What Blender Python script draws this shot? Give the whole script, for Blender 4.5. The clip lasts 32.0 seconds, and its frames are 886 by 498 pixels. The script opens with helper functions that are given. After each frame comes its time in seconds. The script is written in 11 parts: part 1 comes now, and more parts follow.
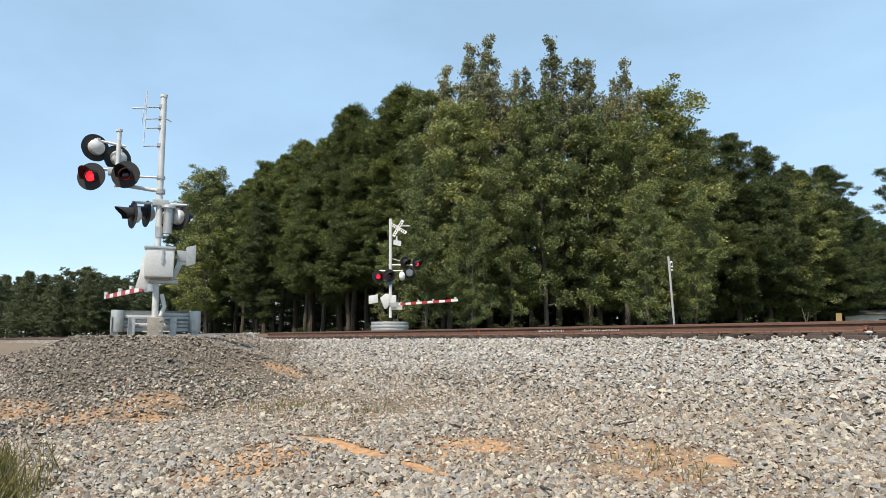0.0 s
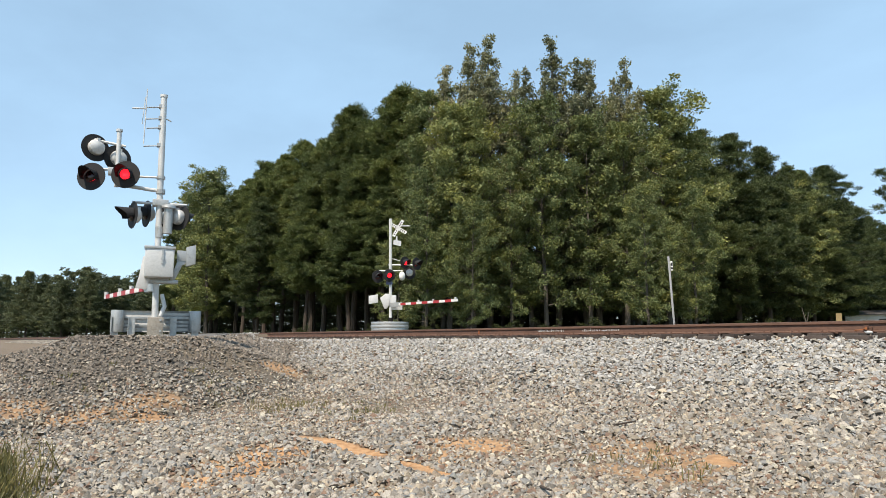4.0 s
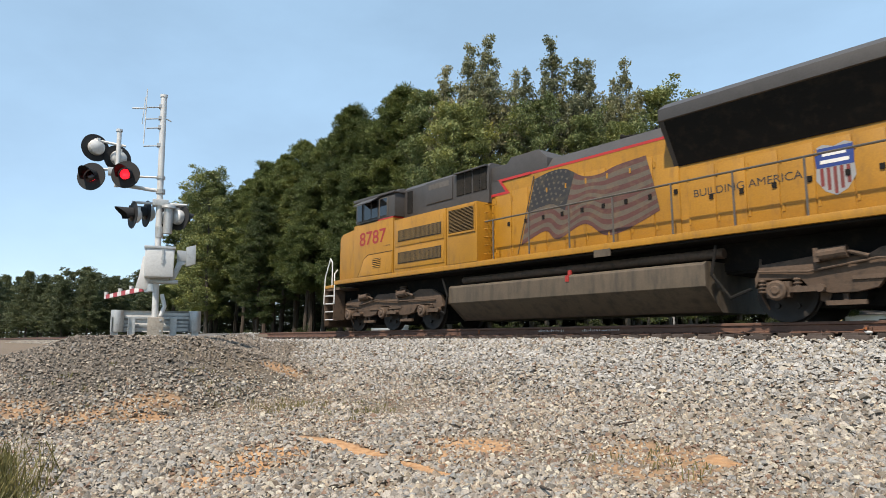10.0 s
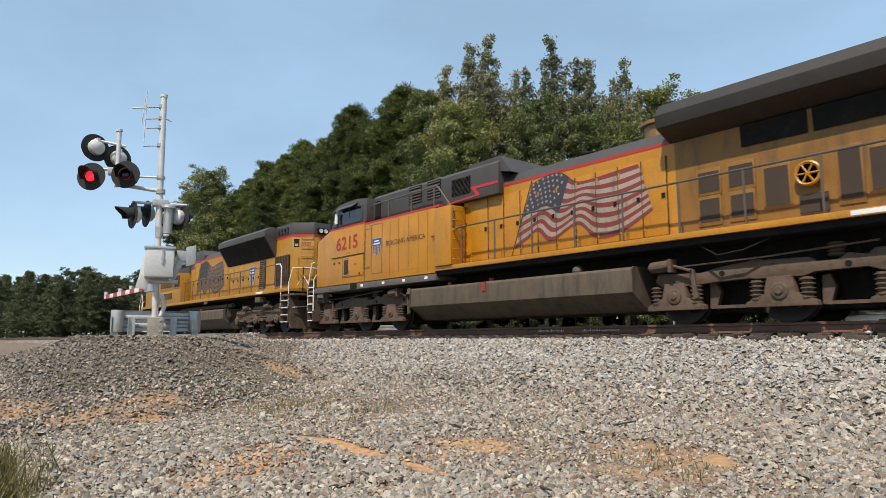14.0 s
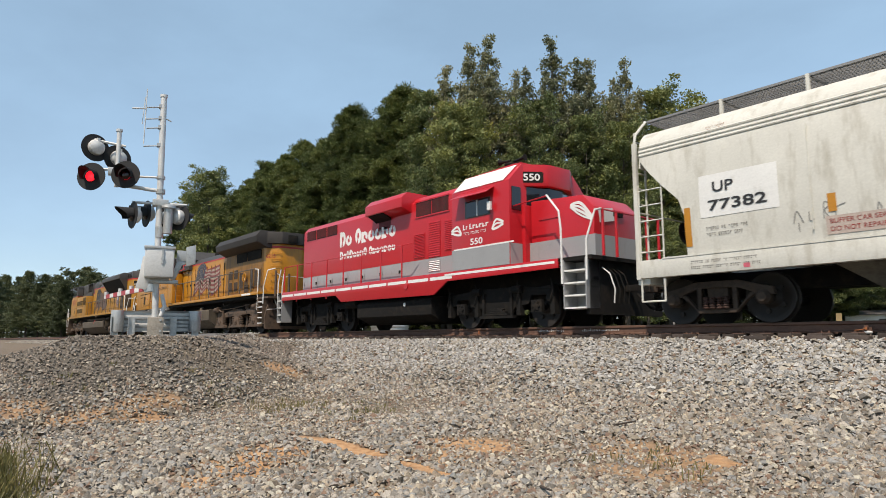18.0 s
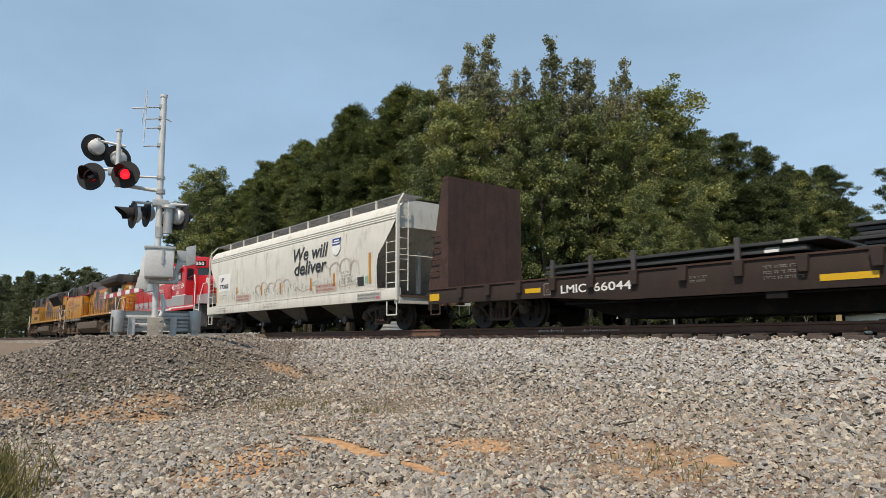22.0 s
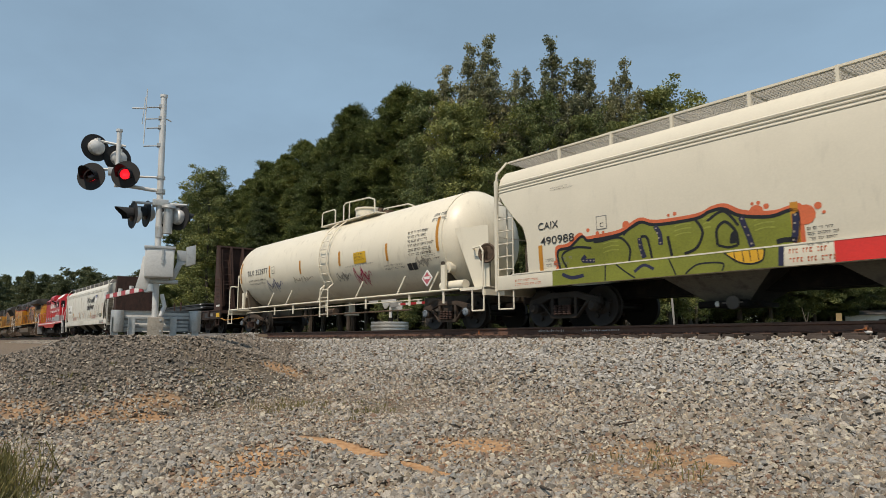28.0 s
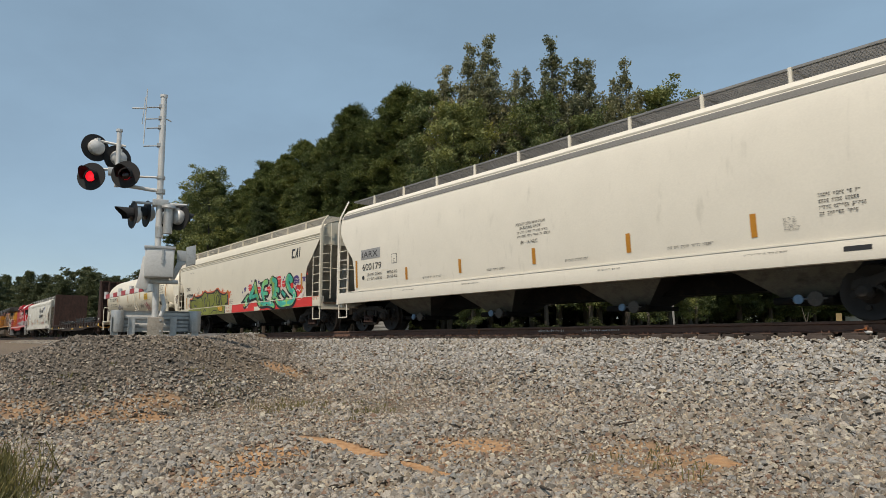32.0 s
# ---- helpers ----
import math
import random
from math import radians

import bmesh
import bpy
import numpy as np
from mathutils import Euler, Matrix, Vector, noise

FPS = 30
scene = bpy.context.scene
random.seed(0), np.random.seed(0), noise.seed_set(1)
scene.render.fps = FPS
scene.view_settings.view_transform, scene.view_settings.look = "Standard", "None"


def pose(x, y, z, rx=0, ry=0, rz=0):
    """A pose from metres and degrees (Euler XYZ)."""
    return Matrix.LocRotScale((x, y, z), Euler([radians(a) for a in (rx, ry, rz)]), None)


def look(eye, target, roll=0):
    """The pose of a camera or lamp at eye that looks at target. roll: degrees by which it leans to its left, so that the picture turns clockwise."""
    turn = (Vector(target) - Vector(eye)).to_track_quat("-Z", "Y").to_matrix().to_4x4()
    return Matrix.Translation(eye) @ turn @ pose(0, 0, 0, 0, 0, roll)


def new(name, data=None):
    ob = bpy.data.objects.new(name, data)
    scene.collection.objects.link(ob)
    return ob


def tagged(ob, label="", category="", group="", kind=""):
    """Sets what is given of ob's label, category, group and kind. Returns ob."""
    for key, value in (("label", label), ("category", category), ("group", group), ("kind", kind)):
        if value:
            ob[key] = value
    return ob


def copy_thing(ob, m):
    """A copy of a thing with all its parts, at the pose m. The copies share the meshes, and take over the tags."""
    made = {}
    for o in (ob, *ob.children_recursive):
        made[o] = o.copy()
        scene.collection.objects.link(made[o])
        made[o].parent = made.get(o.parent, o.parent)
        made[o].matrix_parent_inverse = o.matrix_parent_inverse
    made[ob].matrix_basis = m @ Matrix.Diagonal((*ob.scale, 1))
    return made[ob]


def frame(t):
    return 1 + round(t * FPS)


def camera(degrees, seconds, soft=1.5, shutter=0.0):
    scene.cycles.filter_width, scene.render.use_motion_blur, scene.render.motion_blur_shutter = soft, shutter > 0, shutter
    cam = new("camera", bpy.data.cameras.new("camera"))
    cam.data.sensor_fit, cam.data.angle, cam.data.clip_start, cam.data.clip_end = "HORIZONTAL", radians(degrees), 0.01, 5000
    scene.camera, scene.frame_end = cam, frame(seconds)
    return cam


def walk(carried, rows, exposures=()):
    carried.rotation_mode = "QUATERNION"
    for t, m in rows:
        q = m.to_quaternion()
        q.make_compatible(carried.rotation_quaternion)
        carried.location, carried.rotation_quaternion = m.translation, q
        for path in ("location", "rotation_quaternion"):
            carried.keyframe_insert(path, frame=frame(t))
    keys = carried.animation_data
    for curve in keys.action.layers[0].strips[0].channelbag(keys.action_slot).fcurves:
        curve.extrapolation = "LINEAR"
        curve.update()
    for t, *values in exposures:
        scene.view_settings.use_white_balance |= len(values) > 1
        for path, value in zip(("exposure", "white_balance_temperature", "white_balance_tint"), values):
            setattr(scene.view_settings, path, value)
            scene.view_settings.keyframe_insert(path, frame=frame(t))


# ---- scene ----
# ---------------------------------------------------------------- camera
# x runs along the track, the train rolls towards -x; y points across it, away from the camera; z = 0 is the top of the rails
cam = camera(68.55, 32.0, soft=0.6, shutter=0.14)
EYE = (0.0, -12.956, -0.296)
CAMPOSE = pose(*EYE, 90 + 7.919, 0, 50.691) @ pose(0, 0, 0, 0, 0, -0.07)
walk(cam, [(0.0, CAMPOSE), (32.0, CAMPOSE)],
     exposures=[(0.0, 1.05, 7150, 12), (7.0, 1.05, 7150, 12), (9.0, 1.02, 7150, 13), (11.5, 0.95, 7200, 14), (14.0, 0.83, 7200, 14), (17.5, 0.82, 7250, 14), (19.0, 0.47, 7300, 15), (20.0, 0.38, 7300, 15), (21.0, 0.38, 7400, 15), (23.0, 0.94, 7250, 14), (25.0, 0.9, 7300, 14), (28.0, 0.37, 7550, 13), (32.0, 0.29, 7500, 13)])

# ---------------------------------------------------------------- light
SUN_EL, SUN_AZ = 56.0, 24.0      # elevation; azimuth from -y towards +x
world = bpy.data.worlds.new("world")
scene.world = world
world.use_nodes = True
wn = world.node_tree.nodes
sky = wn.new("ShaderNodeTexSky")
sky.altitude = 1200
sky.sky_type, sky.sun_disc = "NISHITA", False
sky.sun_elevation = radians(SUN_EL)
sky.sun_rotation = radians(180 - SUN_AZ)
sky.air_density, sky.dust_density, sky.ozone_density = 1.0, 0.6, 0.4
# a thin, faintly streaked haze over the clear sky
wl = world.node_tree.links.new
wtc, wmap, wno, wrg, wsc, wmx = (wn.new("ShaderNode" + k) for k in ("TexCoord", "Mapping", "TexNoise", "MapRange", "VectorMath", "Mix"))
wmap.inputs["Scale"].default_value = (1.0, 1.6, 3.4)
wno.inputs["Scale"].default_value, wno.inputs["Detail"].default_value, wno.inputs["Roughness"].default_value = 2.2, 6, 0.55
wrg.inputs[1].default_value, wrg.inputs[2].default_value, wrg.inputs[3].default_value, wrg.inputs[4].default_value = 0.35, 0.75, 0.93, 1.16
wsc.operation = "SCALE"
wsc.inputs[0].default_value = (1.22, 2.08, 2.95)
wmx.data_type = "RGBA"
wmx.inputs["Factor"].default_value = 0.72
wl(wtc.outputs["Generated"], wmap.inputs[0])
wl(wmap.outputs[0], wno.inputs["Vector"])
wl(wno.outputs[0], wrg.inputs[0])
wl(wrg.outputs[0], wsc.inputs["Scale"])
wl(sky.outputs[0], wmx.inputs["A"])
wl(wsc.outputs[0], wmx.inputs["B"])
wl(wmx.outputs["Result"], wn["Background"].inputs[0])
wn["Background"].inputs[1].default_value = 0.15
sun_data = bpy.data.lights.new("sun", "SUN")
sun_data.energy, sun_data.angle, sun_data.color = 3.1, radians(0.6), (1.0, 0.955, 0.88)
sun = new("sun", sun_data)
sd = Vector((math.sin(radians(SUN_AZ)) * math.cos(radians(SUN_EL)), -math.cos(radians(SUN_AZ)) * math.cos(radians(SUN_EL)), math.sin(radians(SUN_EL))))
sun.matrix_basis = look(sd * 60, (0, 0, 0))


# ---------------------------------------------------------------- materials
TONE = 0.68


def mat(name, base, rough=0.6, metal=0.0, var=0.18, scale=1.5, grain=30.0, bump=0.15, dirt=None, amount=0.0, streak=0.0, per_object=0.0, per_island=0.0, spec=0.5, stretch=(1, 1, 1)):
    """A painted or raw surface: base colour with variation at two scales, a second dirt colour in patches or upright streaks, fine bump."""
    base = tuple(c * TONE for c in base)
    dirt = tuple(c * TONE for c in dirt) if dirt else None
    m = bpy.data.materials.new(name)
    m.use_nodes = True
    nt = m.node_tree
    n, link = nt.nodes, nt.links.new
    b = n["Principled BSDF"]
    b.inputs["Roughness"].default_value = rough
    b.inputs["Metallic"].default_value = metal
    b.inputs["Specular IOR Level"].default_value = spec
    tc = n.new("ShaderNodeTexCoord")
    mp = n.new("ShaderNodeMapping")
    mp.inputs["Scale"].default_value = stretch
    link(tc.outputs["Object"], mp.inputs[0])
    big = n.new("ShaderNodeTexNoise")
    big.inputs["Scale"].default_value, big.inputs["Detail"].default_value = scale, 5
    fine = n.new("ShaderNodeTexNoise")
    fine.inputs["Scale"].default_value, fine.inputs["Detail"].default_value = grain, 3
    link(mp.outputs[0], big.inputs["Vector"])
    link(mp.outputs[0], fine.inputs["Vector"])
    add = n.new("ShaderNodeMath")
    add.operation = "ADD"
    link(big.outputs[0], add.inputs[0])
    link(fine.outputs[0], add.inputs[1])
    rng = n.new("ShaderNodeMapRange")
    rng.inputs[1].default_value, rng.inputs[2].default_value = 0.65, 1.35
    rng.inputs[3].default_value, rng.inputs[4].default_value = 1 - var, 1 + var
    link(add.outputs[0], rng.inputs[0])
    col = n.new("ShaderNodeVectorMath")
    col.operation = "SCALE"
    col.inputs[0].default_value = base
    link(rng.outputs[0], col.inputs["Scale"])
    out = col.outputs[0]
    for source, size in ((("ShaderNodeObjectInfo", "Random"), per_object), (("ShaderNodeNewGeometry", "Random Per Island"), per_island)):
        if size:
            inf = n.new(source[0])
            r2 = n.new("ShaderNodeMapRange")
            r2.inputs[3].default_value, r2.inputs[4].default_value = 1 - size, 1 + size
            link(inf.outputs[source[1]], r2.inputs[0])
            s2 = n.new("ShaderNodeVectorMath")
            s2.operation = "SCALE"
            link(out, s2.inputs[0])
            link(r2.outputs[0], s2.inputs["Scale"])
            out = s2.outputs[0]
    if dirt:
        patch = n.new("ShaderNodeTexNoise")
        patch.inputs["Scale"].default_value, patch.inputs["Detail"].default_value, patch.inputs["Roughness"].default_value = (3.0 if streak else scale * 1.7), 8, 0.65
        mp2 = n.new("ShaderNodeMapping")
        mp2.inputs["Scale"].default_value = (1.6, 1.6, 1.6 - 1.35 * streak)
        mp2.inputs["Location"].default_value = (3.1, 7.7, 1.3)
        link(tc.outputs["Object"], mp2.inputs[0])
        link(mp2.outputs[0], patch.inputs["Vector"])
        r3 = n.new("ShaderNodeMapRange")
        r3.inputs[1].default_value, r3.inputs[2].default_value = 0.62 - 0.3 * amount, 0.85 - 0.3 * amount
        link(patch.outputs[0], r3.inputs[0])
        mul = n.new("ShaderNodeMath")
        mul.operation = "MULTIPLY"
        mul.inputs[1].default_value = min(1.0, 0.35 + amount)
        link(r3.outputs[0], mul.inputs[0])
        mix = n.new("ShaderNodeMix")
        mix.data_type = "RGBA"
        link(mul.outputs[0], mix.inputs["Factor"])
        link(out, mix.inputs["A"])
        mix.inputs["B"].default_value = (*dirt, 1)
        out = mix.outputs["Result"]
    link(out, b.inputs["Base Color"])
    if bump:
        bp = n.new("ShaderNodeBump")
        bp.inputs["Strength"].default_value, bp.inputs["Distance"].default_value = bump, 0.01
        link(add.outputs[0], bp.inputs["Height"])
        link(bp.outputs[0], b.inputs["Normal"])
    return m


YELLOW = mat("armour_yellow_paint", (0.48, 0.224, 0.015), 0.5, dirt=(0.2, 0.105, 0.03), amount=0.33, streak=0.9, bump=0.04)
YELLOW_B = mat("clean_yellow_paint", (0.58, 0.245, 0.013), 0.4, dirt=(0.34, 0.155, 0.03), amount=0.33, streak=0.8, bump=0.04)
GREY = mat("roof_grey_paint", (0.072, 0.064, 0.059), 0.55, dirt=(0.05, 0.045, 0.04), amount=0.35, streak=0.5, bump=0.05)
REDLINE = mat("red_line_paint", (0.55, 0.03, 0.025), 0.5, var=0.1)
NUMRED = mat("number_red_paint", (0.40, 0.03, 0.022), 0.5, var=0.15)
BLACK = mat("black_steel", (0.014, 0.013, 0.012), 0.9, spec=0.2, dirt=(0.045, 0.033, 0.023), amount=0.4)
GRILLE = mat("grille_black", (0.022, 0.018, 0.013), 0.8, dirt=(0.07, 0.05, 0.025), amount=0.4)
DUSTY = mat("dusty_brown_steel", (0.13, 0.082, 0.052), 0.8, dirt=(0.03, 0.022, 0.016), amount=0.45, scale=2.5, bump=0.3)
TANKGREY = mat("fuel_tank_grey", (0.125, 0.094, 0.062), 0.75, dirt=(0.055, 0.043, 0.032), amount=0.55, streak=0.9, bump=0.1)
WHEEL = mat("wheel_steel", (0.024, 0.018, 0.014), 0.65, metal=0.2, dirt=(0.03, 0.025, 0.02), amount=0.4)
WHITE = mat("white_paint", (0.95, 0.94, 0.9), 0.5, var=0.08, dirt=(0.4, 0.37, 0.32), amount=0.15)
GLASS = mat("dark_window_glass", (0.012, 0.014, 0.016), 0.06, var=0.05, bump=0.0, spec=0.8)
GRILLEYEL = mat("grimy_yellow_grille", (0.17, 0.105, 0.035), 0.8, dirt=(0.06, 0.04, 0.02), amount=0.4)
TRUCKBROWN = mat("grimy_truck_brown", (0.07, 0.046, 0.031), 0.85, dirt=(0.02, 0.015, 0.011), amount=0.45, scale=3, bump=0.3)
HANDGREY = mat("weathered_handrail_grey", (0.11, 0.095, 0.08), 0.6, dirt=(0.06, 0.05, 0.04), amount=0.3)
SILLGREY = mat("dusty_sill_grey", (0.13, 0.115, 0.1), 0.7, dirt=(0.07, 0.055, 0.04), amount=0.4, streak=0.6)
SOOT = mat("sooty_roof_grey", (0.034, 0.029, 0.026), 0.75, dirt=(0.055, 0.045, 0.035), amount=0.3, streak=0.5, bump=0.05)
YELLOW_G = mat("grimy_yellow_paint", (0.30, 0.134, 0.014), 0.55, dirt=(0.11, 0.06, 0.02), amount=0.45, streak=0.9, bump=0.04)
DARKRED = mat("dark_red_mesh", (0.13, 0.008, 0.011), 0.7, var=0.25, grain=90)
SILLRUST = mat("dark_rusty_sill", (0.034, 0.019, 0.014), 0.85, var=0.3, dirt=(0.06, 0.035, 0.022), amount=0.35, streak=0.5, bump=0.3)
JOINT = mat("dark_joint_grime", (0.11, 0.06, 0.02), 0.8, var=0.25)
MESHBROWN = mat("brown_mesh", (0.055, 0.036, 0.024), 0.85, var=0.25, grain=120)
RED = mat("glossy_red_paint", (0.64, 0.018, 0.027), 0.3, var=0.08, dirt=(0.3, 0.02, 0.02), amount=0.1, bump=0.02)
LOCOGREY = mat("light_grey_paint", (0.38, 0.38, 0.38), 0.4, var=0.08, dirt=(0.22, 0.21, 0.2), amount=0.2, streak=0.7, bump=0.02)
HOPPER_A = mat("weathered_grey_white_paint", (0.78, 0.76, 0.68), 0.6, var=0.1, dirt=(0.42, 0.37, 0.28), amount=0.35, streak=0.9, bump=0.06)
HOPPER_B = mat("pale_grey_paint", (0.86, 0.79, 0.64), 0.5, var=0.05, dirt=(0.5, 0.46, 0.38), amount=0.1, streak=0.9, bump=0.05)
HOPPER_C = mat("cream_white_paint", (1.0, 0.935, 0.80), 0.5, var=0.05, dirt=(0.5, 0.46, 0.38), amount=0.1, streak=0.9, bump=0.04)
# darker than the car paints: shade of the hopper ends in the base colour
HOPDARK = mat("shaded_hopper_end_grey", (0.62, 0.6, 0.54), 0.65, dirt=(0.24, 0.22, 0.19), amount=0.4, streak=0.7)
TANKCREAM = mat("cream_tank_paint", (0.95, 0.87, 0.70), 0.42, var=0.05, dirt=(0.45, 0.38, 0.28), amount=0.2, streak=0.9, bump=0.03)
RUST = mat("rust_brown_steel", (0.068, 0.03, 0.021), 0.85, var=0.4, dirt=(0.026, 0.015, 0.011), amount=0.5, streak=0.7, bump=0.3)
PLATE = mat("dark_steel_plate", (0.065, 0.065, 0.065), 0.5, metal=0.3, var=0.25, dirt=(0.11, 0.10, 0.09), amount=0.3, stretch=(0.3, 1, 3))
ORANGE = mat("orange_reflector_tape", (0.62, 0.26, 0.02), 0.5, var=0.1)
YELTAPE = mat("yellow_reflector_tape", (0.8, 0.47, 0.01), 0.45, var=0.1)
LETTER = mat("black_lettering_paint", (0.03, 0.03, 0.032), 0.6, var=0.2)
BARGREY = mat("faded_lettering_and_shade_grey", (0.25, 0.24, 0.22), 0.6, var=0.2)
BLUE = mat("shield_blue_paint", (0.025, 0.06, 0.26), 0.5, var=0.1)
FLAGRED = mat("flag_red_paint", (0.25, 0.04, 0.035), 0.55, dirt=(0.1, 0.045, 0.03), amount=0.45, streak=0.9)
FLAGWHITE = mat("flag_white_paint", (0.42, 0.34, 0.27), 0.55, dirt=(0.17, 0.12, 0.08), amount=0.45, streak=0.9)
FLAGBLUE = mat("flag_blue_paint", (0.04, 0.042, 0.065), 0.55, dirt=(0.05, 0.04, 0.032), amount=0.45, streak=0.9)
MURAL_RED_A = mat("faded_mural_red", (0.12, 0.045, 0.035), 0.6, dirt=(0.2, 0.12, 0.06), amount=0.4)
MURAL_WHITE_A = mat("faded_mural_tan", (0.135, 0.105, 0.075), 0.6, dirt=(0.22, 0.15, 0.08), amount=0.4)
MURAL_BLUE_A = mat("faded_mural_blue", (0.028, 0.026, 0.026), 0.6, dirt=(0.12, 0.09, 0.05), amount=0.35)
GALV = mat("galvanised_steel", (0.62, 0.62, 0.6), 0.42, metal=0.55, var=0.14, scale=4, dirt=(0.33, 0.33, 0.32), amount=0.25, bump=0.05)
ALU = mat("silver_paint", (0.82, 0.81, 0.78), 0.42, metal=0.2, var=0.1, dirt=(0.42, 0.4, 0.37), amount=0.2, bump=0.05)
FOOTTAN = mat("dusty_foot_casting", (0.4, 0.36, 0.3), 0.7, var=0.2, scale=6, dirt=(0.25, 0.18, 0.12), amount=0.4)
LAMPBLACK = mat("lamp_black_paint", (0.012, 0.012, 0.013), 0.75, var=0.15)
RAILRUST = mat("rusty_rail_steel", (0.165, 0.083, 0.054), 0.75, var=0.25, dirt=(0.1, 0.047, 0.03), amount=0.4, stretch=(0.4, 2, 2), bump=0.2)
RAILTOP = mat("worn_rail_head", (0.17, 0.125, 0.10), 0.4, metal=0.6, var=0.15, stretch=(0.2, 2, 2))
TIE = mat("weathered_tie_wood", (0.075, 0.055, 0.045), 0.9, var=0.35, stretch=(6, 0.6, 6), per_object=0.3, bump=0.5)
GATERED = mat("gate_red_tape", (0.5, 0.03, 0.035), 0.5, var=0.12)
BARK = mat("pine_bark", (0.075, 0.056, 0.042), 0.95, var=0.35, scale=3, stretch=(3, 3, 0.6), bump=0.8)
BARKPALE = mat("pale_bark", (0.12, 0.10, 0.08), 0.95, var=0.3, scale=3, stretch=(3, 3, 0.6), bump=0.6)


def leaf(name, base, tint, rough=0.55, through_light=0.25, aged=(1.15, 1.05, 0.9)):
    """Leaves: colour varied leaf by leaf and tree by tree, some light shines through."""
    m = bpy.data.materials.new(name)
    m.use_nodes = True
    n, link = m.node_tree.nodes, m.node_tree.links.new
    b = n["Principled BSDF"]
    b.inputs["Roughness"].default_value = rough
    b.inputs["Specular IOR Level"].default_value = 0.3
    geo, inf = n.new("ShaderNodeNewGeometry"), n.new("ShaderNodeObjectInfo")
    ramp = n.new("ShaderNodeMix")
    ramp.data_type = "RGBA"
    ramp.inputs["A"].default_value, ramp.inputs["B"].default_value = (*base, 1), (*tint, 1)
    pw = n.new("ShaderNodeMath")
    pw.operation = "POWER"
    pw.inputs[1].default_value = 3.0
    link(geo.outputs["Random Per Island"], pw.inputs[0])
    half = n.new("ShaderNodeMath")
    half.operation = "MULTIPLY"
    half.inputs[1].default_value = 0.6
    link(pw.outputs[0], half.inputs[0])
    link(half.outputs[0], ramp.inputs["Factor"])
    rg = n.new("ShaderNodeMapRange")
    rg.inputs[3].default_value, rg.inputs[4].default_value = 0.75, 1.25
    link(inf.outputs["Random"], rg.inputs[0])
    sc = n.new("ShaderNodeVectorMath")
    sc.operation = "SCALE"
    # some trees turn yellowish, some stay green
    warm = n.new("ShaderNodeVectorMath")
    warm.operation = "MULTIPLY"
    warm.inputs[1].default_value = (1.13, 1.0, 0.95)
    link(ramp.outputs["Result"], warm.inputs[0])
    mw = n.new("ShaderNodeMix")
    mw.data_type = "RGBA"
    link(inf.outputs["Random"], mw.inputs["Factor"])
    link(ramp.outputs["Result"], mw.inputs["A"])
    link(warm.outputs[0], mw.inputs["B"])
    link(mw.outputs["Result"], sc.inputs[0])
    # sprays of older, yellower leaves
    tc, no, old, mo = n.new("ShaderNodeTexCoord"), n.new("ShaderNodeTexNoise"), n.new("ShaderNodeVectorMath"), n.new("ShaderNodeMix")
    no.inputs["Scale"].default_value, no.inputs["Detail"].default_value = 0.55, 3
    link(tc.outputs["Object"], no.inputs["Vector"])
    nr = n.new("ShaderNodeMapRange")
    nr.inputs[1].default_value, nr.inputs[2].default_value = 0.48, 0.7
    link(no.outputs[0], nr.inputs[0])
    old.operation = "MULTIPLY"
    old.inputs[1].default_value = aged
    link(sc.outputs[0], old.inputs[0])
    mo.data_type = "RGBA"
    link(nr.outputs[0], mo.inputs["Factor"])
    link(sc.outputs[0], mo.inputs["A"])
    link(old.outputs[0], mo.inputs["B"])
    link(rg.outputs[0], sc.inputs["Scale"])
    link(mo.outputs["Result"], b.inputs["Base Color"])
    tr = n.new("ShaderNodeBsdfTranslucent")
    link(mo.outputs["Result"], tr.inputs[0])
    ms = n.new("ShaderNodeMixShader")
    ms.inputs[0].default_value = through_light
    link(b.outputs[0], ms.inputs[1])
    link(tr.outputs[0], ms.inputs[2])
    link(ms.outputs[0], n["Material Output"].inputs[0])
    return m


PINE_LEAF = leaf("pine_needles", (0.0619, 0.0917, 0.0287), (0.2, 0.224, 0.0688))
PINE_LEAF_B = leaf("dark_pine_needles", (0.0493, 0.0751, 0.0278), (0.156, 0.177, 0.059))
BROAD_LEAF = leaf("broad_leaves", (0.105, 0.142, 0.055), (0.307, 0.335, 0.138), aged=(1.35, 1.18, 0.8))
BROAD_LEAF_B = leaf("olive_leaves", (0.165, 0.186, 0.108), (0.41, 0.40, 0.265), through_light=0.4, aged=(1.3, 1.15, 0.82))
SHRUB_LEAF = leaf("shrub_leaves", (0.0264, 0.036, 0.009), (0.057, 0.066, 0.0156))
# bluer green, with the haze over the far wood mixed into the leaf colour
FAR_LEAF = leaf("hazy_distant_leaves", (0.064, 0.085, 0.042), (0.14, 0.155, 0.075))
GRASS_LEAF = leaf("dry_grass", (0.105, 0.105, 0.0375), (0.21, 0.18, 0.0825))


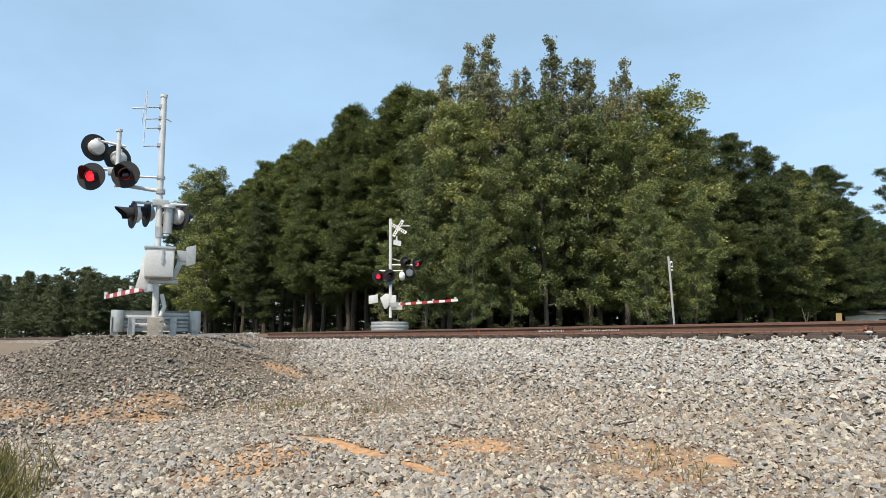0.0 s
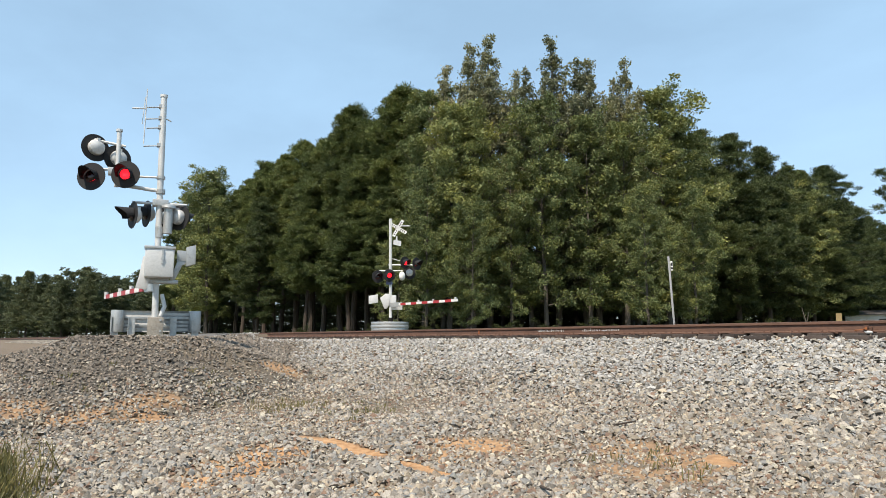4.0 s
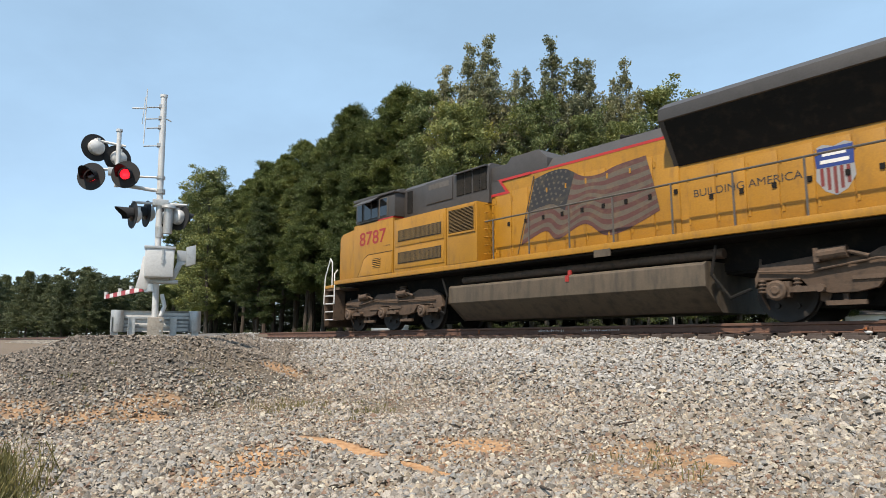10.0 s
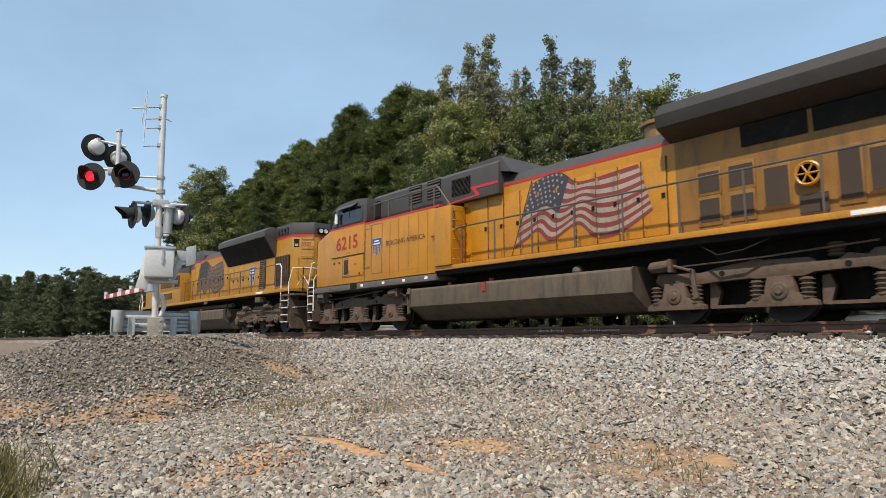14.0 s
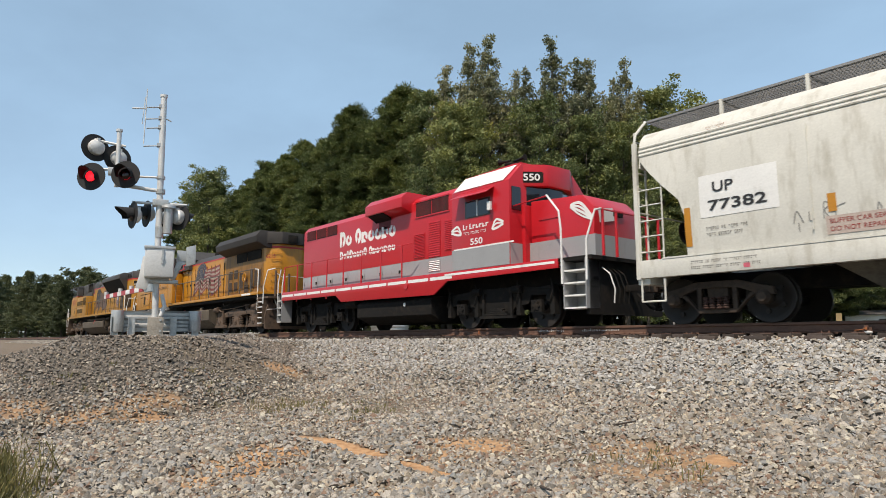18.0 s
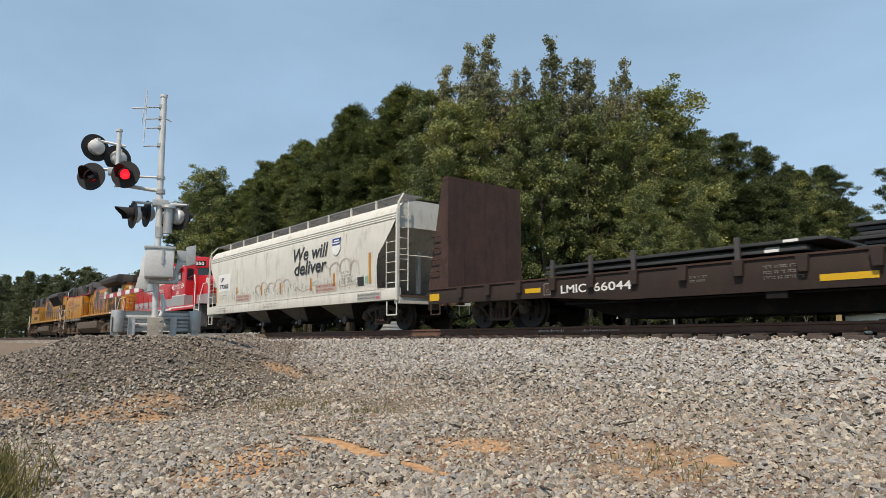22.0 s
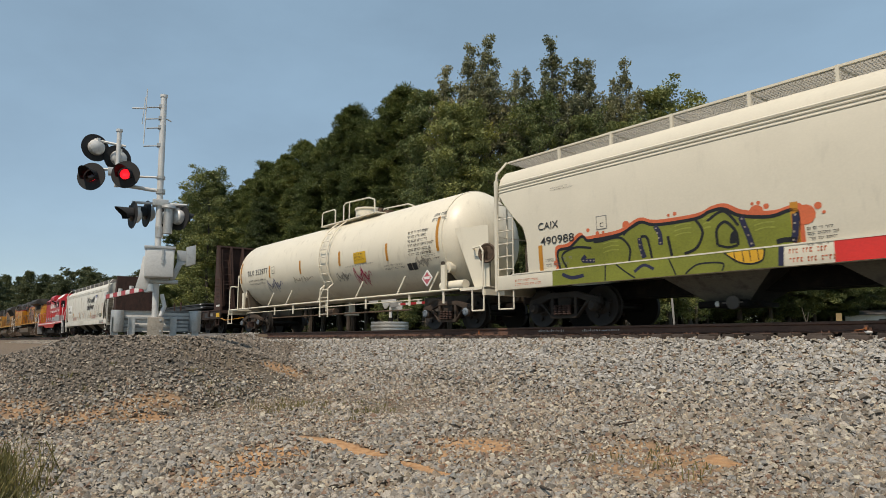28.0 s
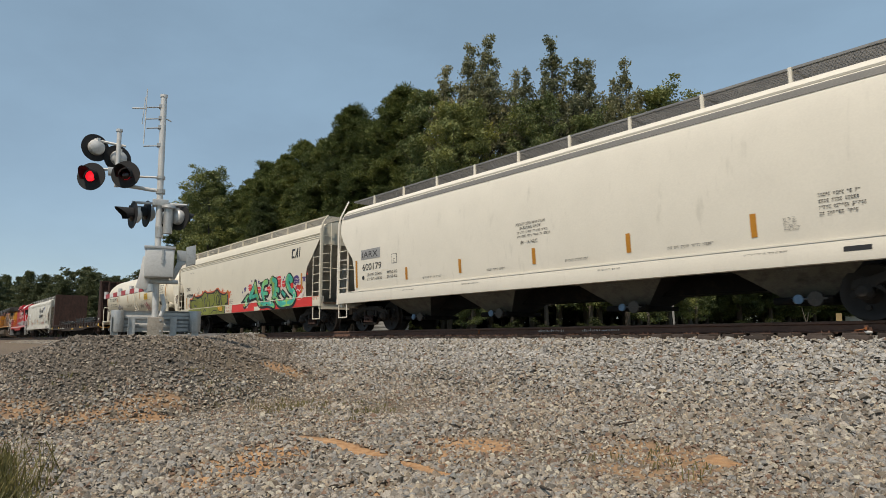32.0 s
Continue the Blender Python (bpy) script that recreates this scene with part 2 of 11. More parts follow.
def sprayed(name, first, second, third):
    """Spray paint in three colours that fade into each other."""
    m = mat(name, first, 0.45, var=0.2)
    n, link = m.node_tree.nodes, m.node_tree.links.new
    b = n["Principled BSDF"]
    src = b.inputs["Base Color"].links[0].from_socket
    tc = n.new("ShaderNodeTexCoord")
    for col, scale, shift, low, high in ((second, 1.5, 0.0, 0.46, 0.62), (third, 2.3, 5.0, 0.56, 0.7)):
        mp, no, rg, mx = n.new("ShaderNodeMapping"), n.new("ShaderNodeTexNoise"), n.new("ShaderNodeMapRange"), n.new("ShaderNodeMix")
        mp.inputs["Location"].default_value = (shift, 0.0, shift)
        no.inputs["Scale"].default_value, no.inputs["Detail"].default_value = scale, 2
        rg.inputs[1].default_value, rg.inputs[2].default_value = low, high
        mx.data_type = "RGBA"
        mx.inputs["B"].default_value = (*col, 1)
        link(tc.outputs["Object"], mp.inputs[0])
        link(mp.outputs[0], no.inputs["Vector"])
        link(no.outputs[0], rg.inputs[0])
        link(rg.outputs[0], mx.inputs["Factor"])
        link(src, mx.inputs["A"])
        src = mx.outputs["Result"]
    link(src, b.inputs["Base Color"])
    return m


def glow(name, col, strength):
    m = bpy.data.materials.new(name)
    m.use_nodes = True
    b = m.node_tree.nodes["Principled BSDF"]
    b.inputs["Base Color"].default_value = (*col, 1)
    b.inputs["Emission Color"].default_value = (*col, 1)
    b.inputs["Emission Strength"].default_value = strength
    b.inputs["Roughness"].default_value = 0.3
    return m


LAMP_ON = glow("lit_red_lens", (0.9, 0.015, 0.03), 0.9)
LAMP_OFF = mat("unlit_red_lens", (0.035, 0.003, 0.004), 0.2, var=0.1, bump=0.0)


# ---------------------------------------------------------------- mesh building
class M:
    """Vertices and faces of one mesh, made from simple closed solids."""

    def __init__(self):
        self.v, self.f = [], []

    def add(self, vs, fs):
        k = len(self.v)
        self.v += [tuple(p) for p in vs]
        self.f += [tuple(i + k for i in q) for q in fs]
        return self

    def box(self, x0, x1, y0, y1, z0, z1):
        return self.add([(x, y, z) for z in (z0, z1) for y in (y0, y1) for x in (x0, x1)],
                        [(0, 2, 3, 1), (4, 5, 7, 6), (0, 1, 5, 4), (2, 6, 7, 3), (0, 4, 6, 2), (1, 3, 7, 5)])

    def ext(self, axis, pts, a, b, taper=None):
        """A closed outline extruded along an axis: pts are (x, z) for y, (y, z) for x, (x, y) for z."""
        n = len(pts)
        put = {"y": lambda p, h: (p[0], h, p[1]), "x": lambda p, h: (h, p[0], p[1]), "z": lambda p, h: (p[0], p[1], h)}[axis]
        vs = [put(p, a) for p in pts] + [put(p, b) for p in (taper or pts)]
        area = sum(pts[i][0] * pts[(i + 1) % n][1] - pts[(i + 1) % n][0] * pts[i][1] for i in range(n))
        side = [(i, (i + 1) % n, n + (i + 1) % n, n + i) for i in range(n)]
        fs = side + [tuple(range(n - 1, -1, -1)), tuple(range(n, 2 * n))]
        turn = (area > 0) == ((b > a) == (axis != "y"))
        if not turn:
            fs = [q[::-1] for q in fs]
        return self.add(vs, fs)

    def cyl(self, p, q, r, n=10, r2=None, caps=True):
        p, q = Vector(p), Vector(q)
        w = (q - p).normalized()
        u = w.orthogonal().normalized()
        t = w.cross(u)
        r2 = r if r2 is None else r2
        ring = [(math.cos(2 * math.pi * i / n), math.sin(2 * math.pi * i / n)) for i in range(n)]
        vs = [p + r * (c * u + s * t) for c, s in ring] + [q + r2 * (c * u + s * t) for c, s in ring]
        fs = [(i, (i + 1) % n, n + (i + 1) % n, n + i) for i in range(n)]
        if caps:
            fs += [tuple(range(n - 1, -1, -1)), tuple(range(n, 2 * n))]
        return self.add(vs, fs)

    def tube(self, pts, r, n=7):
        for a, b in zip(pts[:-1], pts[1:]):
            self.cyl(a, b, r, n)
        for a in pts[1:-1]:
            self.ball(a, r, 6, 4)
        return self

    def ball(self, c, r, n=12, k=7, s=(1, 1, 1)):
        vs = [(c[0], c[1], c[2] - r * s[2])]
        for j in range(1, k):
            a = -math.pi / 2 + math.pi * j / k
            vs += [(c[0] + r * s[0] * math.cos(a) * math.cos(2 * math.pi * i / n), c[1] + r * s[1] * math.cos(a) * math.sin(2 * math.pi * i / n), c[2] + r * s[2] * math.sin(a)) for i in range(n)]
        vs.append((c[0], c[1], c[2] + r * s[2]))
        fs = [(0, 1 + (i + 1) % n, 1 + i) for i in range(n)]
        for j in range(k - 2):
            o = 1 + j * n
            fs += [(o + i, o + (i + 1) % n, o + n + (i + 1) % n, o + n + i) for i in range(n)]
        o = 1 + (k - 2) * n
        fs += [(o + i, o + (i + 1) % n, len(vs) - 1) for i in range(n)]
        return self.add(vs, fs)

    def lathe(self, prof, at, w, n=20):
        """A turned solid: prof is (radius, height) along the axis w from at."""
        w = Vector(w).normalized()
        u = w.orthogonal().normalized()
        t = w.cross(u)
        at = Vector(at)
        vs = []
        for r, h in prof:
            vs += [at + h * w + max(r, 1e-4) * (math.cos(2 * math.pi * i / n) * u + math.sin(2 * math.pi * i / n) * t) for i in range(n)]
        fs = []
        for j in range(len(prof) - 1):
            fs += [(j * n + i, j * n + (i + 1) % n, (j + 1) * n + (i + 1) % n, (j + 1) * n + i) for i in range(n)]
        k = (len(prof) - 1) * n
        fs += [tuple(range(n - 1, -1, -1)), tuple(range(k, k + n))]
        return self.add(vs, fs)

    def flat(self, pts):
        """One thin face (paint, tape)."""
        return self.add(pts, [tuple(range(len(pts)))])


OX = [0.0]


def mesh(name, m, material, bevel=0.0, smooth=False):
    me = bpy.data.meshes.new(name)
    me.from_pydata([(x - OX[0], y, z) for x, y, z in m.v], [], m.f)
    if bevel:
        bm = bmesh.new()
        bm.from_mesh(me)
        bmesh.ops.bevel(bm, geom=[e for e in bm.edges if len(e.link_faces) == 2 and e.calc_face_angle() > 0.5], offset=bevel, segments=2, affect="EDGES", profile=0.6)
        bm.to_mesh(me)
        bm.free()
    for k in (material if isinstance(material, (list, tuple)) else [material]):
        me.materials.append(k)
    me.shade_flat()
    if smooth or bevel:
        me.shade_smooth()
        me.set_sharp_from_angle(angle=radians(38))
    return me


def part(name, m, material, parent, label="", bevel=0.0, smooth=False):
    ob = new(name, mesh(name, m, material, bevel, smooth))
    ob.parent = parent
    if label:
        ob["label"] = label
    return ob


def thing(name, m, material, label, category, group="", kind="", bevel=0.0, smooth=False):
    return tagged(new(name, mesh(name, m, material, bevel, smooth)), label, category, group, kind)


def hold(name, label, category, at, group=""):
    """An Empty at a thing's base; its parts are given in train or world x."""
    ob = tagged(new(name), label, category, group)
    ob.matrix_basis = at
    ob.empty_display_size = 0.3
    return ob


# ---------------------------------------------------------------- ground
def smooth01(t):
    t = min(1.0, max(0.0, t))
    return t * t * (3 - 2 * t)


def lerp_list(v, ks):
    for (a, p), (b, q) in zip(ks[:-1], ks[1:]):
        if v <= b:
            return p + (q - p) * (v - a) / (b - a)
    return ks[-1][1]


BANK = [(-400, -2.0), (-40, -1.95), (-14, -1.78), (-10.5, -1.55), (-8, -1.38), (-5.2, -1.14), (-2.3, -0.46), (-1.8, -0.36), (-1.4, -0.33), (1.4, -0.27), (1.8, -0.30), (4.5, -0.75), (9, -0.7), (20, -0.5), (60, -0.3), (160, 0.5), (900, 1.0)]
RIDGE_A, RIDGE_B = Vector((-28.5, -1.2)), Vector((-14.6, -9.3))
ROAD_A, ROAD_B = Vector((-33.5, 0.0)), Vector((-24.5, -11.0))


def off_line(p, a, b):
    d = (b - a).normalized()
    w = p - a
    return w.dot(d), w.x * d.y - w.y * d.x      # along, and sideways (positive to the right of a to b)


def road_height(y):
    return lerp_list(y, [(-400, -1.9), (-40, -1.75), (-11, -0.98), (-2.6, -0.1), (-1.7, -0.03), (1.7, -0.03), (3, -0.15), (14, -0.5), (400, -0.4)])


def ground_height(x, y):
    z = lerp_list(y, BANK)
    p = Vector((x, y))
    along, side = off_line(p, RIDGE_A, RIDGE_B)
    length = (RIDGE_B - RIDGE_A).length
    over = max(0.0, along - length)
    if along > -3 and y < -1.3:
        top = -0.27 - 0.02 * over
        d = max(0.0, abs(side) - 1.15) + over * 0.9
        z = max(z, top - 0.30 * d)
    a2, s2 = off_line(p, ROAD_A, ROAD_B)
    d2 = max(0.0, abs(s2) - 4.6)
    if y < 14:
        rz = road_height(y)
        z = max(z, rz - 0.03 - 0.3 * d2) if abs(y) > 1.9 else (rz - 0.03 if d2 == 0 else z)
    if y < -1.9:
        z += 0.035 * noise.noise((x * 0.9, y * 0.9, 0.0)) + 0.07 * noise.noise((x * 0.28, y * 0.28, 4.0)) * smooth01((-y - 3) / 3)
    return z


# bare sand streaks, and soil half covered by stones: x0, y0, x1, y1, half width, strength
DIRT_LINES = [(-7.3, -9.2, -6.5, -9.1, 0.125, 0.95), (-6.5, -9.1, -5.7, -9.16, 0.135, 0.95), (-5.2, -9.2, -4.4, -9.28, 0.115, 0.92),
              (-6.3, -10.6, -6.75, -9.85, 0.48, 0.7), (-5.6, -8.42, -5.0, -8.2, 0.32, 0.5), (-5.2, -8.95, -4.5, -8.9, 0.34, 0.5),
              (-17.1, -5.2, -16.8, -4.7, 0.3, 0.55), (-5.7, -10.95, -5.5, -10.9, 0.3, 0.55), (-4.85, -10.0, -4.6, -9.9, 0.2, 0.6), (-3.02, -7.38, -2.94, -7.46, 0.13, 1.0), (-3.95, -7.5, -3.1, -7.55, 0.38, 0.36), (-3.5, -8.2, -2.9, -8.05, 0.25, 0.36), (-10.95, -11.1, -10.75, -10.5, 0.3, 0.4), (-10.9, -10.4, -11.2, -9.6, 0.36, 0.38), (-12.0, -11.78, -11.5, -11.5, 0.34, 0.38), (-12.9, -7.0, -12.6, -6.6, 0.3, 0.42), (-8.6, -8.6, -7.6, -8.3, 0.25, 0.4), (-10.6, -10.0, -10.2, -9.9, 0.35, 0.45)]


def dirt_amount(x, y):
    d = 0.0
    for x0, y0, x1, y1, r, k in DIRT_LINES:
        if abs(x - x0) > 4.5 or abs(y - y0) > 2.5:
            continue
        ux, uy = x1 - x0, y1 - y0
        t = min(1.0, max(0.0, ((x - x0) * ux + (y - y0) * uy) / (ux * ux + uy * uy)))
        q = math.hypot(x - x0 - t * ux, y - y0 - t * uy) / r + 0.5 * noise.noise((x * 3.1, y * 3.1, 9.0))
        d = max(d, k * (1 - smooth01((q - 0.6) * 1.6)))
    return d


def brown_amount(x, y):
    """Brown earth that shows between the stones at the foot of the bank."""
    toe = smooth01((-y - 4.4) / 2.2) * (1 - 0.75 * smooth01((-y - 8.2) / 1.6))
    return toe * smooth01(noise.noise((x * 0.55, y * 0.7, 2.0)) * 1.5 + 0.62)


def spread(parts):
    out = []
    for a, b, step in parts:
        n = max(1, round((b - a) / step))
        out += [a + (b - a) * i / n for i in range(n)]
    return out + [parts[-1][1]]


def ground_material():
    m = bpy.data.materials.new("gravelly_ground")
    m.use_nodes = True
    n, link = m.node_tree.nodes, m.node_tree.links.new
    b = n["Principled BSDF"]
    b.inputs["Roughness"].default_value = 0.95
    tc = n.new("ShaderNodeTexCoord")
    at = n.new("ShaderNodeAttribute")
    at.attribute_name = "cover"
    sep = n.new("ShaderNodeSeparateColor")
    link(at.outputs["Color"], sep.inputs[0])

    def ramp(scale, stops, detail=6):
        t = n.new("ShaderNodeTexNoise")
        t.inputs["Scale"].default_value, t.inputs["Detail"].default_value = scale, detail
        link(tc.outputs["Object"], t.inputs["Vector"])
        r = n.new("ShaderNodeValToRGB")
        r.color_ramp.elements[0].position, r.color_ramp.elements[1].position = 0.3, 0.7
        r.color_ramp.elements[0].color, r.color_ramp.elements[1].color = (*stops[0], 1), (*stops[1], 1)
        link(t.outputs[0], r.inputs[0])
        return r.outputs[0], t

    grit, gt = ramp(60.0, ((0.035, 0.031, 0.026), (0.13, 0.115, 0.095)))
    earth, et = ramp(70.0, ((0.05, 0.04, 0.028), (0.20, 0.155, 0.105)))
    soil, st = ramp(14.0, ((0.29, 0.145, 0.06), (0.48, 0.285, 0.145)))
    green, gr = ramp(2.5, ((0.05, 0.055, 0.02), (0.13, 0.115, 0.05)))
    prev = grit
    for chan, src in (("Blue", earth), ("Red", soil), ("Green", green)):
        mx = n.new("ShaderNodeMix")
        mx.data_type = "RGBA"
        link(sep.outputs[chan], mx.inputs["Factor"])
        link(prev, mx.inputs["A"])
        link(src, mx.inputs["B"])
        prev = mx.outputs["Result"]
    link(prev, b.inputs["Base Color"])
    bp = n.new("ShaderNodeBump")
    bp.inputs["Strength"].default_value, bp.inputs["Distance"].default_value = 0.6, 0.03
    link(gt.outputs[0], bp.inputs["Height"])
    link(bp.outputs[0], b.inputs["Normal"])
    return m


def build_ground():
    xs = spread([(-1500, -300, 150), (-300, -60, 12), (-60, -30, 1.5), (-30, -12, 0.3), (-12, 1, 0.16), (1, 30, 1.5), (30, 300, 20), (300, 900, 150)])
    ys = spread([(-600, -40, 40), (-40, -14, 2.0), (-14, -1.2, 0.16), (-1.2, 2.4, 0.4), (2.4, 20, 1.6), (20, 200, 12), (200, 1800, 160)])
    v = [(x, y, ground_height(x, y)) for y in ys for x in xs]
    nx = len(xs)
    f = [(j * nx + i, j * nx + i + 1, (j + 1) * nx + i + 1, (j + 1) * nx + i) for j in range(len(ys) - 1) for i in range(nx - 1)]
    me = bpy.data.meshes.new("ground")
    me.from_pydata(v, [], f)
    ca = me.color_attributes.new("cover", "FLOAT_COLOR", "POINT")
    data = np.zeros((len(v), 4), dtype=np.float32)
    for i, (x, y, z) in enumerate(v):
        near = -30 < x < 2 and -14 < y < -4
        data[i, 0] = smooth01(dirt_amount(x, y) * 1.5) if near else 0.1
        data[i, 2] = brown_amount(x, y) if near else 0.5
        data[i, 1] = 1.0 if (y > 5 or y < -15) else smooth01((math.hypot(x + 6.6, (y + 13.2) * 1.0) - 1.9) / -0.8)
    ca.data.foreach_set("color", data.ravel())
    me.materials.append(ground_material())
    me.shade_smooth()
    ob = tagged(new("ground", me), "gravelly ground with orange clay patches beside the railway bank", "ground", kind="structure")
    return ob


def build_stones(name, label, spots, material, seed):
    """Crushed stones: uneven angular lumps lying on the ground; spots are (x, y, z, size)."""
    rs = np.random.RandomState(seed)
    n = len(spots)
    hexa = [(math.cos(k * 1.0472), math.sin(k * 1.0472), -0.35) for k in range(6)]
    base = np.array(hexa + [(0.58 * math.cos(0.52 + k * 2.0944), 0.58 * math.sin(0.52 + k * 2.0944), 0.85) for k in range(3)], dtype=np.float32)
    tris = np.array([(6, 7, 8), (0, 1, 6), (1, 2, 6), (2, 7, 6), (2, 3, 7), (3, 4, 7), (4, 8, 7), (4, 5, 8), (5, 0, 8), (0, 6, 8)], dtype=np.int32)
    c = np.array([s[:3] for s in spots], dtype=np.float32)
    size = np.array([s[3] for s in spots], dtype=np.float32)
    pts = base[None] * (0.66 + 0.5 * rs.rand(n, 9, 1)).astype(np.float32) + (rs.rand(n, 9, 3) - 0.5).astype(np.float32) * 0.34
    pts *= (np.array([0.66, 0.52, 0.44]) * (0.72 + 0.56 * rs.rand(n, 1, 3))).astype(np.float32) * size[:, None, None]
    a = rs.rand(n, 3) * np.array([1.3, 1.3, 6.283]) - np.array([0.65, 0.65, 0])
    ca, sa = np.cos(a), np.sin(a)
    R = np.empty((n, 3, 3))
    cx, cy, cz, sx, sy, sz = ca[:, 0], ca[:, 1], ca[:, 2], sa[:, 0], sa[:, 1], sa[:, 2]
    R[:, 0] = np.stack([cy * cz, sx * sy * cz - cx * sz, cx * sy * cz + sx * sz], 1)
    R[:, 1] = np.stack([cy * sz, sx * sy * sz + cx * cz, cx * sy * sz - sx * cz], 1)
    R[:, 2] = np.stack([-sy, sx * cy, cx * cy], 1)
    pts = np.einsum("nij,nkj->nki", R, pts) + c[:, None]
    me = bpy.data.meshes.new(name)
    me.vertices.add(9 * n)
    me.vertices.foreach_set("co", pts.astype(np.float32).ravel())
    step = 9 * np.arange(n)[:, None]
    loops = np.concatenate([(tris.ravel()[None] + step), (np.array([[5, 4, 3, 2, 1, 0]]) + step)], 1).astype(np.int32)
    me.loops.add(36 * n)
    me.loops.foreach_set("vertex_index", loops.ravel())
    me.polygons.add(11 * n)
    me.polygons.foreach_set("loop_start", (np.array([[0, 3, 6, 9, 12, 15, 18, 21, 24, 27, 30]]) + 36 * np.arange(n)[:, None]).astype(np.int32).ravel())
    me.update(calc_edges=True)
    me.shade_smooth()
    me.set_sharp_from_angle(angle=radians(58))
    me.materials.append(material)
    return tagged(new(name, me), label, "gravel", kind="stuff")


def stone_material(name, stops):
    """Rock whose colour changes from stone to stone, with fine grain."""
    m = bpy.data.materials.new(name)
    m.use_nodes = True
    n, link = m.node_tree.nodes, m.node_tree.links.new
    b = n["Principled BSDF"]
    b.inputs["Roughness"].default_value = 0.88
    geo, tc = n.new("ShaderNodeNewGeometry"), n.new("ShaderNodeTexCoord")
    r = n.new("ShaderNodeValToRGB")
    r.color_ramp.interpolation = "CONSTANT"
    e = r.color_ramp.elements
    e[0].position, e[0].color = 0.0, (*stops[0], 1)
    e[1].position, e[1].color = 1.0 / len(stops), (*stops[1], 1)
    for k in range(2, len(stops)):
        q = e.new(k / len(stops))
        q.color = (*stops[k], 1)
    link(geo.outputs["Random Per Island"], r.inputs[0])
    t = n.new("ShaderNodeTexNoise")
    t.inputs["Scale"].default_value, t.inputs["Detail"].default_value = 70.0, 5
    link(tc.outputs["Object"], t.inputs["Vector"])
    g = n.new("ShaderNodeMapRange")
    g.inputs[1].default_value, g.inputs[2].default_value, g.inputs[3].default_value, g.inputs[4].default_value = 0.3, 0.7, 0.68, 1.32
    link(t.outputs[0], g.inputs[0])
    s = n.new("ShaderNodeVectorMath")
    s.operation = "SCALE"
    link(r.outputs[0], s.inputs[0])
    link(g.outputs[0], s.inputs["Scale"])
    link(s.outputs[0], b.inputs["Base Color"])
    bp = n.new("ShaderNodeBump")
    bp.inputs["Strength"].default_value, bp.inputs["Distance"].default_value = 0.5, 0.008
    link(t.outputs[0], bp.inputs["Height"])
    link(bp.outputs[0], b.inputs["Normal"])
    return m


def greys(*levels, warm=(1.06, 1.0, 0.88)):
    return [tuple(v * w for w in warm) for v in levels]


STONE = stone_material("ballast_stone", greys(0.10, 0.16, 0.19, 0.215, 0.245, 0.28, warm=(1.13, 1.0, 0.84)) + greys(0.11, 0.2, warm=(1.25, 0.98, 0.72)) + greys(0.17, 0.22, warm=(1.03, 1.0, 0.93)) + greys(0.35, warm=(1.1, 1.0, 0.8)))
STONE_D = stone_material("fresh_ballast_stone", greys(0.16, 0.21, 0.25, 0.28, 0.32, 0.36, warm=(1.04, 1.0, 0.93)) + greys(0.2, 0.27, warm=(1.12, 1.0, 0.82)))
STONE_B = stone_material("dark_gravel_stone", greys(0.07, 0.095, 0.115, 0.135, 0.155, 0.175, warm=(1.17, 1.0, 0.82)) + greys(0.1, 0.14, 0.22, warm=(1.24, 1.0, 0.78)))
STONE_C = stone_material("tan_gravel_stone", greys(0.15, 0.2, 0.25, 0.3, warm=(1.2, 1.0, 0.74)) + greys(0.1, 0.12, warm=(1.45, 0.92, 0.64)))


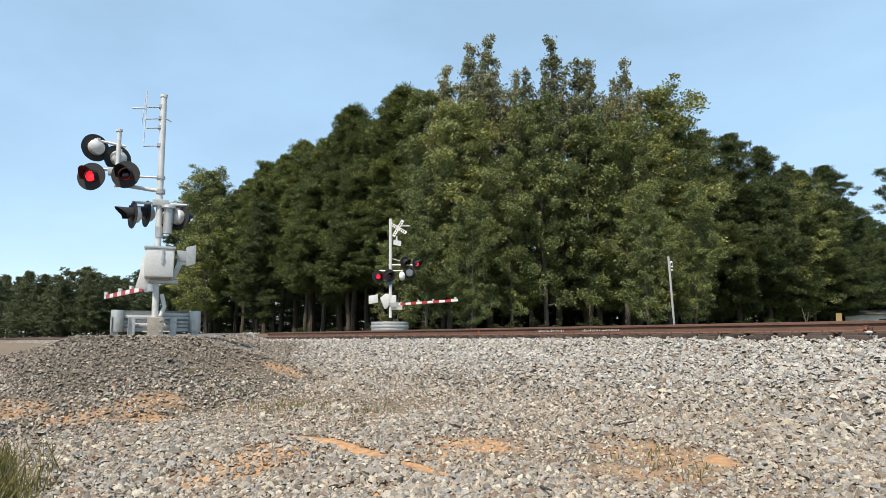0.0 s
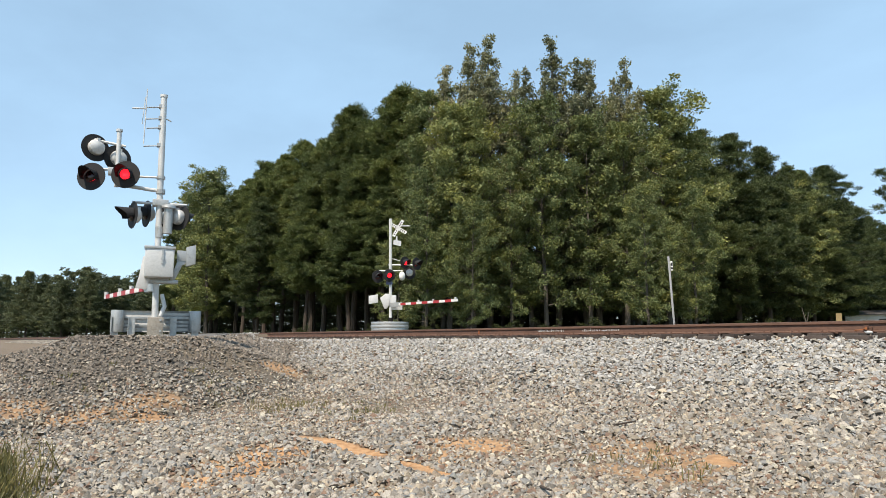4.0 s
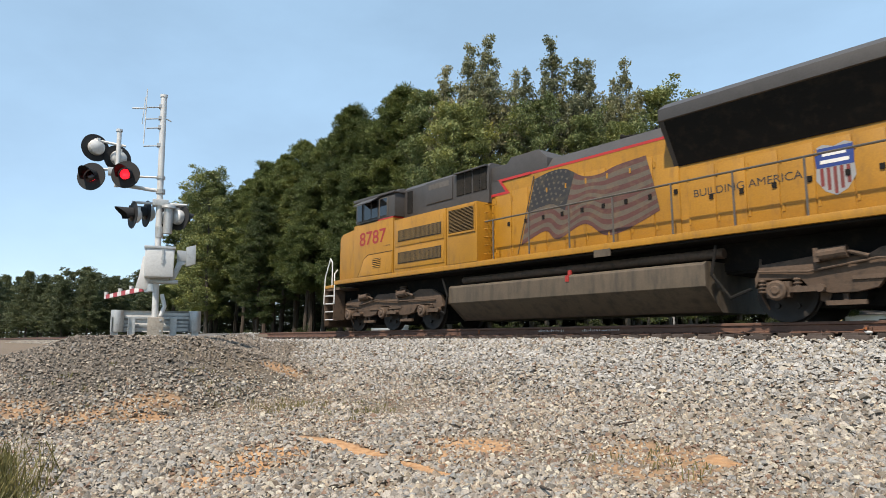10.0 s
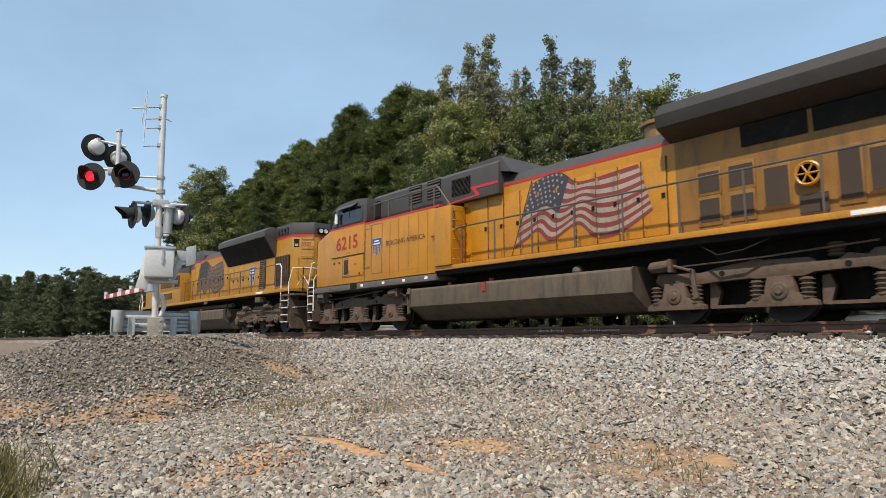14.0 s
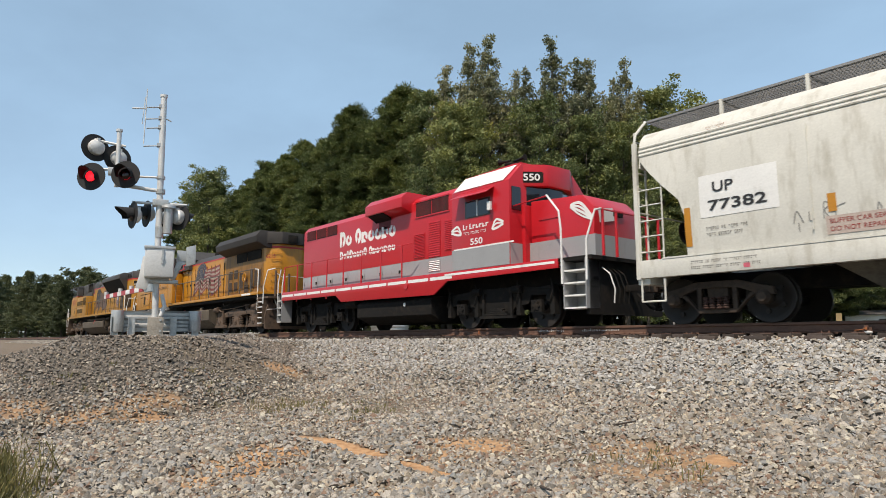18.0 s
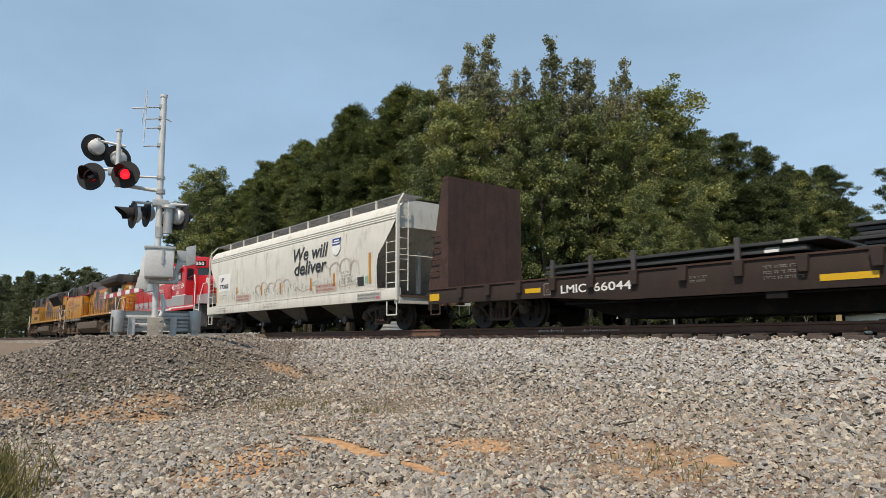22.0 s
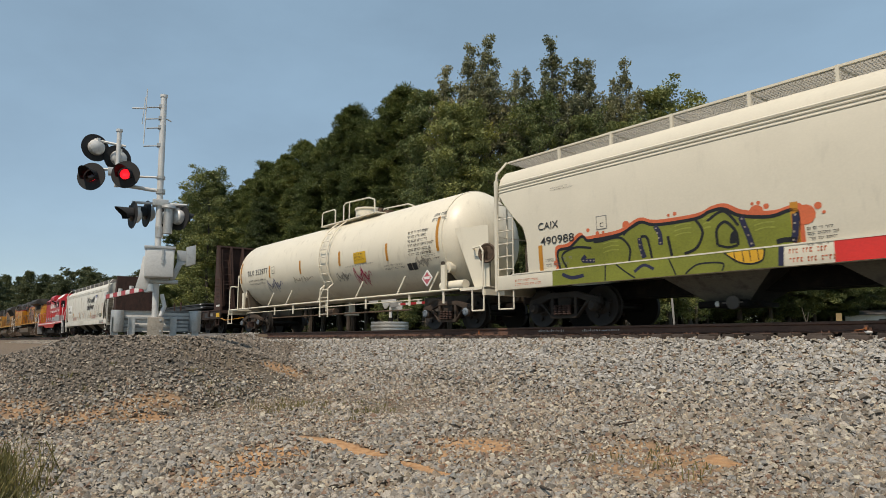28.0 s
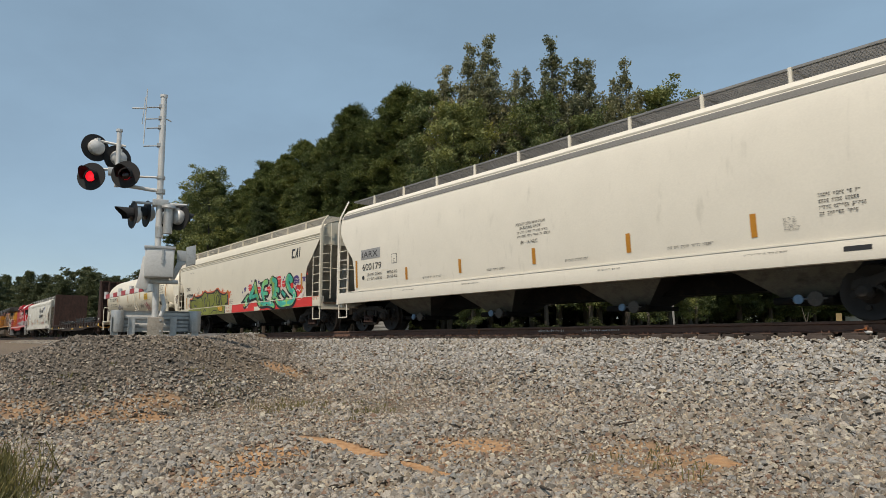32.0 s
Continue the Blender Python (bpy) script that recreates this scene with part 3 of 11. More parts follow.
def scatter_stones():
    rs = random.Random(5)
    bank, pile, tan, fresh = [], [], [], []
    ex, ey = EYE[0], EYE[1]
    tries = 235000
    for _ in range(tries):
        # polar round the camera, so that the density follows what can be seen
        ang = radians(rs.uniform(12, 90))
        r = rs.uniform(2.6 ** 0.5, 34 ** 0.5) ** 2
        x, y = ex - r * math.sin(ang), ey + r * math.cos(ang)
        if y > -1.32 or y < -14.5:
            continue
        if r < 4.6 and rs.random() > 0.4:
            continue
        a2, s2 = off_line(Vector((x, y)), ROAD_A, ROAD_B)
        if abs(s2) < 3.6:
            continue
        along, side = off_line(Vector((x, y)), RIDGE_A, RIDGE_B)
        length = (RIDGE_B - RIDGE_A).length
        on_pile = along > -1 and abs(side) + max(0.0, along - length) * 0.9 + 1.0 * (rs.random() - 0.5) < (3.1 if side < 0 else 3.4) and y < -1.6 - 0.8 * rs.random()
        d = dirt_amount(x, y) if y < -4.0 else 0.0
        if rs.random() < (0.985 if d > 0.8 else 0.85 * d):
            continue
        br = brown_amount(x, y) if not on_pile else 0.0
        if rs.random() < 0.42 * br:
            continue
        size = rs.lognormvariate(math.log(0.05 if not on_pile else 0.041), 0.27)
        size *= (1 - 0.25 * d - 0.3 * br) * (0.93 if y < -6.5 else 1.0)
        if r > 14:
            size *= 1.15
        z = ground_height(x, y) + 0.12 * size + 0.035 * rs.random() * (1 - max(d, br))
        (pile if on_pile and rs.random() < 0.92 else tan if (rs.random() < (0.1 if x > -9 or y > -6 else 0.24) + 0.3 * d + 0.42 * br) else fresh if rs.random() < smooth01((y + 5.6) / 2.4) else bank).append((x, y, z, min(size, 0.11)))
    # the bank goes on to both sides and behind the camera
    for _ in range(60000):
        x, y = rs.uniform(-14, 16), rs.uniform(-15.5, -1.32)
        ang = math.degrees(math.atan2(ex - x, y - ey))
        if 12 < ang < 90 and math.hypot(x - ex, y - ey) > 4.6 and y > -14.5:
            continue
        if x > 8 and rs.random() < 0.4:
            continue
        size = rs.lognormvariate(math.log(0.056), 0.27)
        (tan if rs.random() < 0.12 else bank).append((x, y, ground_height(x, y) + 0.15 * size, min(size, 0.11)))
    # the far edge of the bank along the rails
    for _ in range(9000):
        x = -30 - 70 * rs.random() ** 1.5
        y = rs.uniform(-3.2, -1.32)
        if abs(off_line(Vector((x, y)), ROAD_A, ROAD_B)[1]) < 4.4:
            continue
        bank.append((x, y, ground_height(x, y) + 0.02, 0.08))
    # between and beyond the rails
    for _ in range(6000):
        x, y = rs.uniform(-28, 0), rs.uniform(-1.3, 2.0)
        if abs(abs(y) - 0.75) > 0.12:
            bank.append((x, y, -0.275 + 0.02 * rs.random(), 0.065))
    build_stones("track_ballast", "light grey crushed stone ballast on the railway bank", bank, STONE, 1)
    build_stones("fresh_ballast", "pale fresh ballast stones on the shoulder of the track", fresh, STONE_D, 4)
    build_stones("embankment_gravel", "darker brown-grey gravel heaped round the crossing signal", pile, STONE_B, 2)
    build_stones("tan_gravel", "scattered tan gravel stones on the railway bank", tan, STONE_C, 3)


ASPHALT = mat("old_asphalt", (0.16, 0.15, 0.14), 0.9, var=0.15, scale=2, grain=90, dirt=(0.24, 0.22, 0.19), amount=0.4, bump=0.3)


def build_road():
    d = (ROAD_B - ROAD_A).normalized()
    nrm = Vector((d.y, -d.x))
    m = M()
    rows = []
    for k in range(-8, 30):
        c = ROAD_A + d * (k * 1.2)
        if abs(c.y) < 2.4:
            continue
        rows.append((c, [(c + nrm * w) for w in (-3.4, 3.4)]))
    for (c0, r0), (c1, r1) in zip(rows[:-1], rows[1:]):
        if abs(c1.y - c0.y) > 2.5:
            continue
        quad = [r0[0], r0[1], r1[1], r1[0]]
        top = [(p.x, p.y, ground_height(p.x, p.y) + 0.05) for p in quad]
        low = [(p.x, p.y, ground_height(p.x, p.y) - 0.12) for p in quad]
        m.add(top + low, [(3, 2, 1, 0), (4, 5, 6, 7), (0, 1, 5, 4), (1, 2, 6, 5), (2, 3, 7, 6), (3, 0, 4, 7)])
    thing("road", m, ASPHALT, "worn grey asphalt road leading up to the level crossing", "road", kind="structure")
    PANEL = mat("crossing_concrete", (0.22, 0.21, 0.195), 0.9, var=0.15, dirt=(0.12, 0.11, 0.1), amount=0.4)
    cx = thing("crossing_surface", M().box(-37.6, -28.4, -2.5, -0.86, -0.3, -0.02), PANEL, "grey panels of the level crossing beside the rails", "crossing", kind="structure", bevel=0.01)
    part("panel", M().box(-37.6, -28.4, -0.66, 0.66, -0.3, -0.02), PANEL, cx, bevel=0.01)
    part("panel", M().box(-37.6, -28.4, 0.86, 2.5, -0.3, -0.02), PANEL, cx, bevel=0.01)


RAIL_PROFILE = [(-0.075, -0.185), (0.075, -0.185), (0.075, -0.172), (0.012, -0.152), (0.009, -0.06), (0.037, -0.045), (0.037, -0.006), (0.028, 0.0), (-0.028, 0.0), (-0.037, -0.006), (-0.037, -0.045), (-0.009, -0.06), (-0.012, -0.152), (-0.075, -0.172)]


def build_track():
    for side in (-1, 1):
        for a, b in ((-13.35, 80.0), (-420.0, -13.352)):
            m = M().ext("x", [(p[0] + side * 0.755, p[1]) for p in RAIL_PROFILE], a, b)
            r = thing("rail", m, RAILRUST, "rust-brown steel rail with a worn head on timber ties", "rail", group="rails of the track")
            part("rail_head", M().box(a, b, side * 0.755 - 0.026, side * 0.755 + 0.026, -0.003, 0.003), RAILTOP, r, "worn shiny running surface")
            if side < 0 and b > 0:
                part("weld_mark", M().box(-13.35, -13.29, -0.785, -0.748, -0.17, -0.012), mat("fresh_rust", (0.32, 0.1, 0.035), 0.9), r, "bright orange rust at the rail joint")
                chalk = M()
                rr = random.Random(3)
                for x0, x1 in ((-11.15, -10.3), (-9.75, -8.75)):
                    x = x0
                    while x < x1:
                        w = rr.uniform(0.018, 0.05)
                        h = rr.uniform(0.02, 0.06)
                        chalk.box(x, x + w * 0.28, -0.7735, -0.755, -0.115, -0.115 + h)
                        if rr.random() < 0.6:
                            chalk.box(x, x + w, -0.7735, -0.755, -0.115 + h * 0.5, -0.107 + h * 0.5)
                        x += w + 0.015
                part("chalk_marks", chalk, WHITE, r, "white chalk scribble on the rail web")
    tie = thing("tie", M().box(-0.115, 0.115, -1.3, 1.3, -0.37, -0.197), TIE, "weathered dark timber railway tie half buried in ballast", "tie", group="ties of the track", bevel=0.012)
    plate = M()
    for s in (-1, 1):
        plate.box(-0.1, 0.1, s * 0.755 - 0.18, s * 0.755 + 0.18, -0.199, -0.184)
        for dx in (-0.06, 0.06):
            for dy in (-0.1, 0.1):
                plate.box(dx - 0.012, dx + 0.012, s * 0.755 + dy - 0.012, s * 0.755 + dy + 0.012, -0.19, -0.152)
    part("tie_plate", plate, RAILRUST, tie, "rusty tie plates and spikes")
    anchor = M()
    for s in (-1, 1):
        anchor.box(0.14, 0.19, s * 0.755 - 0.085, s * 0.755 + 0.085, -0.2, -0.165)
    part("rail_anchor", anchor, RAILRUST, tie)
    rr = random.Random(8)
    first = True
    for i in range(58):
        x = 1.0 - i * 0.5
        p = pose(x, rr.uniform(-0.04, 0.04), rr.uniform(-0.006, 0.004), 0, 0, rr.uniform(-0.8, 0.8))
        if first:
            tie.matrix_basis, first = p, False
        else:
            copy_thing(tie, p)
    far = M()
    for i in range(250):
        x = -38.5 - i * 0.5
        far.box(x - 0.115, x + 0.115, -1.3, 1.3, -0.37, -0.2)
    tagged(new("far_ties", mesh("far_ties", far, TIE)), "weathered dark timber ties of the distant track", "ties", kind="stuff")
    # leftover tie ends and rusty clips beside the near rail
    stub = thing("tie_end", M().ext("x", [(-0.09, -0.03), (0.09, -0.035), (0.085, 0.045), (-0.07, 0.05)], -0.16, 0.17), TIE, "dark rotten end of an old timber tie in the ballast", "tie end", group="old tie ends beside the rail", bevel=0.012)
    for j, (x, turn) in enumerate(((-6.2, 4), (-5.3, -6), (-4.35, 5), (-3.75, -3))):
        spot = pose(x, -1.66, -0.29, 2, 0, turn) @ Matrix.Diagonal((1.0 + 0.25 * (j == 1), 1, 1, 1))
        if j:
            copy_thing(stub, spot)
        else:
            stub.matrix_basis = spot
    clip = thing("rail_clip", M().box(-3.93, -3.8, -0.89, -0.83, -0.2, -0.11).box(-3.9, -3.84, -0.92, -0.88, -0.12, -0.075), RAILRUST, "small rusty iron bond clip on the rail foot", "clip")
    part("bond_cable", M().tube([(-4.05, -0.9, -0.155), (-3.95, -0.91, -0.15), (-3.88, -0.92, -0.13)], 0.009, 5).box(-3.885, -3.855, -0.935, -0.915, -0.15, -0.1), mat("orange_bond_cable", (0.4, 0.13, 0.04), 0.7), clip, "orange bond cable")
    part("weld_bead", M().ball((-3.85, -0.9, -0.19), 0.045, 10, 6, (1.5, 0.5, 0.6)), ALU, clip, "bright welded bond")


# ---------------------------------------------------------------- trees
def quads_mesh(name, centers, ax, bx, material):
    """Loose leaf quads: centre, half axes."""
    n = len(centers)
    c, a, b = (np.array(q, dtype=np.float32) for q in (centers, ax, bx))
    v = np.stack([c - a - b, c + a - 0.55 * b, c + a + b, c - a + 0.55 * b], 1)
    me = bpy.data.meshes.new(name)
    me.vertices.add(4 * n)
    me.vertices.foreach_set("co", v.ravel())
    me.loops.add(4 * n)
    me.loops.foreach_set("vertex_index", np.arange(4 * n, dtype=np.int32))
    me.polygons.add(n)
    me.polygons.foreach_set("loop_start", np.arange(0, 4 * n, 4, dtype=np.int32))
    me.update(calc_edges=True)
    me.materials.append(material)
    return me


def unit(rs, n):
    q = rs.randn(n, 3)
    return q / np.linalg.norm(q, axis=1)[:, None]


def tree(kind, seed, height, leafmat, bark, spread_r, base, leaves, leaf_size, name, label, category):
    """A tapered trunk with limbs, and a crown of leaf clumps set along the limbs. It stands at the origin."""
    rs = np.random.RandomState(seed)
    root = tagged(new(name), label, category)
    wood = M()
    bend = [Vector((0, 0, 0))]
    for k in range(1, 9):
        bend.append(bend[-1] + Vector((rs.uniform(-0.12, 0.12), rs.uniform(-0.12, 0.12), height * 0.96 / 8)))
    r0 = height * 0.0115
    for k in range(8):
        wood.cyl(bend[k], bend[k + 1], r0 * (1 - k / 8.6), 8, r0 * (1 - (k + 1) / 8.6))

    def trunk_at(h):
        q = min(7.999, max(0.0, h / (height * 0.96) * 8))
        i = int(q)
        return bend[i].lerp(bend[i + 1], q - i)

    cl, weights, radii = [], [], []
    if kind == "spire":
        # a few upright leaders with short rising twigs, over a wider skirt of branches
        for q in range(10):
            ang = q * 2.399 + rs.uniform(-0.3, 0.3)
            out = 0.0 if q == 0 else spread_r * 1.55 * (q / 9) ** 0.6 * rs.uniform(0.75, 1.15)
            tip_h = height * (0.975 - 0.19 * (out / (1.6 * spread_r)) ** 1.1 - rs.uniform(0, 0.05) * (q > 0))
            foot = trunk_at(height * (0.42 + 0.1 * rs.rand()))
            tip = Vector((math.cos(ang) * out, math.sin(ang) * out, tip_h))
            wood.cyl(foot, foot.lerp(tip, 0.6), r0 * 0.3, 5, r0 * 0.16)
            wood.cyl(foot.lerp(tip, 0.6), tip, r0 * 0.16, 4, r0 * 0.04)
            for i in range(26):
                u = ((i + rs.uniform(0, 1)) / 26) ** 0.85
                p = foot.lerp(tip, 0.2 + 0.8 * u)
                reach = (0.2 + 0.8 * (1 - u) ** 0.8) * rs.uniform(0.35, 1.35)
                a2 = i * 2.399 + q
                d = Vector((math.cos(a2), math.sin(a2), 1.35)) * reach
                wood.cyl(p, p + d, 0.02, 3, 0.007)
                for j in range(3):
                    cl.append(p + d * rs.uniform(0.1, 1.15) + Vector((rs.uniform(-0.12, 0.12), rs.uniform(-0.12, 0.12), rs.uniform(-0.15, 0.15))))
                    weights.append(rs.uniform(0.02, 0.2))
                    radii.append(0.3 * rs.uniform(0.6, 1.4))
    limbs = {"spire": 40, "broad": 46, "pine": 78, "shrub": 16}[kind]
    golden = 2.399
    lean = rs.uniform(0, 6.28)
    for i in range(limbs):
        u = ((i + rs.uniform(0, 1)) / limbs)
        h = height * (base + ((0.72 if kind == "spire" else 0.97) - base) * u)
        if kind == "pine":
            reach = spread_r * (0.12 + 1.1 * (1 - u) ** 0.7 * min(1, 0.5 + 2.5 * u)) * rs.uniform(0.45, 1.12)
            rise = -0.05 + 0.8 * u
        elif kind == "spire":
            reach = spread_r * (1.9 - 1.0 * u) * rs.uniform(0.6, 1.15)
            rise = 0.5
        elif kind == "broad":
            reach = spread_r * (0.25 + 0.95 * math.sin(math.pi * min(1, 0.18 + 0.80 * u)) ** 0.8) * rs.uniform(0.55, 1.15)
            rise = 0.25 + 0.9 * u
        else:
            reach = spread_r * rs.uniform(0.5, 1.1)
            rise = rs.uniform(0.2, 1.2)
        ang = i * golden + rs.uniform(-0.5, 0.5)
        reach *= 1 + 0.18 * math.cos(ang - lean)
        a = trunk_at(h)
        d = Vector((math.cos(ang), math.sin(ang), rise))
        mid = a + d * reach * 0.5 + Vector((0, 0, -0.05 * reach))
        end = a + d * reach * 0.95 + Vector((0, 0, 0.06 * reach))
        rr = max(0.015, r0 * 0.28 * (1 - 0.7 * u))
        wood.cyl(a, mid, rr, 5, rr * 0.6)
        wood.cyl(mid, end, rr * 0.6, 4, rr * 0.2)
        k = max(3, int(reach * {"pine": 3.0, "broad": 1.9, "spire": 2.2, "shrub": 2.4}[kind]))
        for j in range(k):
            t = 0.25 + 0.75 * (j + rs.uniform(0, 1)) / k
            p = a.lerp(mid, t * 2) if t < 0.5 else mid.lerp(end, t * 2 - 1)
            w = (0.16 * reach + 0.22) if kind == "pine" else 0.17 * reach + 0.2
            cl.append(p + Vector((rs.uniform(-w, w), rs.uniform(-w, w), rs.uniform(-0.45 * w, 0.45 * w))))
            radii.append({"spire": 0.5, "broad": 0.66, "pine": 0.38, "shrub": 0.45}[kind] * rs.uniform(0.5, 1.35))
            weights.append(radii[-1] ** 2 * rs.uniform(0.75, 1.25) * 2)
    top = trunk_at(height * 0.95)
    for j in range(8):
        cl.append(top + Vector((rs.uniform(-0.4, 0.4), rs.uniform(-0.4, 0.4), rs.uniform(-1.2, 0.7))))
        weights.append(0.7)
        radii.append(0.3)
    weights = np.array(weights)
    counts = np.maximum(3, np.round(leaves * weights / weights.sum())).astype(int)
    cen, ax, bx = [], [], []
    for p, c, rad in zip(cl, counts, radii):
        if kind == "pine":
            # a flat pad of needle tufts that point up and outwards
            o = np.clip(rs.randn(c, 3), -1.7, 1.7) * 0.54 * rad * np.array([1, 1, 0.62])
            d = 0.75 * unit(rs, c) + 0.7 * o / rad + np.array([0, 0, 0.55])
            d *= (0.3 + 0.28 * rs.rand(c, 1)) * leaf_size / np.linalg.norm(d, axis=1)[:, None]
            side = np.cross(d, unit(rs, c))
            side *= (0.075 * leaf_size / (np.linalg.norm(side, axis=1) + 1e-6))[:, None] * (0.7 + 0.7 * rs.rand(c, 1))
            cen.append(np.array(p) + o + d * 0.6)
            ax.append(d)
            bx.append(side)
        else:
            o = (unit(rs, c) * (rs.rand(c, 1) ** 0.4) + 0.14 * rs.randn(c, 3)) * rad * np.array([0.9, 0.9, 1.0] if kind == "spire" else [1, 1, 0.68])
            nrm = unit(rs, c) + np.array([0, 0, 0.7])
            a1 = np.cross(nrm, unit(rs, c))
            a1 /= np.linalg.norm(a1, axis=1)[:, None] + 1e-6
            b1 = np.cross(nrm, a1)
            b1 /= np.linalg.norm(b1, axis=1)[:, None] + 1e-6
            s = leaf_size * (0.6 + 0.7 * rs.rand(c, 1))
            cen.append(np.array(p) + o)
            ax.append(a1 * s)
            bx.append(b1 * s * 0.7)
    crown = new("crown", quads_mesh("crown", np.concatenate(cen), np.concatenate(ax), np.concatenate(bx), leafmat))
    crown.parent = root
    trunk = part("trunk", wood, bark, root, smooth=True)
    return root


def build_trees():
    rs = random.Random(11)
    pines = [tree("pine", 21 + i, 20.0, (PINE_LEAF, PINE_LEAF, PINE_LEAF_B)[i], BARK, (3.5, 3.0, 3.8)[i], (0.30, 0.36, 0.16)[i], 90000, 0.27, "pine_tree", "tall green pine with a bare brown trunk", "pine tree") for i in range(3)]
    broads = [tree("broad", 41, 20.0, BROAD_LEAF, BARKPALE, 3.2, 0.14, 27000, 0.08, "broadleaf_tree", "full broadleaf tree with olive green leaves", "tree"),
              tree("spire", 42, 20.0, BROAD_LEAF_B, BARKPALE, 1.15, 0.1, 17000, 0.068, "broadleaf_tree", "slender broadleaf tree with thin upright leafy tops", "tree"),
              tree("broad", 43, 20.0, BROAD_LEAF, BARKPALE, 3.9, 0.12, 27000, 0.08, "broadleaf_tree", "full broadleaf tree with olive green leaves", "tree"),
              tree("spire", 45, 20.0, BROAD_LEAF_B, BARKPALE, 1.3, 0.1, 17000, 0.068, "broadleaf_tree", "slender broadleaf tree with thin upright leafy tops", "tree")]
    shrubs = [tree("shrub", 61 + i, 2.6, SHRUB_LEAF, BARKPALE, 1.5, 0.05, 3600, 0.075, "shrub", "leafy green shrub at the edge of the wood", "shrub") for i in range(2)]
    lights = [tree("pine", 71, 20.0, FAR_LEAF, BARK, 3.8, 0.2, 7500, 0.8, "pine_tree", "distant green pine of the far wood", "pine tree"), tree("broad", 72, 20.0, FAR_LEAF, BARKPALE, 4.2, 0.03, 9000, 0.18, "broadleaf_tree", "distant broadleaf tree of the far wood", "tree")]
    used = set()

    def plant(src, x, y, h, group, wide=1.0):
        spin = rs.uniform(0, 360)
        ob = src if src not in used else copy_thing(src, Matrix())
        used.add(src)
        s = h / (2.6 if src in shrubs else 20.0)
        ob.matrix_basis = pose(x, y, ground_height(x, y) - 0.08, rs.uniform(-1, 1), rs.uniform(-1, 1), spin) @ Matrix.Diagonal((s * wide, s * wide, s, 1))
        ob["group"] = group
        return ob

    # the pines along the wood's edge: bearing in degrees left of +y, distance, height
    for b, r, h in PINES_NEAR:
        x, y = -r * math.sin(radians(b)), EYE[1] + r * math.cos(radians(b))
        # pines on the right all take the darker needles, which stand in for shade
        plant(pines[rs.choice((0, 0, 1, 2)) if b > 40 else 2], x, y, h, "pines at the wood's edge", rs.uniform(1.05, 1.35))
    for b, r, h, k in BROAD_NEAR + BROAD_FAR:
        x, y = -r * math.sin(radians(b)), EYE[1] + r * math.cos(radians(b))
        plant(broads[k], x, y, h, "broadleaf trees at the wood's edge", rs.uniform(0.9, 1.1))
    # the second row, which closes the wood
    for i in range(34):
        b = 73 - i * 1.62 + rs.uniform(-0.5, 0.5)
        r = lerp_list(b, [(16, 92), (25, 72), (35, 57), (50, 58), (60, 70), (73, 112)]) + rs.uniform(0, 6)
        x, y = -r * math.sin(radians(b)), EYE[1] + r * math.cos(radians(b))
        plant(pines[0] if b > 52 else (pines[2] if rs.random() < 0.4 else broads[2]), x, y, r * lerp_list(b, [(16, 0.15), (25, 0.22), (33, 0.25), (47, 0.28), (55, 0.29), (65, 0.25), (73, 0.19)]), "inner trees of the wood", 1.25)
    # undergrowth and young trees, added to darken the wood's floor and close sky gaps
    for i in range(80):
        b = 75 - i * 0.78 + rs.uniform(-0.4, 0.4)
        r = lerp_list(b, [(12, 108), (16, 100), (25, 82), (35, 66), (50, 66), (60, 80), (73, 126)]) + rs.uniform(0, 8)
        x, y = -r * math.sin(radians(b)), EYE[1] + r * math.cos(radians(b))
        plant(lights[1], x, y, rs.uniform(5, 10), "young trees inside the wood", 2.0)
    # low growth along the edge
    for i in range(30):
        b = 75 - i * 2.05 + rs.uniform(-0.4, 0.4)
        r = lerp_list(b, [(10, 62), (25, 44), (33, 38), (45, 38), (55, 45), (65, 60), (75, 88)]) + rs.uniform(-2, 3)
        x, y = -r * math.sin(radians(b)), EYE[1] + r * math.cos(radians(b))
        plant(shrubs[rs.random() < 0.45], x, y, rs.uniform(0.5, 1.2), "shrubs at the wood's edge", rs.uniform(1.0, 1.5))
    # the far wood, down the line and across the field
    for i in range(56):
        b = 75 + i * 0.4 + rs.uniform(-0.2, 0.2)
        r = rs.uniform(150, 215)
        x, y = -r * math.sin(radians(b)), EYE[1] + r * math.cos(radians(b))
        if y < 9:
            r = rs.uniform(290, 420)
            x, y = -r * math.sin(radians(b)), EYE[1] + r * math.cos(radians(b))
        el = lerp_list(b, [(74, 0.105), (77, 0.088), (79.5, 0.10), (82, 0.092), (85, 0.082), (97, 0.072)])
        plant(lights[rs.random() < 0.4], x, y, r * el * rs.uniform(0.8, 1.08), "trees of the far wood", 1.3)
    for i in range(30):
        b = 75 + i * 0.55 + rs.uniform(-0.2, 0.2)
        r = rs.uniform(150, 175) if b < 82 else rs.uniform(270, 300)
        x, y = -r * math.sin(radians(b)), EYE[1] + r * math.cos(radians(b))
        plant(lights[1], x, y, r * 0.035, "undergrowth of the far wood", 2.2)
    for i in range(26):
        b = -6 + i * 1.15
        r = rs.uniform(105, 135)
        x, y = -r * math.sin(radians(b)), EYE[1] + r * math.cos(radians(b))
        plant(lights[rs.random() < 0.5], x, y, rs.uniform(13, 17), "trees of the far wood", 1.3)


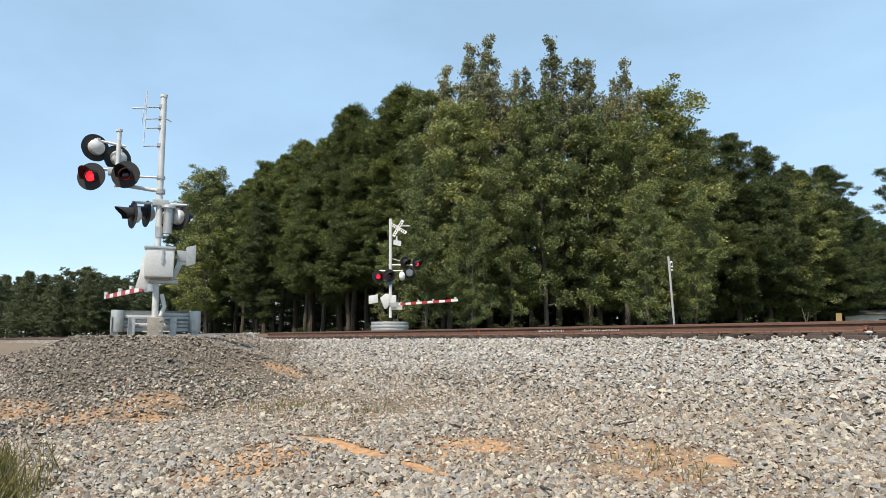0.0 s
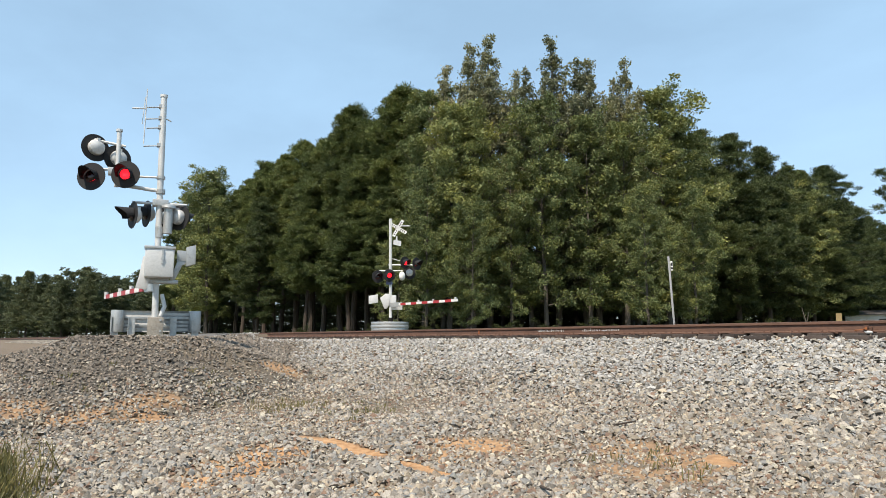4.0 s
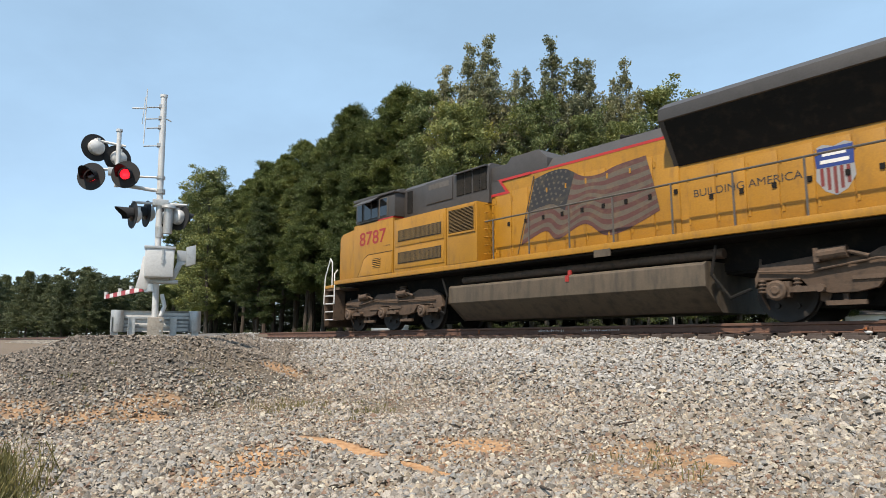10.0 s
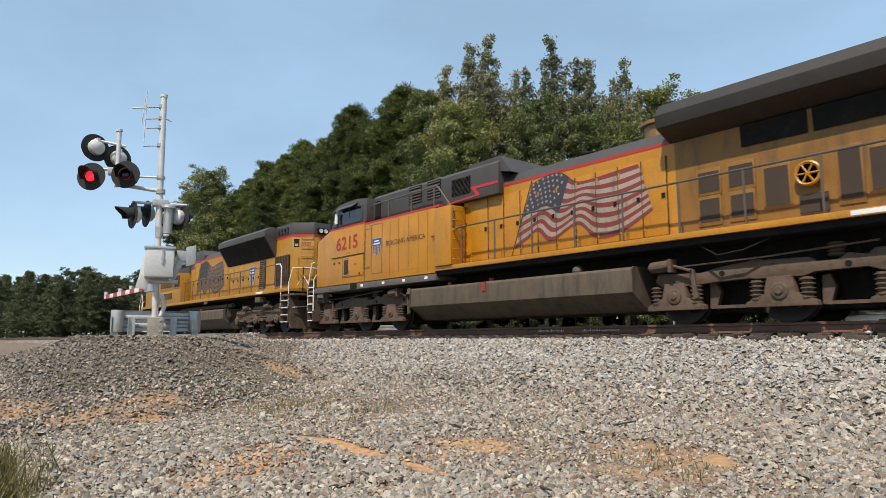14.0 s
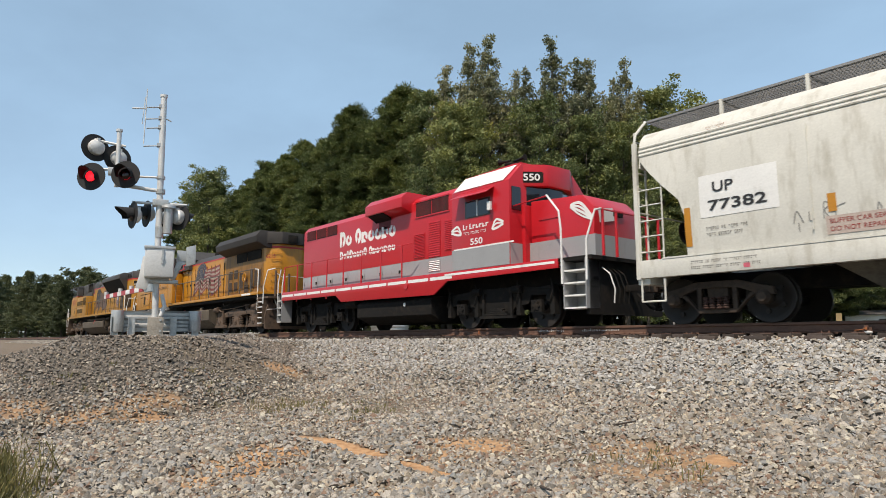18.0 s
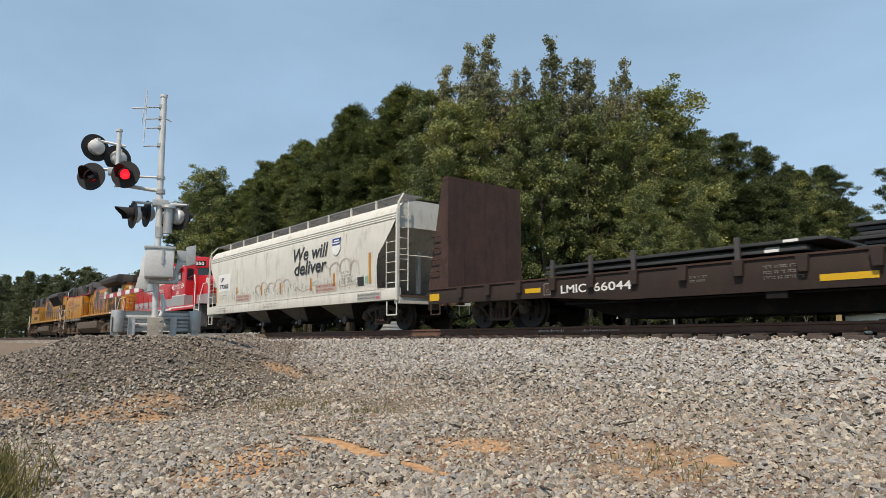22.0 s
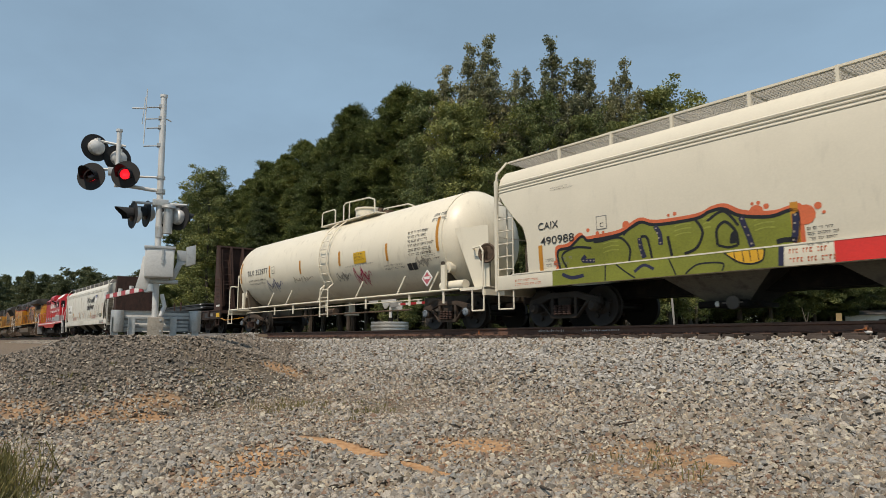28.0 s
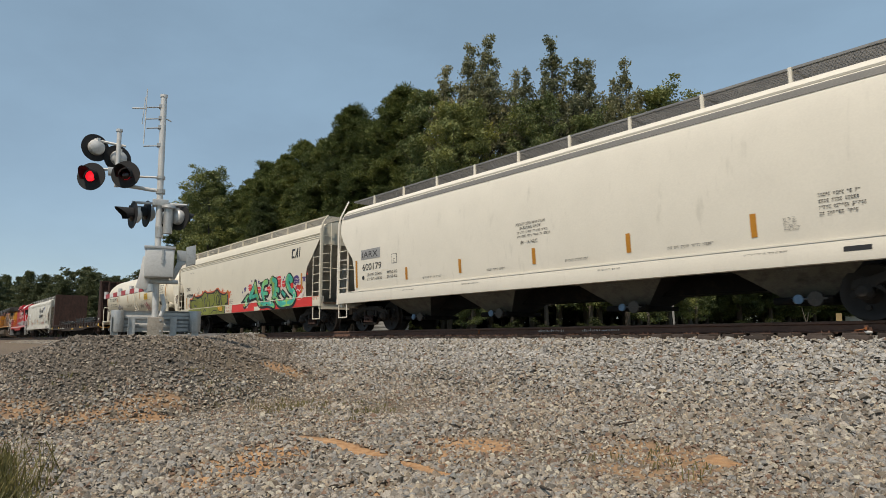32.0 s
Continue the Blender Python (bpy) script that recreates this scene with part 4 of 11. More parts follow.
PINES_NEAR = [(70.3, 104, 24.4), (67.79, 90, 22.0), (65.94, 84, 22.9), (64.6, 79, 22.6), (63.47, 75, 23.5), (62.2, 71, 21.5), (61.12, 69, 22.0), (59.6, 65, 22.0), (58.44, 63, 23.2), (57.2, 61, 21.5), (56.09, 59, 21.4), (54.9, 57, 21.6), (53.67, 56, 22.6), (72.5, 118, 15.8), (62.7, 64, 16.7), (59.0, 57, 14.8), (66.6, 74, 16.3), (56.0, 53, 13.0), (31.2, 64, 21.4), (28.8, 66, 20.4), (26.3, 68, 20.4), (24.0, 72, 19.6), (22.6, 78, 18.7), (21.0, 82, 19.0), (19.6, 88, 20.6), (18.4, 96, 17.4), (17.0, 104, 16.4), (14.0, 56, 14.9)]
BROAD_NEAR = [(52.4, 51, 20.7, 0), (50.6, 51, 23.0, 3), (48.4, 51, 24.5, 1), (46.5, 52, 25.8, 3), (44.6, 54, 23.3, 1), (42.9, 51, 22.2, 1), (40.7, 52, 25.2, 3), (38.2, 53, 23.4, 1), (37.2, 52, 23.3, 1), (35.2, 55, 22.3, 3), (34.0, 54, 23.8, 1), (31.7, 55, 20.9, 0), (29.9, 56, 18.5, 0), (47.9, 48, 17.7, 0), (41.6, 48, 18.3, 0), (38.0, 49, 17.3, 0), (35.0, 50, 16.8, 0), (50.2, 47, 17.9, 0), (44.6, 47, 13.9, 0), (48.2, 44, 9.5, 2), (52.2, 46, 12.5, 2), (33.2, 46, 10.5, 2), (29.6, 50, 11.0, 0)]
BROAD_FAR = [(70.6, 92, 23.2, 0), (71.6, 98, 21.5, 0), (54.6, 48, 9.0, 2)]


# ---------------------------------------------------------------- lettering and paint
def text(name, words, x0, z0, height, material, parent, y=-1.5, width=None, bold=0.0, label="", slant=0.0):
    """Painted letters on a side that faces -y; y is a number or a function of z. width: the length of the line."""
    cu = bpy.data.curves.new(name, "FONT")
    cu.body, cu.size, cu.offset, cu.shear = words, 1.0, bold, slant
    cu.resolution_u = 4
    tmp = bpy.data.objects.new(name, cu)
    me = bpy.data.meshes.new_from_object(tmp)
    bpy.data.objects.remove(tmp)
    bpy.data.curves.remove(cu)
    co = np.empty(len(me.vertices) * 3, dtype=np.float32)
    me.vertices.foreach_get("co", co)
    co = co.reshape(-1, 3)
    h = max(1e-6, co[:, 1].max() if not any(c in "gjpqy" for c in words) else 0.7)
    sz = height / h
    sx = width / (co[:, 0].max() - co[:, 0].min()) if width else sz
    out = np.empty_like(co)
    out[:, 0] = x0 - OX[0] + (co[:, 0] - co[:, 0].min()) * sx
    out[:, 2] = z0 + co[:, 1] * sz
    out[:, 1] = [(y(z) if callable(y) else y) for z in out[:, 2]]
    me.vertices.foreach_set("co", out.ravel())
    me.materials.clear()
    me.materials.append(material)
    me.update()
    ob = new(name, me)
    ob.parent = parent
    ob["label"] = label or "painted lettering"
    return ob


def sheet(pts, y, m=None, rows=1):
    """A flat painted area with corners (x, z), on a side at y (a number or a function of z)."""
    m = m or M()
    if not callable(y):
        return m.flat([(x, y, z) for x, z in pts])
    if len(pts) != 4:
        return m.flat([(x, y(z), z) for x, z in pts])
    a, b, c, d = (Vector(p) for p in pts)
    for k in range(rows):
        t, u = k / rows, (k + 1) / rows
        q = [a.lerp(d, t), b.lerp(c, t), b.lerp(c, u), a.lerp(d, u)]
        m.flat([(p.x, y(p.y), p.y) for p in q])
    return m


def patch(name, x0, x1, z0, z1, y, material, parent, label="", rows=4):
    return part(name, sheet([(x0, z0), (x1, z0), (x1, z1), (x0, z1)], y, rows=rows), material, parent, label)


def bars(name, x0, z0, lines, length, h, y, material, parent, seed=1, label="small unreadable lettering", gap=1.9):
    """Writing too small to read: broken bars in rows."""
    rr = random.Random(seed)
    m = M()
    for k in range(lines):
        x, z = x0, z0 - k * h * gap
        end = x0 + length * rr.uniform(0.7, 1.0)
        while x < end:
            for _ in range(rr.choice((2, 3, 4, 5, 6))):
                w = h * rr.uniform(0.35, 0.55)
                if rr.random() < 0.6:
                    sheet([(x, z), (x + w * 0.4, z), (x + w * 0.4, z + h), (x, z + h)], y, m)
                sheet([(x, z + h * 0.7), (x + w, z + h * 0.7), (x + w, z + h), (x, z + h)], y, m)
                if rr.random() < 0.5:
                    sheet([(x, z), (x + w, z), (x + w, z + h * 0.28), (x, z + h * 0.28)], y, m)
                x += w + 0.28 * h
            x += 0.7 * h
    ob = part(name, m, material, parent, label)
    ob["kind"] = "stuff"
    return ob


def bend_at(line, u):
    """A point on a smooth line through a few points (x, z), u from 0 to 1."""
    n = len(line) - 1
    q = min(n - 1e-6, max(0.0, u * n))
    i = int(q)
    p = [Vector(line[min(n, max(0, i + k))]) for k in (-1, 0, 1, 2)]
    t = q - i
    return 0.5 * ((2 * p[1]) + (p[2] - p[0]) * t + (2 * p[0] - 5 * p[1] + 4 * p[2] - p[3]) * t * t + (3 * p[1] - p[0] - 3 * p[2] + p[3]) * t ** 3)


def flag(parent, upper, lower, y, mats, canton=0.42):
    """A waving striped flag painted on the hood between two wavy edges, with a dark starred corner and a pole."""
    red, white, blue = mats
    n = 40

    def at(u, v):
        a, b = bend_at(upper, u), bend_at(lower, u)
        sag = 0.045 * math.sin(2 * math.pi * (1.5 * u + 0.25)) * math.sin(math.pi * v)
        return a.lerp(b, v) + Vector((0.05 * math.sin(math.pi * v) * (u > 0.5) * (u - 0.5), sag))

    for k in range(13):
        m = M()
        for i in range(n):
            u0, u1 = i / n, (i + 1) / n
            if k < 7 and u1 <= canton - 0.005:
                continue
            q = [at(u0, k / 13), at(u1, k / 13), at(u1, (k + 1) / 13), at(u0, (k + 1) / 13)]
            m.flat([(p.x, y, p.y) for p in q[::-1]])
        part("flag_stripe", m, white if k % 2 else red, parent)
    m = M()
    for i in range(16):
        for j in range(4):
            u0, u1, v0, v1 = canton * i / 16, canton * (i + 1) / 16, 7 / 13 * j / 4, 7 / 13 * (j + 1) / 4
            q = [at(u0, v0), at(u1, v0), at(u1, v1), at(u0, v1)]
            m.flat([(p.x, y - 0.002, p.y) for p in q[::-1]])
    part("flag_canton", m, blue, parent)
    m = M()
    for r in range(6):
        for c in range(7):
            p = at(0.025 + (canton - 0.05) * (c + 0.5 * (r % 2)) / 7, 0.035 + 0.47 * r / 5.6)
            s = 0.05
            m.flat([(p.x + s * (1 if j % 2 == 0 else 0.42) * math.sin(j * math.pi / 5), y - 0.004, p.y + s * (1 if j % 2 == 0 else 0.42) * math.cos(j * math.pi / 5)) for j in range(10)])
    part("flag_stars", m, white, parent)["kind"] = "stuff"
    a, b = at(0, 0) + Vector((0.0, 0.1)), at(0, 1) - Vector((0.1, 0.2))
    part("flag_pole", M().flat([(a.x - 0.035, y - 0.003, a.y), (b.x - 0.04, y - 0.003, b.y), (b.x - 0.01, y - 0.003, b.y), (a.x - 0.005, y - 0.003, a.y)]), LETTER, parent)


def rivets(parent, xs, zs, y, material):
    """Rows of small bolt heads on a side."""
    m = M()
    for x in xs:
        for z in zs:
            m.box(x - 0.009, x + 0.009, y - 0.01, y + 0.004, z - 0.009, z + 0.009)
    part("bolt_heads", m, material, parent)["kind"] = "stuff"


def outline(parent, x0, x1, z0, z1, y, material, w=0.014):
    """The dark joint round a panel."""
    part("panel_joint", M().box(x0, x1, y, y + 0.01, z0, z0 + w).box(x0, x1, y, y + 0.01, z1 - w, z1).box(x0, x0 + w, y, y + 0.01, z0 + w, z1 - w).box(x1 - w, x1, y, y + 0.01, z0 + w, z1 - w), material, parent)


def shield(parent, x, z, w, h, y, plain=False):
    """A shield-shaped emblem: blue top, striped or plain lower field."""
    def outline(k):
        return [(x + k * a * w / 2, z + k * b * h / 2) for a, b in ((-1, 0.85), (-0.55, 0.98), (0, 0.86), (0.55, 0.98), (1, 0.85), (0.93, 0.3), (1, -0.35), (0.55, -0.8), (0, -1), (-0.55, -0.8), (-1, -0.35), (-0.93, 0.3))]
    yy = y if callable(y) else (lambda q: y)
    em = part("emblem", M().flat([(a, yy(b), b) for a, b in outline(1.0)]), LOCOGREY if not plain else WHITE, parent, "shield-shaped emblem")
    part("emblem_top", sheet([(x - 0.47 * w, z + 0.05 * h), (x + 0.47 * w, z + 0.05 * h), (x + 0.5 * w, z + 0.42 * h), (x - 0.5 * w, z + 0.42 * h)], lambda q: yy(q) - 0.003), BLUE, em, "blue field of the emblem")
    part("emblem_band", sheet([(x - 0.36 * w, z + 0.12 * h), (x + 0.36 * w, z + 0.12 * h), (x + 0.36 * w, z + 0.19 * h), (x - 0.36 * w, z + 0.19 * h)], lambda q: yy(q) - 0.005), WHITE, em)
    part("emblem_band", sheet([(x - 0.3 * w, z + 0.26 * h), (x + 0.3 * w, z + 0.26 * h), (x + 0.3 * w, z + 0.33 * h), (x - 0.3 * w, z + 0.33 * h)], lambda q: yy(q) - 0.005), WHITE, em)
    if not plain:
        for k in range(5):
            xa = x + w * (-0.38 + 0.165 * k)
            low = z - h * (0.30 + 0.16 * (1 - abs(k - 2) / 2))
            part("emblem_stripe", sheet([(xa, low), (xa + 0.09 * w, low), (xa + 0.09 * w, z + 0.04 * h), (xa, z + 0.04 * h)], lambda q: yy(q) - 0.003), FLAGRED, em)


# ---------------------------------------------------------------- running gear
ROLLING = []         # (wheelset, x in its car, radius, place of the car in the train)


def wheelset(car, s, r, s0):
    m = M()
    m.cyl((s, -0.9, r), (s, 0.9, r), 0.085, 10)
    for k in (-1, 1):
        m.lathe([(0.12, 0), (0.14, 0.02), (r * 0.42, 0.05), (r * 0.78, 0.02), (r * 0.84, 0.0), (r, 0.0), (r, 0.11), (r + 0.028, 0.125), (r + 0.028, 0.145), (r * 0.8, 0.145), (0.14, 0.12)], (s, k * 0.83, r), (0, -k, 0), 32)
        for j in range(5):       # web holes and chalk smears that show the turning
            a = j * 2 * math.pi / 5
            m.cyl((s + 0.56 * r * math.cos(a), k * 0.835, r + 0.56 * r * math.sin(a)), (s + 0.56 * r * math.cos(a), k * 0.79, r + 0.56 * r * math.sin(a)), 0.05, 6)
    me = mesh("wheelset", M().add([(x - s + OX[0], y, z - r) for x, y, z in m.v], m.f), WHEEL, smooth=True)
    ob = new("wheelset", me)
    ob.parent = car
    ob.location = (s - s0, 0, r)
    ROLLING.append((ob, s - s0, r, s0))
    return ob


def spring(m, x, y, z0, z1, r, turns=4):
    for k in range(turns):
        z = z0 + (z1 - z0) * (k + 0.5) / turns
        m.lathe([(r * 0.78, -0.018), (r, -0.008), (r, 0.008), (r * 0.78, 0.018)], (x, y, z), (0, 0, 1), 10)
    m.cyl((x, y, z0), (x, y, z1), r * 0.72, 8)


def truck_three(car, axles, s0, material, heavy):
    """A three-axle locomotive truck with cast frames, journal boxes, springs and brake cylinders."""
    a, b, c = axles
    L, R = a - 0.42, c + 0.75
    if heavy:
        prof = [(L, 0.78), (L + 0.1, 1.02), (a + 0.55, 1.10), (b - 0.7, 1.04), (b - 0.45, 1.16), (b + 0.45, 1.16), (b + 0.8, 1.06), (c - 0.55, 1.12), (c - 0.3, 1.2), (c + 0.3, 1.18), (R, 0.98), (R + 0.1, 0.66), (R - 0.25, 0.55), (c + 0.36, 0.74), (c - 0.36, 0.74), (c - 0.55, 0.52), (c - 0.85, 0.46), (b + 0.85, 0.46), (b + 0.55, 0.52), (b + 0.36, 0.76), (b - 0.36, 0.76), (b - 0.55, 0.52), (b - 0.85, 0.46), (a + 0.85, 0.46), (a + 0.55, 0.52), (a + 0.36, 0.74), (a - 0.34, 0.74), (L, 0.6)]
    else:
        prof = [(L - 0.1, 0.74), (L - 0.05, 0.98), (a + 0.6, 1.08), (b - 0.6, 0.88), (b + 0.6, 0.88), (c - 0.55, 1.1), (c + 0.5, 1.12), (R - 0.2, 0.95), (R - 0.2, 0.6), (c + 0.42, 0.58), (c + 0.32, 0.78), (c - 0.32, 0.78), (c - 0.45, 0.56), (b + 0.45, 0.56), (b + 0.32, 0.74), (b - 0.32, 0.74), (b - 0.45, 0.56), (a + 0.45, 0.56), (a + 0.32, 0.78), (a - 0.32, 0.78), (L + 0.02, 0.56)]
    fr = M()
    for k in (-1, 1):
        fr.ext("y", prof, k * 1.0, k * 1.13)
    fr.box(b - 0.4, b + 0.4, -0.98, 0.98, 0.7, 1.05)
    part("motor_housing", M().box(a - 0.2, c + 0.3, -0.62, 0.62, 0.24, 1.0), BLACK, car)
    for e in (L + 0.05, R - 0.25):
        fr.box(e, e + 0.18, -0.98, 0.98, 0.72, 0.92)
    frame_ob = part("truck_frame", fr, material, car, "cast steel truck frame caked in brown dust", bevel=0.015)
    for k in (-1, 1):
        for s in axles:
            j = M().box(s - 0.2, s + 0.2, k * 1.06, k * 1.19, 0.42, 0.70).cyl((s, k * 1.1, 0.54), (s, k * 1.26, 0.54), 0.135, 12)
            for q in range(4):
                an = q * math.pi / 2 + 0.78
                j.cyl((s + 0.09 * math.cos(an), k * 1.25, 0.54 + 0.09 * math.sin(an)), (s + 0.09 * math.cos(an), k * 1.285, 0.54 + 0.09 * math.sin(an)), 0.025, 6)
            part("journal_box", j, material, frame_ob, bevel=0.01)
            part("journal_cap", M().lathe([(0.0, 0.07), (0.06, 0.07), (0.085, 0.04), (0.14, 0.045), (0.175, 0.02), (0.18, -0.04)], (s, k * 1.26, 0.545), (0, k, 0), 18), material, frame_ob, smooth=True)
            part("traction_link", M().box(s + 0.2, s + 0.75, k * 1.14, k * 1.22, 0.5, 0.6).cyl((s + 0.7, k * 1.12, 0.55), (s + 0.7, k * 1.25, 0.55), 0.07, 10), material, frame_ob)
            for dx in (-0.3, 0.3):
                sp = M()
                spring(sp, s + dx, k * 1.1, 0.5, 0.76, 0.075)
                part("journal_spring", sp, material, frame_ob)
        for s, dz in ((a + 0.95, 0), (c - 1.0, 0)):
            cyl = M().cyl((s - 0.24, k * 1.2, 1.10), (s + 0.2, k * 1.2, 1.13), 0.105, 12).cyl((s + 0.2, k * 1.2, 1.13), (s + 0.5, k * 1.2, 1.02), 0.035, 8).box(s - 0.3, s - 0.22, k * 1.1, k * 1.28, 0.98, 1.22)
            part("brake_cylinder", cyl, material, frame_ob)
            part("brake_shoe", M().ext("y", [(s - 0.35, 0.35), (s - 0.22, 0.3), (s - 0.12, 0.6), (s - 0.2, 0.85), (s - 0.32, 0.8)], k * 0.86, k * 0.98), material, frame_ob)
        for s in (b - 0.02,):
            sp = M()
            spring(sp, s + 0.95, k * 1.08, 1.1, 1.34, 0.13, 4)
            part("secondary_spring", sp, material, frame_ob)
        for s in (a + 1.02, b + 1.05):
            part("motor_housing", M().cyl((s, k * 0.5, 0.5), (s, k * 0.95, 0.5), 0.3, 14), BLACK, frame_ob)
            part("brake_rigging", M().box(s - 0.3, s + 0.3, k * 0.99, k * 1.08, 0.26, 0.34).box(s - 0.04, s + 0.04, k * 1.0, k * 1.06, 0.3, 0.6), material, frame_ob)
        pipe = M().tube([(L + 0.1, k * 1.17, 0.9), (a + 0.5, k * 1.18, 0.84), (b - 0.5, k * 1.19, 0.98), (b + 0.6, k * 1.19, 0.9), (R - 0.2, k * 1.17, 0.86)], 0.02, 6)
        part("brake_pipe", pipe, material, frame_ob)
        part("sand_pipe", M().tube([(L + 0.05, k * 0.95, 1.15), (L - 0.02, k * 0.95, 0.6), (L + 0.1, k * 0.8, 0.2)], 0.022, 6), material, frame_ob)
        part("link_bar", M().box(b - 0.9, b + 0.9, k * 1.13, k * 1.16, 0.66, 0.73), material, frame_ob)
    for s in axles:
        wheelset(car, s, 0.533, s0)


def truck_arched(car, axles, s0, material):
    """A three-axle truck with a deep cast beam, and under it a wide pedestal with coil springs at each axle."""
    a, b, c = axles
    L, R = a - 0.45, c + 1.05
    prof = [(L, 0.86), (L + 0.08, 1.02), (a + 0.55, 0.98), (a + 0.95, 1.06), (b - 0.55, 1.12), (b - 0.42, 1.2), (b - 0.3, 1.12), (b + 0.5, 1.1), (b + 0.62, 1.02), (b + 0.95, 1.02), (b + 1.1, 1.12), (c - 0.6, 1.06), (c - 0.5, 1.16), (c + 0.75, 1.1), (R, 0.94), (R + 0.06, 0.78), (R - 0.4, 0.74), (c + 0.3, 0.78), (c - 0.4, 0.78), (c - 0.62, 0.86), (b + 0.6, 0.84), (b + 0.4, 0.78), (b - 0.4, 0.78), (b - 0.55, 0.8), (a + 0.85, 0.78), (a + 0.4, 0.74), (a - 0.3, 0.74)]
    fr = M()
    for k in (-1, 1):
        fr.ext("y", prof, k * 0.98, k * 1.14)
    fr.box(b - 0.4, b + 0.4, -0.98, 0.98, 0.7, 1.05)
    frame_ob = part("truck_frame", fr, material, car, "deep cast steel truck beam caked in brown dust", bevel=0.02)
    part("motor_housing", M().box(a - 0.3, c + 0.5, -0.6, 0.6, 0.22, 0.95), BLACK, frame_ob)
    for k in (-1, 1):
        for s in axles:
            ped = M().ext("y", [(s - 0.21, 0.8), (s + 0.21, 0.8), (s + 0.27, 0.5), (s + 0.6, 0.36), (s + 0.62, 0.27), (s - 0.62, 0.27), (s - 0.6, 0.36), (s - 0.27, 0.5)], k * 1.03, k * 1.2)
            part("pedestal", ped, material, frame_ob, bevel=0.012)
            cap = M().lathe([(0.0, 0.06), (0.06, 0.06), (0.085, 0.03), (0.13, 0.035), (0.155, 0.02), (0.16, -0.03)], (s, k * 1.2, 0.545), (0, k, 0), 18)
            part("journal_cap", cap, material, frame_ob, smooth=True)
            for dx in (-0.43, 0.43):
                sp = M()
                spring(sp, s + dx, k * 1.1, 0.37, 0.76, 0.125, 5)
                part("journal_spring", sp, material, frame_ob)
        for x in (a + 0.98, b + 1.1, c + 0.62):
            part("beam_hole", M().cyl((x, k * 1.137, 0.93), (x, k * 1.146, 0.93), 0.055, 12), BLACK, frame_ob)
        for s, d in ((L + 0.25, 1), (c + 0.3, -1)):
            cyl = M().cyl((s - 0.22, k * 1.27, 1.14), (s + 0.18, k * 1.27, 1.16), 0.115, 14).cyl((s - 0.26, k * 1.27, 1.14), (s - 0.22, k * 1.27, 1.14), 0.085, 12).box(s + 0.18, s + 0.26, k * 1.15, k * 1.36, 1.02, 1.28).cyl((s + 0.2, k * 1.27, 1.16), (s + 0.62, k * 1.27, 1.02), 0.03, 6)
            part("brake_cylinder", cyl, material, frame_ob, smooth=False)
            part("brake_lever", M().ext("y", [(s + 0.56, 1.08), (s + 0.64, 1.06), (s + 0.72, 0.5), (s + 0.62, 0.46)], k * 1.16, k * 1.22), material, frame_ob)
        for s in (a + 1.02, b + 1.0):
            part("brake_shoe", M().ext("y", [(s - 0.4, 0.3), (s - 0.28, 0.26), (s - 0.18, 0.6), (s - 0.26, 0.8), (s - 0.38, 0.78)], k * 0.84, k * 0.96), material, frame_ob)
            part("brake_rigging", M().box(s - 0.35, s + 0.35, k * 0.95, k * 1.03, 0.28, 0.34), material, frame_ob)
        part("brake_pipe", M().tube([(L + 0.5, k * 1.2, 1.12), (b - 0.2, k * 1.22, 1.16), (b + 0.5, k * 1.22, 1.2), (c - 0.4, k * 1.22, 1.26)], 0.018, 6), material, frame_ob)
        sp = M()
        spring(sp, b + 0.9, k * 1.0, 1.08, 1.32, 0.15, 4)
        part("secondary_spring", sp, material, frame_ob)
    for s in axles:
        wheelset(car, s, 0.533, s0)


